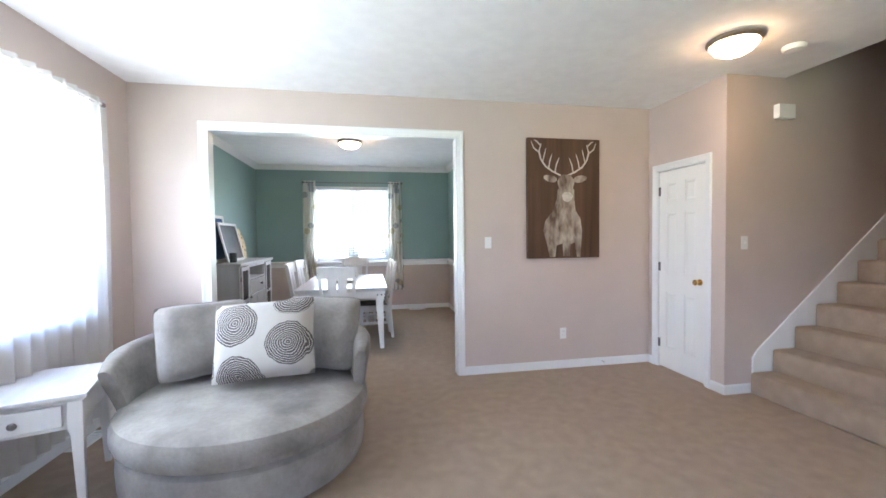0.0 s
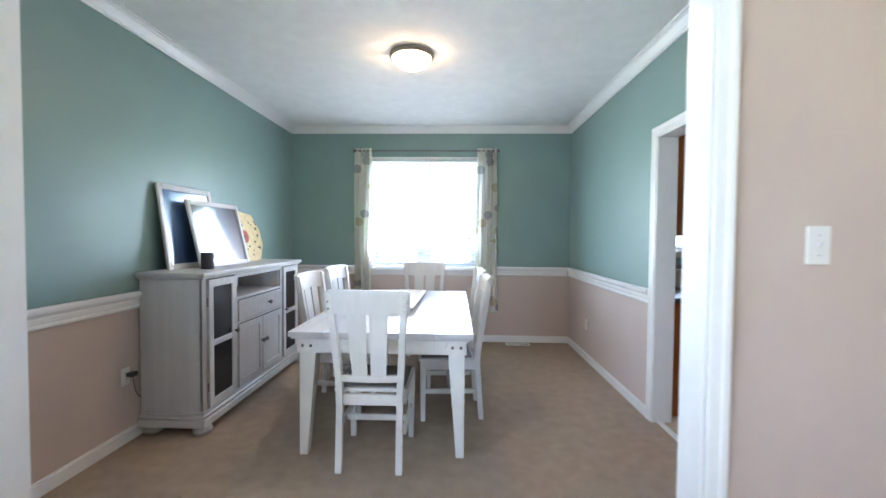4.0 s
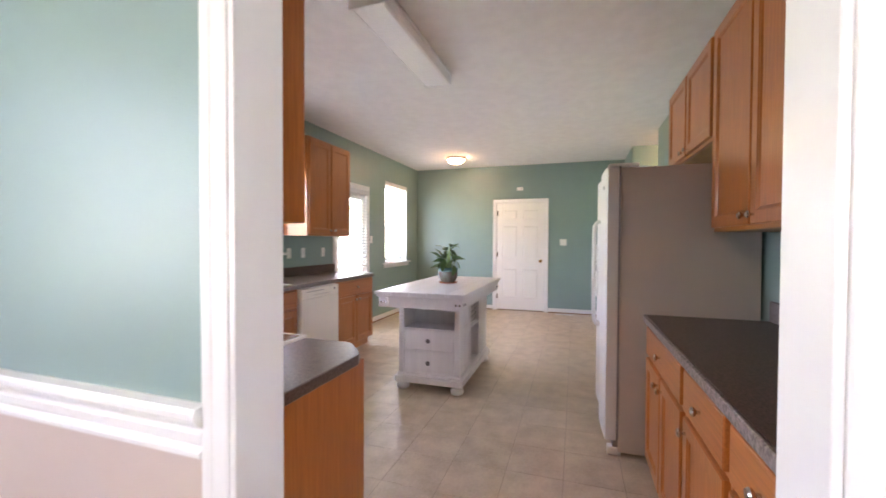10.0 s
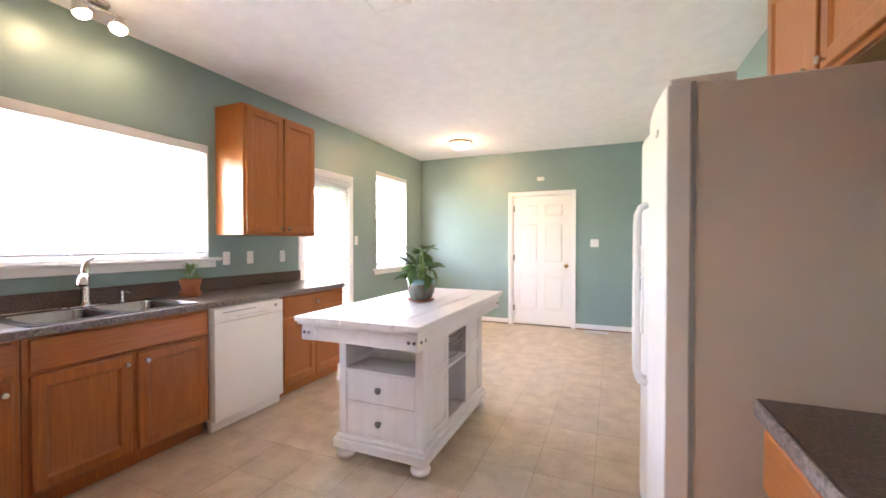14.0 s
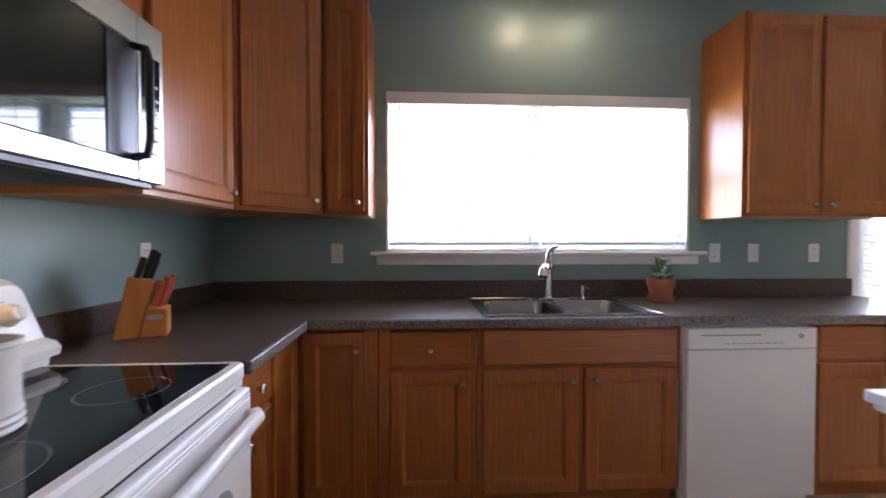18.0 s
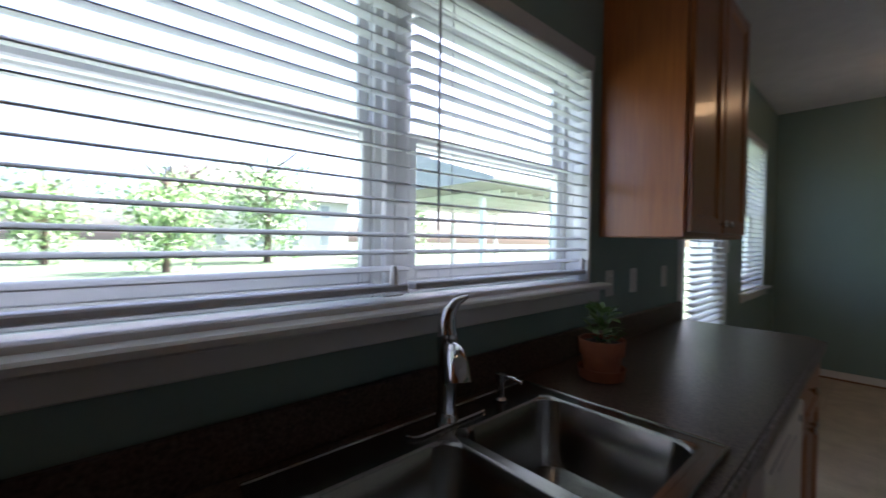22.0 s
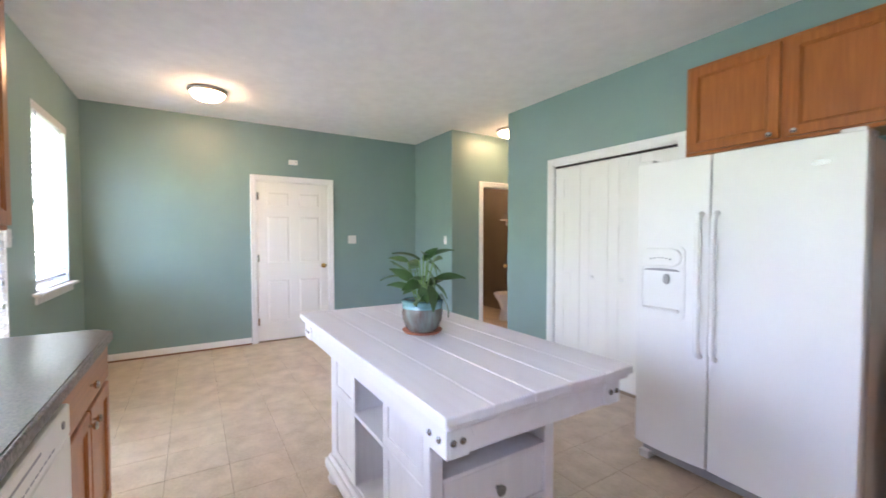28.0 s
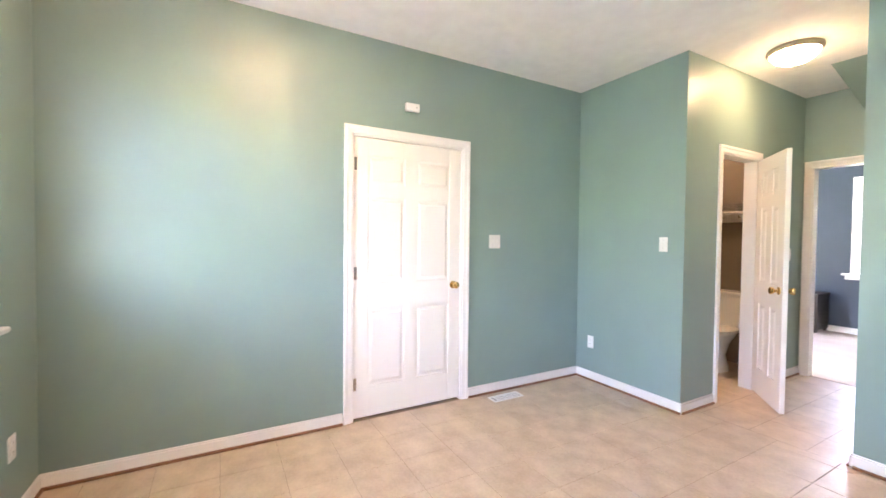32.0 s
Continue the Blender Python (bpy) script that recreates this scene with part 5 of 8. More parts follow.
for fx in (0.06, w - 0.06):
    bm = bmesh.new()
    add_cyl(bm, fx, 0.1, 0, 0.076, 0.015)
    part("foot", bm, M_PLASGREY, d)

# refrigerator
FX0, FX1, FY = 3.725, 4.698, 5.202
r = thing("refrigerator", FX1, FY, 0, "white side-by-side refrigerator with an ice dispenser", "refrigerator", 180)
w, h = FX1 - FX0, 1.765
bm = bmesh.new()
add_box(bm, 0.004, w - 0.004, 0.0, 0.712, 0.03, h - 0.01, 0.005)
part("body", bm, M_FRSIDE_LIT, r)
bm = bmesh.new()
add_box(bm, 0.0, w, -0.012, 0.0, 0.11, h, 0.001)
part("door_gasket", bm, M_PLASGREY, r, "grey rubber door gasket")
ws = 0.402
def fridge_door(x0, x1, name):
    bm = bmesh.new()
    n = 10
    prof = []
    for k in range(n + 1):
        u = k / n
        prof.append((x0 + u * (x1 - x0), -0.075 - 0.016 * (1 - (2 * u - 1) ** 2)))
    pts = [(x1, -0.012), (x0, -0.012)] + prof
    add_prism(bm, pts, 0.10, h, "z", 0.004)
    return part(name, bm, M_FRIDGE, r, smooth=True)
fd = fridge_door(0.003, ws - 0.004, "freezer_door")
gd = fridge_door(ws + 0.004, w - 0.003, "fridge_door")
for par, hx in ((fd, ws - 0.036), (gd, ws + 0.036)):
    bm = bmesh.new()
    add_tube(bm, [(hx, -0.085, 0.70), (hx, -0.110, 0.712), (hx, -0.122, 0.74), (hx, -0.124, 0.82), (hx, -0.125, 1.08), (hx, -0.124, 1.34), (hx, -0.122, 1.42), (hx, -0.110, 1.448), (hx, -0.085, 1.46)], 0.014, 10)
    part("handle", bm, M_PLASTIC, par, "long white bar handle", True)
bm = bmesh.new()
outer, inner = rounded(0.034, 0.288, 0.872, 1.285, 0.034), rounded(0.050, 0.272, 0.915, 1.165, 0.016)
loops = [[bm.verts.new((x_, y_, z_)) for x_, z_ in o_] for o_, y_ in ((outer, -0.080), (outer, -0.094), (inner, -0.099), (inner, -0.084))]
for a, b in zip(loops, loops[1:]):
    for k in range(len(outer)):
        bm.faces.new((a[k], b[k], b[(k + 1) % len(outer)], a[(k + 1) % len(outer)]))
bmesh.ops.recalc_face_normals(bm, faces=bm.faces[:])
dp = part("dispenser_frame", bm, M_PLASTIC, fd, "rounded white dispenser surround")
bm = bmesh.new()
add_prism(bm, rounded(0.050, 0.272, 1.172, 1.272, 0.045), -0.106, -0.094, "y", 0.004)
hd_ = part("dispenser_head", bm, M_PLASTIC, dp, "rounded white control head")
for k in range(6):
    bm = bmesh.new()
    add_cyl(bm, 0.105 + k * 0.022, 1.222 - 0.004 * abs(k - 2.5), -0.1072, -0.105, 0.005, axis="y")
    part("button", bm, M_PLASGREY, hd_, "small grey button")
bm = bmesh.new()
add_box(bm, 0.050, 0.272, -0.0925, -0.088, 0.915, 1.165)
part("dispenser_recess", bm, M_FRIDGE, dp)
bm = bmesh.new()
add_prism(bm, [(0.161 + 0.100 * math.cos(k * math.pi / 10), 1.145 + 0.014 * math.sin(k * math.pi / 10)) for k in range(11)], -0.104, -0.092, "y")
part("spout_cover", bm, M_PLASGREY, dp, "grey arched spout cover")
bm = bmesh.new()
add_prism(bm, [(0.192 + 0.017 * math.cos(k * math.pi / 9), 1.100 + 0.030 * math.sin(k * math.pi / 9)) for k in range(18)], -0.108, -0.092, "y", 0.003)
part("lever", bm, M_PLASGREY, dp, "dark oval lever")
bm = bmesh.new()
add_box(bm, 0.060, 0.262, -0.116, -0.090, 0.917, 0.934, 0.005)
part("drip_tray", bm, M_PLASTIC, dp)
bm = bmesh.new()
add_prism(bm, [(w - 0.14 + 0.035 * math.cos(k * math.pi / 8), 1.655 + 0.012 * math.sin(k * math.pi / 8)) for k in range(16)], -0.090, -0.0865, "y")
part("badge", bm, M_STEEL, gd, "plain oval metal badge")
for hx in (0.05, w - 0.05):
    bm = bmesh.new()
    add_box(bm, hx - 0.04, hx + 0.04, -0.07, 0.10, h - 0.008, h + 0.018, 0.006)
    part("hinge_cover", bm, M_PLASTIC, r, "white hinge cover")
bm = bmesh.new()
add_box(bm, 0.03, w - 0.03, -0.03, 0.0, 0.03, 0.095, 0.003)
for k in range(14):
    add_box(bm, 0.06 + k * 0.057, 0.10 + k * 0.057, -0.034, -0.029, 0.05, 0.075)
part("toe_grille", bm, M_PLASGREY, r, "grey toe grille")
for fx in (0.05, w - 0.05):
    bm = bmesh.new()
    add_box(bm, fx - 0.03, fx + 0.03, -0.06, 0.02, 0.0, 0.05, 0.006)
    part("foot", bm, M_PLASTIC, r)
    bm = bmesh.new()
    add_box(bm, fx - 0.03, fx + 0.03, 0.62, 0.68, 0.0, 0.05, 0.006)
    part("foot", bm, M_PLASTIC, r)

# Cream knobs; the cooktop light's warm tint is mixed into their colour.
M_KNOB = mat("warm_lit_cream_knob", (0.70, 0.58, 0.40), 0.35, var=0.03, scale=20)
# range
RY0, RX = 6.550, 2.565
r = thing("kitchen_range", RX, RY0, 0, "white electric range with a black glass cooktop", "range", 90)
r.scale = (1.0, 1.0, 0.978)
w, dpt = 0.758, RX - X_KW - 0.01
bm = bmesh.new()
add_box(bm, 0, w, 0.03, dpt, 0.03, 0.895, 0.004)
part("body", bm, M_ALMOND, r)
bm = bmesh.new()
add_prism(bm, rounded(-0.004, w + 0.004, -0.006, dpt, 0.022), 0.876, 0.922, "z", 0.007)
part("cooktop_rim", bm, M_ALMOND, r, "thick almond enamel cooktop rim")
bm = bmesh.new()
add_prism(bm, rounded(0.024, w - 0.024, 0.022, dpt - 0.03, 0.012), 0.915, 0.9235, "z", 0.001)
ck = part("cooktop_glass", bm, M_BLKGLASS, r, "black ceramic glass cooktop")
for bx_, by_, br in ((0.21, 0.17, 0.105), (0.55, 0.17, 0.085), (0.21, 0.43, 0.08), (0.55, 0.43, 0.105)):
    bm = bmesh.new()
    n = 40
    for r0 in (br,):
        a = [bm.verts.new((bx_ + (r0 + s) * math.cos(2 * math.pi * k / n), by_ + (r0 + s) * math.sin(2 * math.pi * k / n), 0.9242)) for s in (0, 0.0016) for k in range(n)]
        for k in range(n):
            bm.faces.new((a[k], a[(k + 1) % n], a[n + (k + 1) % n], a[n + k]))
    part("burner_ring", bm, M_PLASGREY, ck, "thin grey burner ring")
bm = bmesh.new()
rows_ = []
for x_, cut in ((0.0, 0.032), (0.004, 0.020), (0.012, 0.009), (0.026, 0.002), (0.042, 0.0), (w - 0.042, 0.0), (w - 0.026, 0.002), (w - 0.012, 0.009), (w - 0.004, 0.020), (w, 0.032)):
    rows_.append([bm.verts.new((x_, dpt - y_, z_ - (cut if z_ > 1.1 else 0.0))) for y_, z_ in (
        (0.002, 0.905), (0.002, 1.150), (0.030, 1.165), (0.078, 1.163), (0.104, 1.145), (0.152, 0.998), (0.184, 0.988), (0.197, 0.972), (0.192, 0.952), (0.166, 0.942), (0.160, 0.905))])
for a, b in zip(rows_, rows_[1:]):
    for k in range(11):
        bm.faces.new((a[k], a[(k + 1) % 11], b[(k + 1) % 11], b[k]))
bm.faces.new(rows_[0])
bm.faces.new(rows_[-1][::-1])
bmesh.ops.recalc_face_normals(bm, faces=bm.faces[:])
bg = part("backguard", bm, M_ALMOND, r, "almond enamel backguard with a rolled lip")
tl = Matrix.Translation((0, dpt - 0.128, 1.070)) @ Matrix.Rotation(radians(-18), 4, "X")
for kx in (0.072, 0.150, w - 0.150, w - 0.072):
    bm = bmesh.new()
    add_lathe(bm, [(0.030, 0), (0.030, 0.004), (0.0275, 0.010), (0.0235, 0.014), (0.0215, 0.030), (0.017, 0.034), (0.0001, 0.034)], 0, 0, 24, tl @ Matrix.Translation((kx, 0, 0)) @ Matrix.Rotation(radians(90), 4, "X"))
    kn = part("control_knob", bm, M_KNOB, bg, "cream control knob", True)
    bm = bmesh.new()
    add_box(bm, kx - 0.003, kx + 0.003, -0.037, -0.033, -0.016, 0.016, 0.001)
    bmesh.ops.transform(bm, matrix=tl, verts=bm.verts[:])
    part("grip_ridge", bm, M_KNOB, kn)
    bm = bmesh.new()
    for k in range(7):
        a = radians(-30 + k * 40)
        cx_, cz_ = kx + 0.036 * math.cos(a), 0.036 * math.sin(a)
        add_box(bm, cx_ - 0.0022, cx_ + 0.0022, -0.0012, 0.001, cz_ - 0.0022, cz_ + 0.0022)
    bmesh.ops.transform(bm, matrix=tl, verts=bm.verts[:])
    part("dial_marks", bm, M_PLASGREY, bg, "small grey dial marks")
bm = bmesh.new()
add_prism(bm, rounded(0.215, w - 0.215, -0.056, 0.050, 0.014), -0.007, 0.003, "y", 0.003)
bmesh.ops.transform(bm, matrix=tl, verts=bm.verts[:])
part("panel_border", bm, M_ALMOND, bg, "raised border of the control panel")
bm = bmesh.new()
add_prism(bm, rounded(0.225, w - 0.225, -0.048, 0.042, 0.010), -0.0085, -0.006, "y")
bmesh.ops.transform(bm, matrix=tl, verts=bm.verts[:])
part("control_display", bm, M_PLASTIC, bg, "pale control panel")
for i in range(6):
    for j in range(3):
        if 1 < i < 4 and j == 2:
            continue
        bm = bmesh.new()
        add_box(bm, 0.242 + i * 0.050, 0.266 + i * 0.050, -0.0098, -0.008, -0.036 + j * 0.026, -0.030 + j * 0.026)
        bmesh.ops.transform(bm, matrix=tl, verts=bm.verts[:])
        part("key_mark", bm, M_PLASGREY, bg)
bm = bmesh.new()
add_box(bm, 0.344, 0.414, -0.0100, -0.008, 0.012, 0.034)
bmesh.ops.transform(bm, matrix=tl, verts=bm.verts[:])
part("clock_window", bm, mat("green_clock_glass", (0.02, 0.10, 0.05), 0.1), bg, "green clock window")
bm = bmesh.new()
add_box(bm, 0.006, w - 0.006, -0.022, 0.03, 0.235, 0.854, 0.010, 3)
od = part("oven_door", bm, M_ALMOND, r)
for gz in (0.826, 0.836):
    bm = bmesh.new()
    add_box(bm, 0.014, w - 0.014, -0.0245, -0.021, gz - 0.0022, gz + 0.0022, 0.0015)
    part("trim_bead", bm, M_ALMOND, od)
bm = bmesh.new()
add_prism(bm, rounded(0.12, w - 0.12, 0.36, 0.655, 0.06), -0.0245, -0.02, "y")
part("oven_window", bm, M_PLASGREY, od, "grey oven window")
bm = bmesh.new()
add_tube(bm, [(0.035, -0.018, 0.775), (0.040, -0.048, 0.787), (0.075, -0.066, 0.795), (w / 2, -0.072, 0.797), (w - 0.075, -0.066, 0.795), (w - 0.040, -0.048, 0.787), (w - 0.035, -0.018, 0.775)], 0.019, 14)
part("handle", bm, M_ALMOND, od, "almond bar handle", True)
bm = bmesh.new()
add_box(bm, 0.004, w - 0.004, 0.002, 0.03, 0.856, 0.875)
vt = part("vent_strip", bm, M_ALMOND, r, "narrow vent above the oven door")
bm = bmesh.new()
add_box(bm, 0.05, w - 0.05, 0.0005, 0.003, 0.857, 0.861)
part("vent_slot", bm, M_BLACK, vt, "thin dark vent slot")
bm = bmesh.new()
add_box(bm, 0.01, w - 0.01, -0.015, 0.03, 0.06, 0.228, 0.008)
part("drawer", bm, M_ALMOND, r)
for fx in (0.05, w - 0.05):
    for fy in (0.08, dpt - 0.08):
        bm = bmesh.new()
        add_cyl(bm, fx, fy, 0, 0.032, 0.018)
        part("foot", bm, M_BLACK, r)

# microwave over the range
m = thing("microwave_oven", X_KW + 0.462, 6.550, 1.388, "stainless over-the-range microwave oven with a black window", "microwave", 90)
w, h, dpt = 0.787, 0.422, 0.457
bm = bmesh.new()
add_box(bm, 0, w, 0.03, dpt, 0.0, h, 0.003)
part("body", bm, M_STEEL, m)
bm = bmesh.new()
add_box(bm, 0.0, w * 0.87, 0.0, 0.03, 0.0, 0.05, 0.004)
add_box(bm, 0.0, w * 0.87, 0.0, 0.03, h - 0.085, h, 0.004)
add_box(bm, 0.0, 0.045, 0.0008, 0.03, 0.05, h - 0.085)
dr = part("door", bm, M_STEEL, m, "stainless door frame")
bm = bmesh.new()
add_box(bm, 0.045, w * 0.87 - 0.001, 0.004, 0.03, 0.05, h - 0.085, 0.001)
part("door_window", bm, M_BLKGLASS, dr, "black glass door window")
bm = bmesh.new()
add_box(bm, w * 0.745, w * 0.869, 0.0005, 0.006, 0.052, h - 0.087, 0.001)
part("handle_panel", bm, M_BLACK, dr, "black handle backing")
bm = bmesh.new()
hx = w * 0.85
add_tube(bm, [(hx, 0.004, 0.055), (hx, -0.032, 0.062), (hx, -0.04, 0.10), (hx, -0.04, h - 0.13), (hx, -0.032, h - 0.098), (hx, 0.004, h - 0.09)], 0.010, 10)
part("handle", bm, M_BLACK, dr, "black bar handle", True)
bm = bmesh.new()
add_box(bm, w * 0.87 + 0.002, w, 0.0, 0.03, 0.0, h, 0.004)
cp = part("control_panel", bm, M_STEEL, m)
bm = bmesh.new()
add_box(bm, w * 0.87 + 0.012, w - 0.018, -0.0015, 0.002, 0.05, h - 0.09)
part("keypad", bm, M_BLKGLASS, cp)
for i in range(3):
    for j in range(6):
        bm = bmesh.new()
        add_box(bm, w * 0.905 + i * 0.018, w * 0.905 + 0.012 + i * 0.018, -0.0025, -0.0012, 0.075 + j * 0.036, 0.081 + j * 0.036)
        part("key_mark", bm, M_PLASGREY, cp)
bm = bmesh.new()
add_box(bm, 0.36, 0.45, -0.002, 0.001, h - 0.055, h - 0.032, 0.001)
part("badge", bm, M_BLACK, m, "plain dark badge")
bm = bmesh.new()
add_box(bm, 0.01, w - 0.01, 0.035, dpt - 0.01, -0.004, 0.001)
for k in range(16):
    add_box(bm, 0.05, 0.30, 0.07 + k * 0.011, 0.074 + k * 0.011, -0.007, -0.003)
    add_box(bm, 0.45, 0.70, 0.07 + k * 0.011, 0.074 + k * 0.011, -0.007, -0.003)
part("vent_underside", bm, M_BLACK, m, "dark vented underside")
bm = bmesh.new()
add_box(bm, 0.004, w - 0.045, 0.006, 0.034, -0.016, 0.001, 0.003)
part("lower_lip", bm, M_BLACK, m, "black lip under the door")
bm = bmesh.new()
add_box(bm, 0.30, 0.50, dpt - 0.10, dpt - 0.05, -0.0065, -0.0035, 0.001)
part("cooktop_light", bm, mat("lit_warm_lens", (0.9, 0.85, 0.7), 0.4, emit=((1.0, 0.70, 0.36), 1.2)), m, "lit warm cooktop light")

# island
IX0, IX1, IY0, IY1, IT = 4.080, 5.675, 6.268, 7.04, 0.893
isl = thing("kitchen_island", (IX0 + IX1) / 2, (IY0 + IY1) / 2, 0, "whitewashed wooden kitchen island with drawers and bun feet", "kitchen island")
L, Wd = (IX1 - IX0) / 2, (IY1 - IY0) / 2
nb = 5
for k in range(nb):
    y0 = -Wd + k * 2 * Wd / nb
    bm = bmesh.new()
    add_box(bm, -L, L, y0 + 0.0012, y0 + 2 * Wd / nb - 0.0012, IT - 0.028, IT, 0.003)
    part("top_plank", bm, M_WASH_X, isl)
bm = bmesh.new()
add_box(bm, -L + 0.012, L - 0.012, -Wd + 0.012, Wd - 0.012, IT - 0.045, IT - 0.0275, 0.004)
part("top_moulding", bm, M_WASH_X, isl)
ax, ay = L - 0.045, Wd - 0.035
bm = bmesh.new()
for a, b, c0, e in ((-ax, ax, -ay, -ay + 0.022), (-ax, ax, ay - 0.022, ay), (-ax, -ax + 0.022, -ay + 0.022, ay - 0.022), (ax - 0.022, ax, -ay + 0.022, ay - 0.022)):
    add_box(bm, a, b, c0, e, IT - 0.135, IT - 0.045, 0.003)
part("apron", bm, M_WASH_X, isl)


def corner_bracket(sx, sy, ax, ay, zt, hgt, parent, m, t=0.010):
    """A pointed overlay plate round a corner with two studs a side."""
    bm = bmesh.new()
    z0, z1 = zt - hgt, zt
    zm = (z0 + z1) / 2
    ln = 0.13
    pts = [(0, z0), (ln - 0.03, z0), (ln, zm), (ln - 0.03, z1), (0, z1)]
    add_prism(bm, [(sx * (ax + t) - sx * a, z) for a, z in pts], sy * ay, sy * (ay + t), "y", 0.002)
    add_prism(bm, [(sy * (ay - 0.0005) - sy * a * 0.62, z) for a, z in pts], sx * ax, sx * (ax + t), "x", 0.002)
    p = part("corner_bracket", bm, m, parent)
    for d in (0.035, 0.085):
        bm = bmesh.new()
        add_lathe(bm, [(0.010, 0), (0.009, 0.004), (0.005, 0.007), (0.0001, 0.008)], 0, 0, 12, Matrix.Translation((sx * (ax + t) - sx * d, sy * (ay + t), zm)) @ Matrix.Rotation(radians(-90 * sy), 4, "X"))
        part("stud", bm, M_STUD, p, "domed metal stud", True)
        bm = bmesh.new()
        add_lathe(bm, [(0.010, 0), (0.009, 0.004), (0.005, 0.007), (0.0001, 0.008)], 0, 0, 12, Matrix.Translation((sx * (ax + t), sy * (ay + t) - sy * d * 0.6, zm)) @ Matrix.Rotation(radians(90 * sx), 4, "Y"))
        part("stud", bm, M_STUD, p, "domed metal stud", True)


for sx in (-1, 1):
    for sy in (-1, 1):
        corner_bracket(sx, sy, ax, ay, IT - 0.047, 0.086, isl, M_WASH_X)
bx0, bx1, by0, by1 = -L + 0.26, L - 0.26, -0.28, 0.28
Zb, Zt = 0.15, IT - 0.05
bm = bmesh.new()
add_box(bm, bx0 - 0.03, bx1 + 0.03, by0 - 0.03, by1 + 0.03, 0.075, 0.13, 0.006)
add_box(bm, bx0 - 0.015, bx1 + 0.015, by0 - 0.015, by1 + 0.015, 0.13, 0.155, 0.008)
part("plinth", bm, M_WASH_X, isl)
for px in (bx0, bx1 - 0.05):
    for py in (by0, by1 - 0.05):
        bm = bmesh.new()
        add_box(bm, px, px + 0.05, py, py + 0.05, Zb, Zt, 0.004)
        part("corner_post", bm, M_WASH, isl)
bm = bmesh.new()
add_box(bm, bx0 + 0.012, bx1 - 0.012, by0 + 0.012, by1 - 0.012, Zb, 0.165)
add_box(bm, -0.20, -0.18, by0 + 0.019, by1 - 0.019, 0.165, Zt)
add_box(bm, 0.18, 0.20, by0 + 0.019, by1 - 0.019, 0.165, Zt)
add_box(bm, -0.18, 0.18, -0.01, 0.01, 0.165, Zt)
part("carcass", bm, M_WASH, isl)
for sy in (-1, 1):
    yo = by0 if sy < 0 else by1
    for x0, x1 in ((bx0 + 0.05, -0.165), (0.165, bx1 - 0.05)):
        zm = 0.52
        for z0, z1 in ((0.165, zm), (zm, Zt)):
            bm = bmesh.new()
            y0, y1 = (yo, yo + 0.018) if sy < 0 else (yo - 0.018, yo)
            for a, b, c0, e in ((x0, x0 + 0.045, z0, z1), (x1 - 0.045, x1, z0, z1), (x0 + 0.045, x1 - 0.045, z1 - 0.045, z1), (x0 + 0.045, x1 - 0.045, z0, z0 + 0.045)):
                add_box(bm, a, b, y0, y1, c0, e, 0.002)
            add_box(bm, x0 + 0.044, x1 - 0.044, min(yo - sy * 0.006, yo - sy * 0.014), max(yo - sy * 0.006, yo - sy * 0.014), z0 + 0.044, z1 - 0.044)
            part("side_panel", bm, M_WASH, isl)
    bm = bmesh.new()
    y0, y1 = sorted((yo, sy * 0.012))
    add_box(bm, -0.18, 0.18, y0 + 0.002, y1 - 0.002, 0.50, 0.518, 0.002)
    part("open_shelf", bm, M_WASH_X, isl)
    if sy < 0:
        for k in range(6):
            bm = bmesh.new()
            zz = 0.56 + k * 0.045
            add_tube(bm, [(-0.15, yo + 0.03, zz), (-0.05, yo + 0.02, zz - 0.014), (0.05, yo + 0.02, zz - 0.014), (0.15, yo + 0.03, zz)], 0.003, 6)
            part("wire_rack", bm, M_PEWTER, isl, "dark wire rack")
for sx in (-1, 1):
    xo = bx0 if sx < 0 else bx1
    zz = [0.165, 0.352, 0.545]
    bm = bmesh.new()
    for q in (zz[1], zz[2]):
        x0, x1 = sorted((xo, xo - sx * 0.25))
        add_box(bm, x0 + 0.001, x1, by0 + 0.05, by1 - 0.05, q - 0.007, q + 0.007)
    part("drawer_rail", bm, M_WASH, isl)
    for q0, q1 in ((zz[0] + 0.004, zz[1] - 0.010), (zz[1] + 0.010, zz[2] - 0.010)):
        bm = bmesh.new()
        x0, x1 = sorted((xo - sx * 0.006, xo - sx * 0.03))
        add_box(bm, x0, x1, by0 + 0.054, by1 - 0.054, q0, q1, 0.003)
        df = part("drawer_front", bm, M_WASH, isl)
        bm = bmesh.new()
        add_lathe(bm, [(0.008, 0), (0.008, 0.012), (0.018, 0.018), (0.020, 0.026), (0.012, 0.033), (0.0001, 0.034)], 0, 0, 16, Matrix.Translation((xo - sx * 0.006, 0, (q0 + q1) / 2)) @ Matrix.Rotation(radians(90 * sx), 4, "Y"))
        part("knob", bm, M_PEWTER, df, "dark pewter knob", True)
for px in (bx0 + 0.03, bx1 - 0.03):
    for py in (by0 + 0.03, by1 - 0.03):
        bm = bmesh.new()
        add_lathe(bm, [(0.030, 0.0), (0.050, 0.012), (0.058, 0.032), (0.052, 0.052), (0.036, 0.062), (0.042, 0.076)], px, py, 22)
        part("bun_foot", bm, M_WASH, isl, "turned bun foot", True)


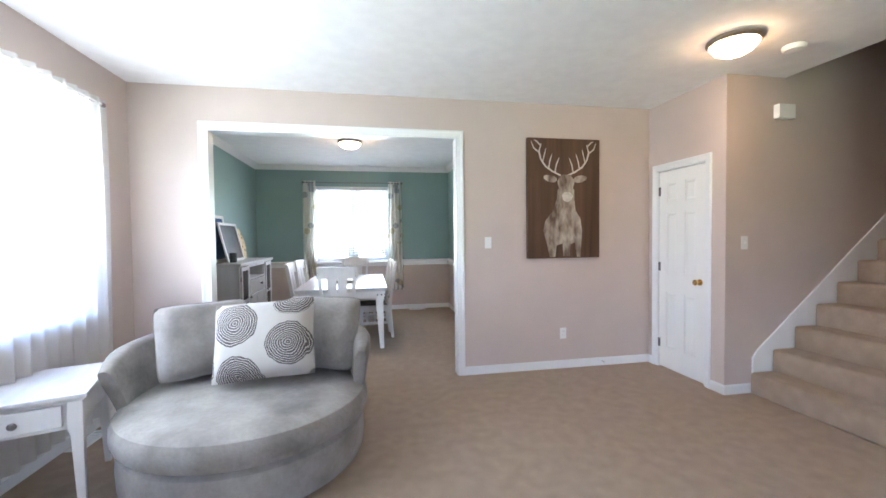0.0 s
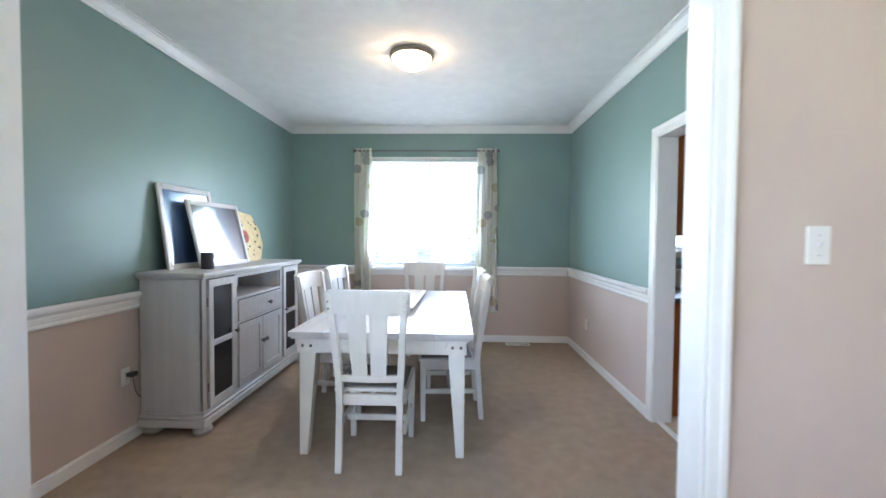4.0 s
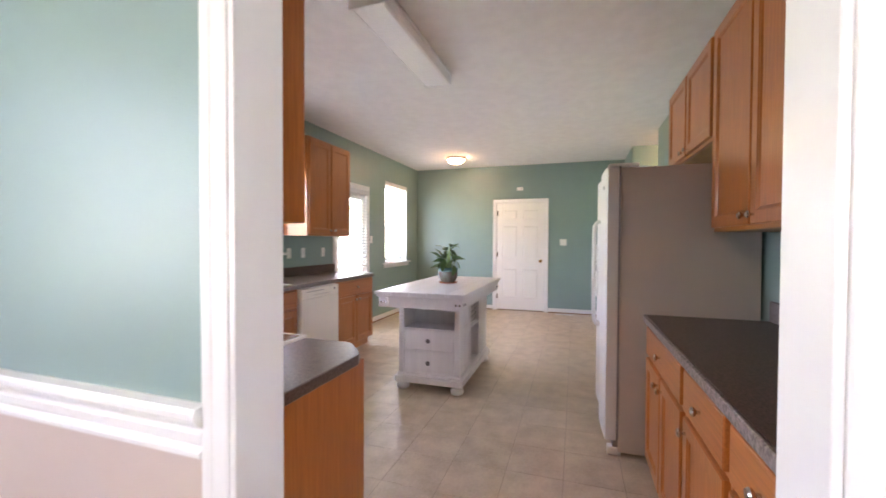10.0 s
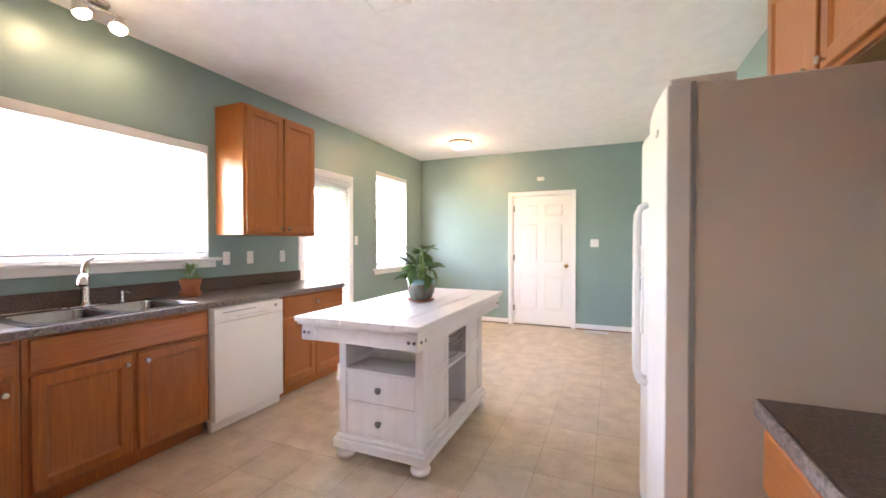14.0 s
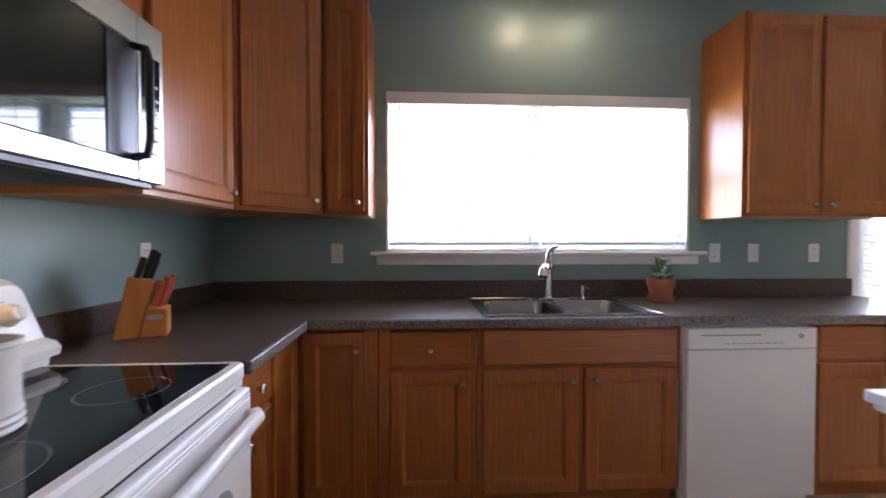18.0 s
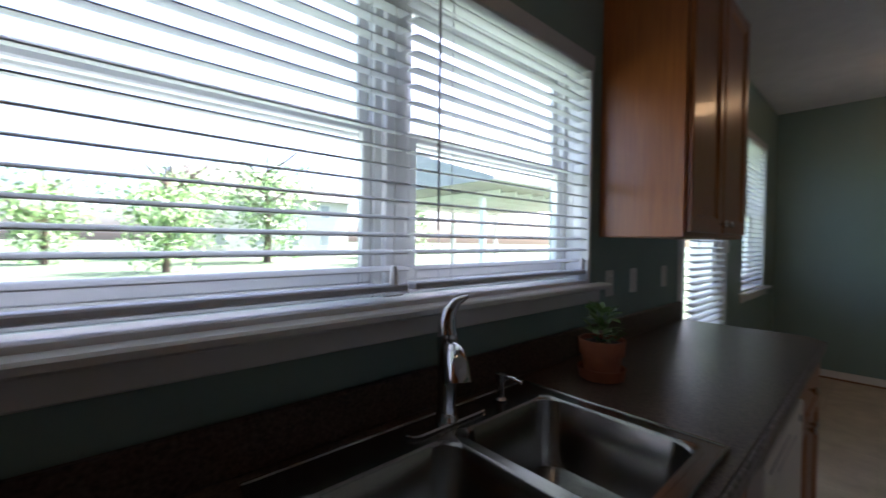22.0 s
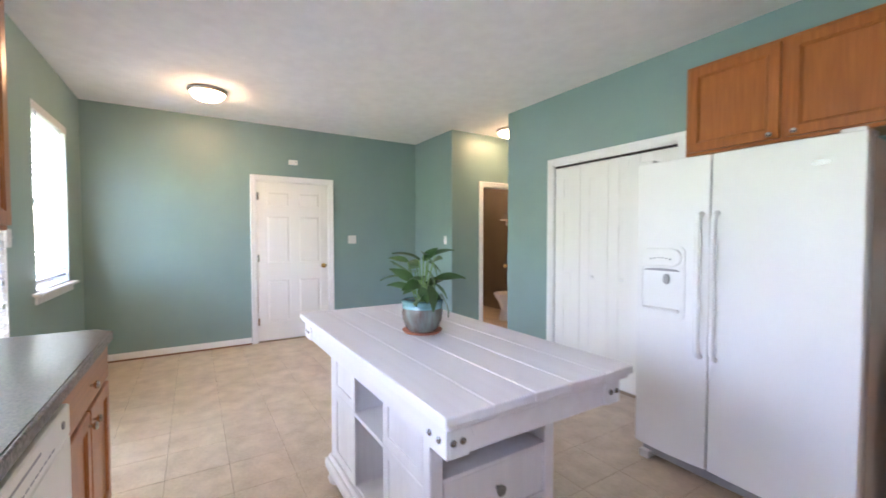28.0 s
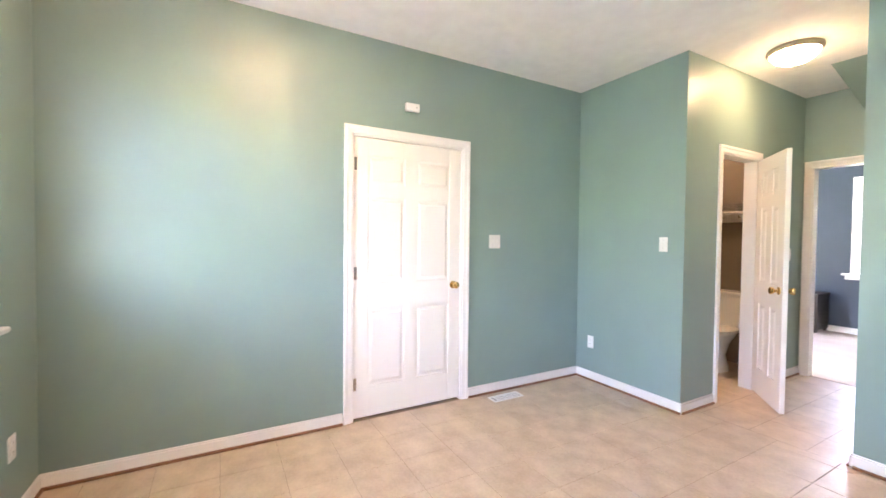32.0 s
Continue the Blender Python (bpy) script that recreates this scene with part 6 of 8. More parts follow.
# plants
def leaf_mesh(name, length, width, m):
    bm = bmesh.new()
    n = 7
    rows = []
    for k in range(n + 1):
        u = k / n
        wv = width * math.sin(math.pi * min(1, u * 0.94 + 0.05)) ** 0.8 * (1 - 0.25 * u)
        z = -0.42 * length * u * u
        rows.append([bm.verts.new((sx * wv / 2, u * length, z + abs(sx) * 0.10 * width)) for sx in (-1, 0, 1)])
    for a, b in zip(rows, rows[1:]):
        for k in (0, 1):
            bm.faces.new((a[k], a[k + 1], b[k + 1], b[k]))
    return to_mesh(name, bm, m, True)


p = thing("potted_plant", 4.893, 6.655, IT, "leafy green houseplant in a ribbed blue-brown glazed pot on a saucer", "plant")
bm = bmesh.new()
add_lathe(bm, [(0.066, 0.0), (0.086, 0.004), (0.094, 0.015), (0.088, 0.015), (0.062, 0.010), (0.0001, 0.010)])
part("saucer", bm, M_TERRA, p, "terracotta brown saucer", True)
bm = bmesh.new()
seg = 48
prof = [(0.070, 0.012), (0.085, 0.03), (0.102, 0.075), (0.106, 0.11), (0.100, 0.142), (0.098, 0.148), (0.104, 0.155), (0.104, 0.172), (0.098, 0.172), (0.096, 0.150)]
rings = []
prof = [(0.88 * a, 0.88 * b) for a, b in prof]
for rr, z in prof:
    rings.append([bm.verts.new(((rr * (1 + (0.03 if 0.02 < z < 0.126 and k % 2 else 0))) * math.cos(2 * math.pi * k / seg), (rr * (1 + (0.03 if 0.02 < z < 0.126 and k % 2 else 0))) * math.sin(2 * math.pi * k / seg), z)) for k in range(seg)])
for a, b in zip(rings, rings[1:]):
    for k in range(seg):
        bm.faces.new((a[k], a[(k + 1) % seg], b[(k + 1) % seg], b[k]))
bm.faces.new(rings[0][::-1])
M_GLAZE = mat("blue_brown_glaze", (0.13, 0.085, 0.06), 0.22, var=0.0, col2=(0.20, 0.235, 0.21), scale=26, stretch=(1, 1, 0.22), coat=0.15)
M_GLAZE2 = mat("turquoise_glaze", (0.15, 0.29, 0.30), 0.2, var=0.3, scale=20, coat=0.3)
part("pot", bm, M_GLAZE, p, "ribbed brown glazed pot", True)
bm = bmesh.new()
add_lathe(bm, [(0.0945, 0.118), (0.0945, 0.126), (0.093, 0.131), (0.0975, 0.138), (0.099, 0.151), (0.088, 0.156), (0.085, 0.141)], 0, 0, 40)
part("pot_rim", bm, M_GLAZE2, p, "turquoise glazed rim", True)
bm = bmesh.new()
add_lathe(bm, [(0.0855, 0.139), (0.05, 0.143), (0.0001, 0.145)])
part("soil", bm, M_SOIL, p, "", True)
LM = leaf_mesh("leaf", 0.135, 0.076, M_LEAF)
random.seed(11)
for k in range(30):
    az = k * 137.5 + random.uniform(-25, 25)
    up = random.uniform(0.02, 0.21)
    rad = random.uniform(0.01, 0.075) + (0.21 - up) * 0.10
    x, y, z = rad * math.cos(radians(az)), rad * math.sin(radians(az)), 0.15 + up
    lf = new("leaf", LM)
    lf.parent = p
    lf.matrix_basis = pose(x, y, z, random.uniform(-45, 70) - (25 if up < 0.08 else 0), random.uniform(-45, 45), az - 90 + random.uniform(-25, 25)) @ Matrix.Scale(random.uniform(0.62, 1.0), 4)
    bm = bmesh.new()
    add_tube(bm, [(random.uniform(-0.03, 0.03), random.uniform(-0.03, 0.03), 0.14), (x * 0.6, y * 0.6, z * 0.75), (x, y, z)], 0.003, 5)
    part("stem", bm, M_LEAF2, p)

p = thing("potted_herb", 4.395, 8.33, ZT, "small green herb in a terracotta pot with saucer beside the sink", "plant")
bm = bmesh.new()
add_lathe(bm, [(0.060, 0), (0.070, 0.004), (0.0745, 0.038), (0.070, 0.038), (0.062, 0.012), (0.0001, 0.010)], 0, 0, 36)
part("saucer", bm, M_TERRA, p, "deep terracotta saucer", True)
bm = bmesh.new()
add_lathe(bm, [(0.055, 0.012), (0.0625, 0.076), (0.063, 0.080), (0.0700, 0.081), (0.0740, 0.127), (0.0725, 0.130), (0.067, 0.129), (0.064, 0.105)], 0, 0, 36)
part("pot", bm, M_TERRA, p, "", True)
bm = bmesh.new()
add_lathe(bm, [(0.0655, 0.115), (0.04, 0.120), (0.0001, 0.122)])
part("soil", bm, M_SOIL, p)
SM = leaf_mesh("small_leaf", 0.042, 0.022, M_LEAF2)
for k in range(60):
    az, up = random.uniform(0, 360), random.uniform(0, 0.10)
    rad = random.uniform(0.0, 0.046) * (1 - 4 * up)
    lf = new("small_leaf", SM)
    lf.parent = p
    lf.matrix_basis = pose(rad * math.cos(radians(az)), rad * math.sin(radians(az)), 0.121 + up, random.uniform(15, 75), random.uniform(-30, 30), az - 90)

# knife block and crock
k = thing("knife_block", 2.065, 7.665, ZT, "beech knife block with black and red handled knives", "knife block", 25)
bm = bmesh.new()
add_prism(bm, [(-0.080, 0), (-0.008, 0), (0.012, 0.10), (0.036, 0.195), (-0.036, 0.215)], -0.055, 0.055, "y", 0.004)
add_prism(bm, [(-0.006, 0), (0.075, 0), (0.075, 0.095), (0.016, 0.108)], -0.056, 0.056, "y", 0.004)
part("block", bm, M_BLOCK, k)
bm = bmesh.new()
add_prism(bm, [(-0.025 + 0.025 * math.cos(a * math.pi / 8), 0.07 + 0.010 * math.sin(a * math.pi / 8)) for a in range(16)], -0.0575, -0.0562, "y")
bmesh.ops.translate(bm, vec=(0.065, 0, 0), verts=bm.verts[:])
part("badge", bm, M_STEEL, k, "plain oval badge")
for i, (x, y, m_, ln) in enumerate(((-0.018, -0.035, M_BLACK, 0.085), (0.0, 0.0, M_BLACK, 0.11), (0.012, 0.03, M_BLACK, 0.10), (0.030, -0.035, M_REDH, 0.10), (0.045, -0.012, M_REDH, 0.11), (0.040, 0.015, M_REDH, 0.11), (0.052, 0.035, M_REDH, 0.115))):
    z = 0.195 if x < 0.02 else 0.095
    bm = bmesh.new()
    add_tube(bm, [(x, y, z), (x + 0.03 * ln / 0.1 * 0.6, y, z + ln * 0.55), (x + 0.03 * ln / 0.1, y, z + ln)], [0.009, 0.012, 0.010], 8)
    part("knife", bm, m_, k, "knife handle", True)
c = thing("utensil_crock", 2.288, 6.892, 0.9050, "cream stoneware utensil crock with raised lettering bars", "crock")
bm = bmesh.new()
add_lathe(bm, [(0.078, 0), (0.084, 0.006), (0.080, 0.014), (0.084, 0.022), (0.080, 0.030), (0.083, 0.038), (0.079, 0.046), (0.079, 0.165), (0.084, 0.170), (0.084, 0.180), (0.074, 0.180), (0.072, 0.02), (0.0001, 0.02)], 0, 0, 36)
for v in bm.verts:
    v.co = Vector((v.co.x * 0.82, v.co.y * 0.82, v.co.z * 0.88))
part("body", bm, M_STONEWARE, c, "", True)
for i in range(4):
    a = radians(-70 + i * 14)
    bm = bmesh.new()
    add_box(bm, -0.006, 0.006, -0.002, 0.002, 0.128, 0.146, 0.001)
    bmesh.ops.transform(bm, matrix=Matrix.Translation((0.0652 * math.cos(a), 0.0652 * math.sin(a), -0.012)) @ Matrix.Rotation(a + math.pi / 2, 4, "Z"), verts=bm.verts[:])
    part("raised_bar", bm, M_STONEWARE, c)

# ---- dining room ----
TX0, TX1, TY0, TY1, TZ = -0.70, 0.41, 5.52, 7.41, 0.77
t = thing("dining_table", (TX0 + TX1) / 2, (TY0 + TY1) / 2, 0, "white painted plank dining table with studded corner brackets", "table")
L, Wd = (TX1 - TX0) / 2, (TY1 - TY0) / 2
for half in (-1, 1):
    for k in range(5):
        x0 = -L + k * 2 * L / 5
        y0, y1 = (-Wd, -0.001) if half < 0 else (0.001, Wd)
        bm = bmesh.new()
        add_box(bm, x0 + 0.0008, x0 + 2 * L / 5 - 0.0008, y0, y1, TZ - 0.03, TZ, 0.002)
        part("top_plank", bm, M_WHITEW_Y, t)
bm = bmesh.new()
add_box(bm, -L + 0.012, L - 0.012, -Wd + 0.012, Wd - 0.012, TZ - 0.045, TZ - 0.0295, 0.004)
part("top_moulding", bm, M_WHITEW_Y, t)
ax, ay = L - 0.05, Wd - 0.05
bm = bmesh.new()
for a, b, c0, e in ((-ax, ax, -ay, -ay + 0.024), (-ax, ax, ay - 0.024, ay), (-ax, -ax + 0.024, -ay + 0.024, ay - 0.024), (ax - 0.024, ax, -ay + 0.024, ay - 0.024)):
    add_box(bm, a, b, c0, e, TZ - 0.14, TZ - 0.045, 0.003)
part("apron", bm, M_WHITEW, t)
for sx in (-1, 1):
    for sy in (-1, 1):
        corner_bracket(sx, sy, ax, ay, TZ - 0.047, 0.09, t, M_WHITEW)
        bm = bmesh.new()
        lo, hi = 0.05, 0.10
        xo, yo = sx * (ax - 0.001), sy * (ay - 0.001)
        vs = []
        for z, wd in ((0.0, lo), (TZ - 0.14, hi), (TZ - 0.045, hi)):
            vs.append([bm.verts.new(p) for p in ((xo, yo, z), (xo - sx * wd, yo, z), (xo - sx * wd, yo - sy * wd, z), (xo, yo - sy * wd, z))])
        for a, b in zip(vs, vs[1:]):
            for k in range(4):
                bm.faces.new((a[k], a[(k + 1) % 4], b[(k + 1) % 4], b[k]))
        bm.faces.new(vs[0])
        bm.faces.new(vs[-1][::-1])
        bmesh.ops.bevel(bm, geom=bm.edges[:], offset=0.003, segments=1, affect="EDGES")
        part("leg", bm, M_WHITEW, t)

# tray on the table
b = thing("serving_tray", -0.14, 6.65, TZ, "long pale cream wooden dough-bowl tray on the table", "tray", -2)
bm = bmesh.new()
rings = []
for inset, z, r in ((0.03, 0.0, 0.05), (0.0, 0.035, 0.06), (0.004, 0.042, 0.06), (0.018, 0.038, 0.055), (0.045, 0.010, 0.045)):
    rings.append([bm.verts.new((x, y, z)) for x, y in rounded(-0.145 + inset, 0.145 - inset, -0.525 + inset * 1.8, 0.525 - inset * 1.8, r)])
for p, q in zip(rings, rings[1:]):
    for k in range(len(p)):
        bm.faces.new((p[k], p[(k + 1) % len(p)], q[(k + 1) % len(p)], q[k]))
bm.faces.new(rings[0][::-1])
bm.faces.new(rings[-1])
part("bowl", bm, M_TRAY, b, "", True)

# chairs
ch = thing("dining_chair", -0.185, 5.64, 0, "white wooden dining chair with broad back slats, dark seat", "chair", 0, "chairs round the dining table")


def back_y(z):
    return -0.205 if z < 0.46 else -0.205 - 0.085 * ((z - 0.46) / 0.58) ** 1.1


def post_x(z):
    """Half the width between the back posts; they spread towards the top."""
    return 0.172 if z < 0.46 else 0.172 + 0.036 * (z - 0.46) / 0.58


for sx in (-1, 1):
    bm = bmesh.new()
    vs = []
    for z in (0.0, 0.18, 0.42, 0.50, 0.65, 0.80, 0.93, 1.03):
        yc = back_y(z) - (0.035 * (1 - z / 0.42) if z < 0.42 else 0)
        hw, hd = 0.018, 0.022 if z > 0.3 else 0.018
        vs.append([bm.verts.new((sx * post_x(z) + a * hw, yc + c * hd, z)) for a, c in ((-1, -1), (1, -1), (1, 1), (-1, 1))])
    for a, c in zip(vs, vs[1:]):
        for k in range(4):
            bm.faces.new((a[k], a[(k + 1) % 4], c[(k + 1) % 4], c[k]))
    bm.faces.new(vs[0])
    bm.faces.new(vs[-1][::-1])
    lg = part("leg", bm, M_WHITEW, ch, "rear leg that runs up into the back post")
    for zz in (0.945, 0.985):
        bm = bmesh.new()
        add_lathe(bm, [(0.0075, 0), (0.007, 0.003), (0.004, 0.005), (0.0001, 0.006)], 0, 0, 10, Matrix.Translation((sx * (post_x(zz) + 0.012), back_y(zz) - 0.022, zz)) @ Matrix.Rotation(radians(90), 4, "X"))
        part("stud", bm, M_NICKEL, lg, "metal stud", True)
    bm = bmesh.new()
    vs = []
    for z, wd in ((0.0, 0.016), (0.40, 0.022), (0.445, 0.022)):
        vs.append([bm.verts.new((sx * 0.195 + a * wd, 0.19 + c * wd, z)) for a, c in ((-1, -1), (1, -1), (1, 1), (-1, 1))])
    for a, c in zip(vs, vs[1:]):
        for k in range(4):
            bm.faces.new((a[k], a[(k + 1) % 4], c[(k + 1) % 4], c[k]))
    bm.faces.new(vs[0])
    bm.faces.new(vs[-1][::-1])
    part("leg", bm, M_WHITEW, ch)
    bm = bmesh.new()
    add_box(bm, sx * 0.195 - 0.011, sx * 0.195 + 0.011, -0.19, 0.17, 0.20, 0.235, 0.003)
    part("stretcher", bm, M_WHITEW, ch)
bm = bmesh.new()
add_box(bm, -0.19, 0.19, -0.02, 0.002, 0.20, 0.235, 0.003)
part("stretcher", bm, M_WHITEW, ch)
bm = bmesh.new()
for a, b_, c0, e in ((-0.187, 0.187, 0.178, 0.2), (-0.187, 0.187, -0.215, -0.195), (-0.205, -0.185, -0.19, 0.17), (0.185, 0.205, -0.19, 0.17)):
    add_box(bm, a, b_, c0, e, 0.375, 0.44, 0.003)
part("seat_frame", bm, M_WHITEW, ch)
bm = bmesh.new()
add_box(bm, -0.215, 0.215, -0.183, 0.225, 0.44, 0.462, 0.006, 2)
seat = part("seat", bm, M_WHITEW, ch)
bm = bmesh.new()
add_box(bm, -0.195, 0.195, -0.165, 0.205, 0.460, 0.474, 0.005, 2)
part("seat_pad", bm, M_SEATP, seat, "dark woven seat pad")


def curved_board(z0, z1, half, bow, thick, name, arch=0.0):
    bm = bmesh.new()
    n = 16
    cols = []
    for k in range(n + 1):
        u = 2 * k / n - 1
        x = u * half
        dy = -bow * (1 - u * u)
        top = z1 + arch * (1 - u * u) - (0.010 * (max(0.0, abs(u) - 0.85) / 0.15) ** 2 if arch else 0)
        cols.append([bm.verts.new((x, back_y(z) + dy + c, z)) for z, c in ((z0, -thick), (z0, thick), (top, thick), (top, -thick))])
    for a, c in zip(cols, cols[1:]):
        for k in range(4):
            bm.faces.new((a[k], a[(k + 1) % 4], c[(k + 1) % 4], c[k]))
    bm.faces.new(cols[0])
    bm.faces.new(cols[-1][::-1])
    return part(name, bm, M_WHITEW, ch)


curved_board(0.915, 1.048, 0.235, 0.030, 0.013, "top_rail", 0.004)
curved_board(0.515, 0.555, 0.172, 0.014, 0.011, "lower_rail")
for sx in (-1, 1):
    bm = bmesh.new()
    vs = []
    for z in (0.55, 0.65, 0.75, 0.85, 0.925):
        hw = 0.043 + 0.010 * (z - 0.55) / 0.375
        xc = sx * (0.053 + 0.010 * (z - 0.55) / 0.375)
        vs.append([bm.verts.new((xc + a * hw, back_y(z) - 0.014 + c * 0.006, z)) for a, c in ((-1, -1), (1, -1), (1, 1), (-1, 1))])
    for a, c in zip(vs, vs[1:]):
        for k in range(4):
            bm.faces.new((a[k], a[(k + 1) % 4], c[(k + 1) % 4], c[k]))
    bm.faces.new(vs[0])
    bm.faces.new(vs[-1][::-1])
    part("back_slat", bm, M_WHITEW, ch)
for x, y, rz in ((-0.60, 6.37, -95), (-0.60, 7.08, -98), (0.245, 6.27, 94), (0.240, 6.90, 95), (-0.05, 7.40, 180)):
    copy_thing(ch, pose(x, y, 0, 0, 0, rz))

# sideboard, facing east
SX_, SY_, SW, SD, SH = -1.378, 5.765, 1.60, 0.43, 1.093
s = thing("sideboard", SX_, SY_, 0, "grey-white painted sideboard with dark mesh doors and a drawer", "sideboard", 90)
bm = bmesh.new()
add_box(bm, -0.03, SW + 0.03, -0.035, SD, SH - 0.03, SH, 0.006, 2)
add_box(bm, -0.018, SW + 0.018, -0.022, SD - 0.002, SH - 0.045, SH - 0.0295, 0.004)
part("top", bm, M_GREYW_Y, s)
for nm_, b_ in (
        ("side_panel", (0, 0.02, 0, SD - 0.005, 0.12, SH - 0.045)),
        ("side_panel", (SW - 0.02, SW, 0, SD - 0.005, 0.12, SH - 0.045)),
        ("back_panel", (0.02, SW - 0.02, SD - 0.02, SD - 0.005, 0.12, SH - 0.045)),
        ("bottom_panel", (0.02, SW - 0.02, 0.02, SD - 0.02, 0.16, 0.18)),
        ("divider", (0.40, 0.42, 0.02, SD - 0.02, 0.18, SH - 0.045)),
        ("divider", (SW - 0.42, SW - 0.40, 0.02, SD - 0.02, 0.18, SH - 0.045)),
        ("shelf", (0.42, SW - 0.42, 0.02, SD - 0.02, 0.84, 0.86))):
    bm = bmesh.new()
    add_box(bm, *b_, 0.003)
    part(nm_, bm, M_GREYW, s)
bm = bmesh.new()
add_box(bm, -0.03, SW + 0.03, -0.03, SD, 0.06, 0.115, 0.006)
add_box(bm, -0.02, SW + 0.02, -0.02, SD, 0.115, 0.14, 0.008)
add_box(bm, -0.008, SW + 0.008, -0.008, SD, 0.14, 0.16, 0.004)
part("plinth", bm, M_GREYW_Y, s)
bm = bmesh.new()
for a, b_, c0, e in ((0.0, 0.045, 0.16, SH - 0.045), (0.385, 0.42, 0.16, SH - 0.045), (SW - 0.42, SW - 0.385, 0.16, SH - 0.045), (SW - 0.045, SW, 0.16, SH - 0.045), (0.42, SW - 0.42, SH - 0.075, SH - 0.046), (0.42, SW - 0.42, 0.845, 0.865), (0.42, SW - 0.42, 0.655, 0.672)):
    add_box(bm, a, b_, -0.002, 0.018, c0, e, 0.002)
part("face_frame", bm, M_GREYW, s)


def pewter_knob(parent, x, z):
    bm = bmesh.new()
    add_lathe(bm, [(0.007, 0), (0.007, 0.014), (0.016, 0.020), (0.019, 0.028), (0.012, 0.036), (0.0001, 0.037)], 0, 0, 14, Matrix.Translation((x, -0.018, z)) @ Matrix.Rotation(radians(90), 4, "X"))
    part("knob", bm, M_PEWTER, parent, "dark pewter knob", True)


def ring_frame(bm, x0, x1, z0, z1, fw, y0, y1, e=0.003):
    """A mitred rectangular frame with eased front edges; its face at y0."""
    loops = []
    for i, y in ((0, y1), (0, y0 + e), (e, y0), (fw - e, y0), (fw, y0 + e), (fw, y1)):
        loops.append([bm.verts.new(q) for q in ((x0 + i, y, z0 + i), (x1 - i, y, z0 + i), (x1 - i, y, z1 - i), (x0 + i, y, z1 - i))])
    for p, q in zip(loops, loops[1:] + loops[:1]):
        for k in range(4):
            bm.faces.new((p[k], p[(k + 1) % 4], q[(k + 1) % 4], q[k]))


for x0, x1, kx in ((0.05, 0.38, 0.36), (SW - 0.38, SW - 0.05, SW - 0.36)):
    z0, z1, zm = 0.17, SH - 0.055, 0.60
    bm = bmesh.new()
    fw = 0.05
    ring_frame(bm, x0, x1, z0, z1, fw, -0.020, -0.0025)
    d_ = part("door", bm, M_GREYW, s)
    bm = bmesh.new()
    add_box(bm, x0 + fw, x1 - fw, -0.0185, -0.003, zm - 0.02, zm + 0.02, 0.002)
    part("mid_rail", bm, M_GREYW, d_)
    for c0, e in ((z0 + fw, zm - 0.02), (zm + 0.02, z1 - fw)):
        bm = bmesh.new()
        add_box(bm, x0 + fw, x1 - fw, -0.011, -0.005, c0, e)
        part("mesh_panel", bm, M_DARKMESH, d_, "black mesh door panel")
    pewter_knob(d_, kx, 0.63)
    for zz in (0.28, 0.86):
        bm = bmesh.new()
        hx = x0 - 0.004 if kx > (x0 + x1) / 2 else x1 + 0.004
        add_cyl(bm, hx, -0.012, zz, zz + 0.06, 0.006, seg=8)
        part("hinge", bm, M_PEWTER, d_)
bm = bmesh.new()
add_box(bm, 0.425, SW - 0.425, -0.018, -0.0025, 0.68, 0.838, 0.004)
d_ = part("drawer_front", bm, M_GREYW_Y, s)
pewter_knob(d_, SW / 2 + 0.10, 0.76)
xm = SW / 2
for x0, x1, kx in ((0.425, xm - 0.002, xm - 0.03), (xm + 0.002, SW - 0.425, xm + 0.03)):
    bm = bmesh.new()
    fw, z0, z1 = 0.055, 0.17, 0.65
    ring_frame(bm, x0, x1, z0, z1, fw, -0.018, -0.0025)
    d_ = part("door", bm, M_GREYW, s)
    bm = bmesh.new()
    add_box(bm, x0 + fw - 0.001, x1 - fw + 0.001, -0.010, -0.004, z0 + fw - 0.001, z1 - fw + 0.001)
    part("panel", bm, M_GREYW, d_)
    pewter_knob(d_, kx, 0.45)
for fx in (0.04, SW - 0.04):
    for fy in (0.03, SD - 0.06):
        bm = bmesh.new()
        add_lathe(bm, [(0.038, 0), (0.056, 0.01), (0.062, 0.028), (0.054, 0.046), (0.042, 0.060)], fx, fy, 20)
        part("bun_foot", bm, M_GREYW, s, "turned bun foot", True)


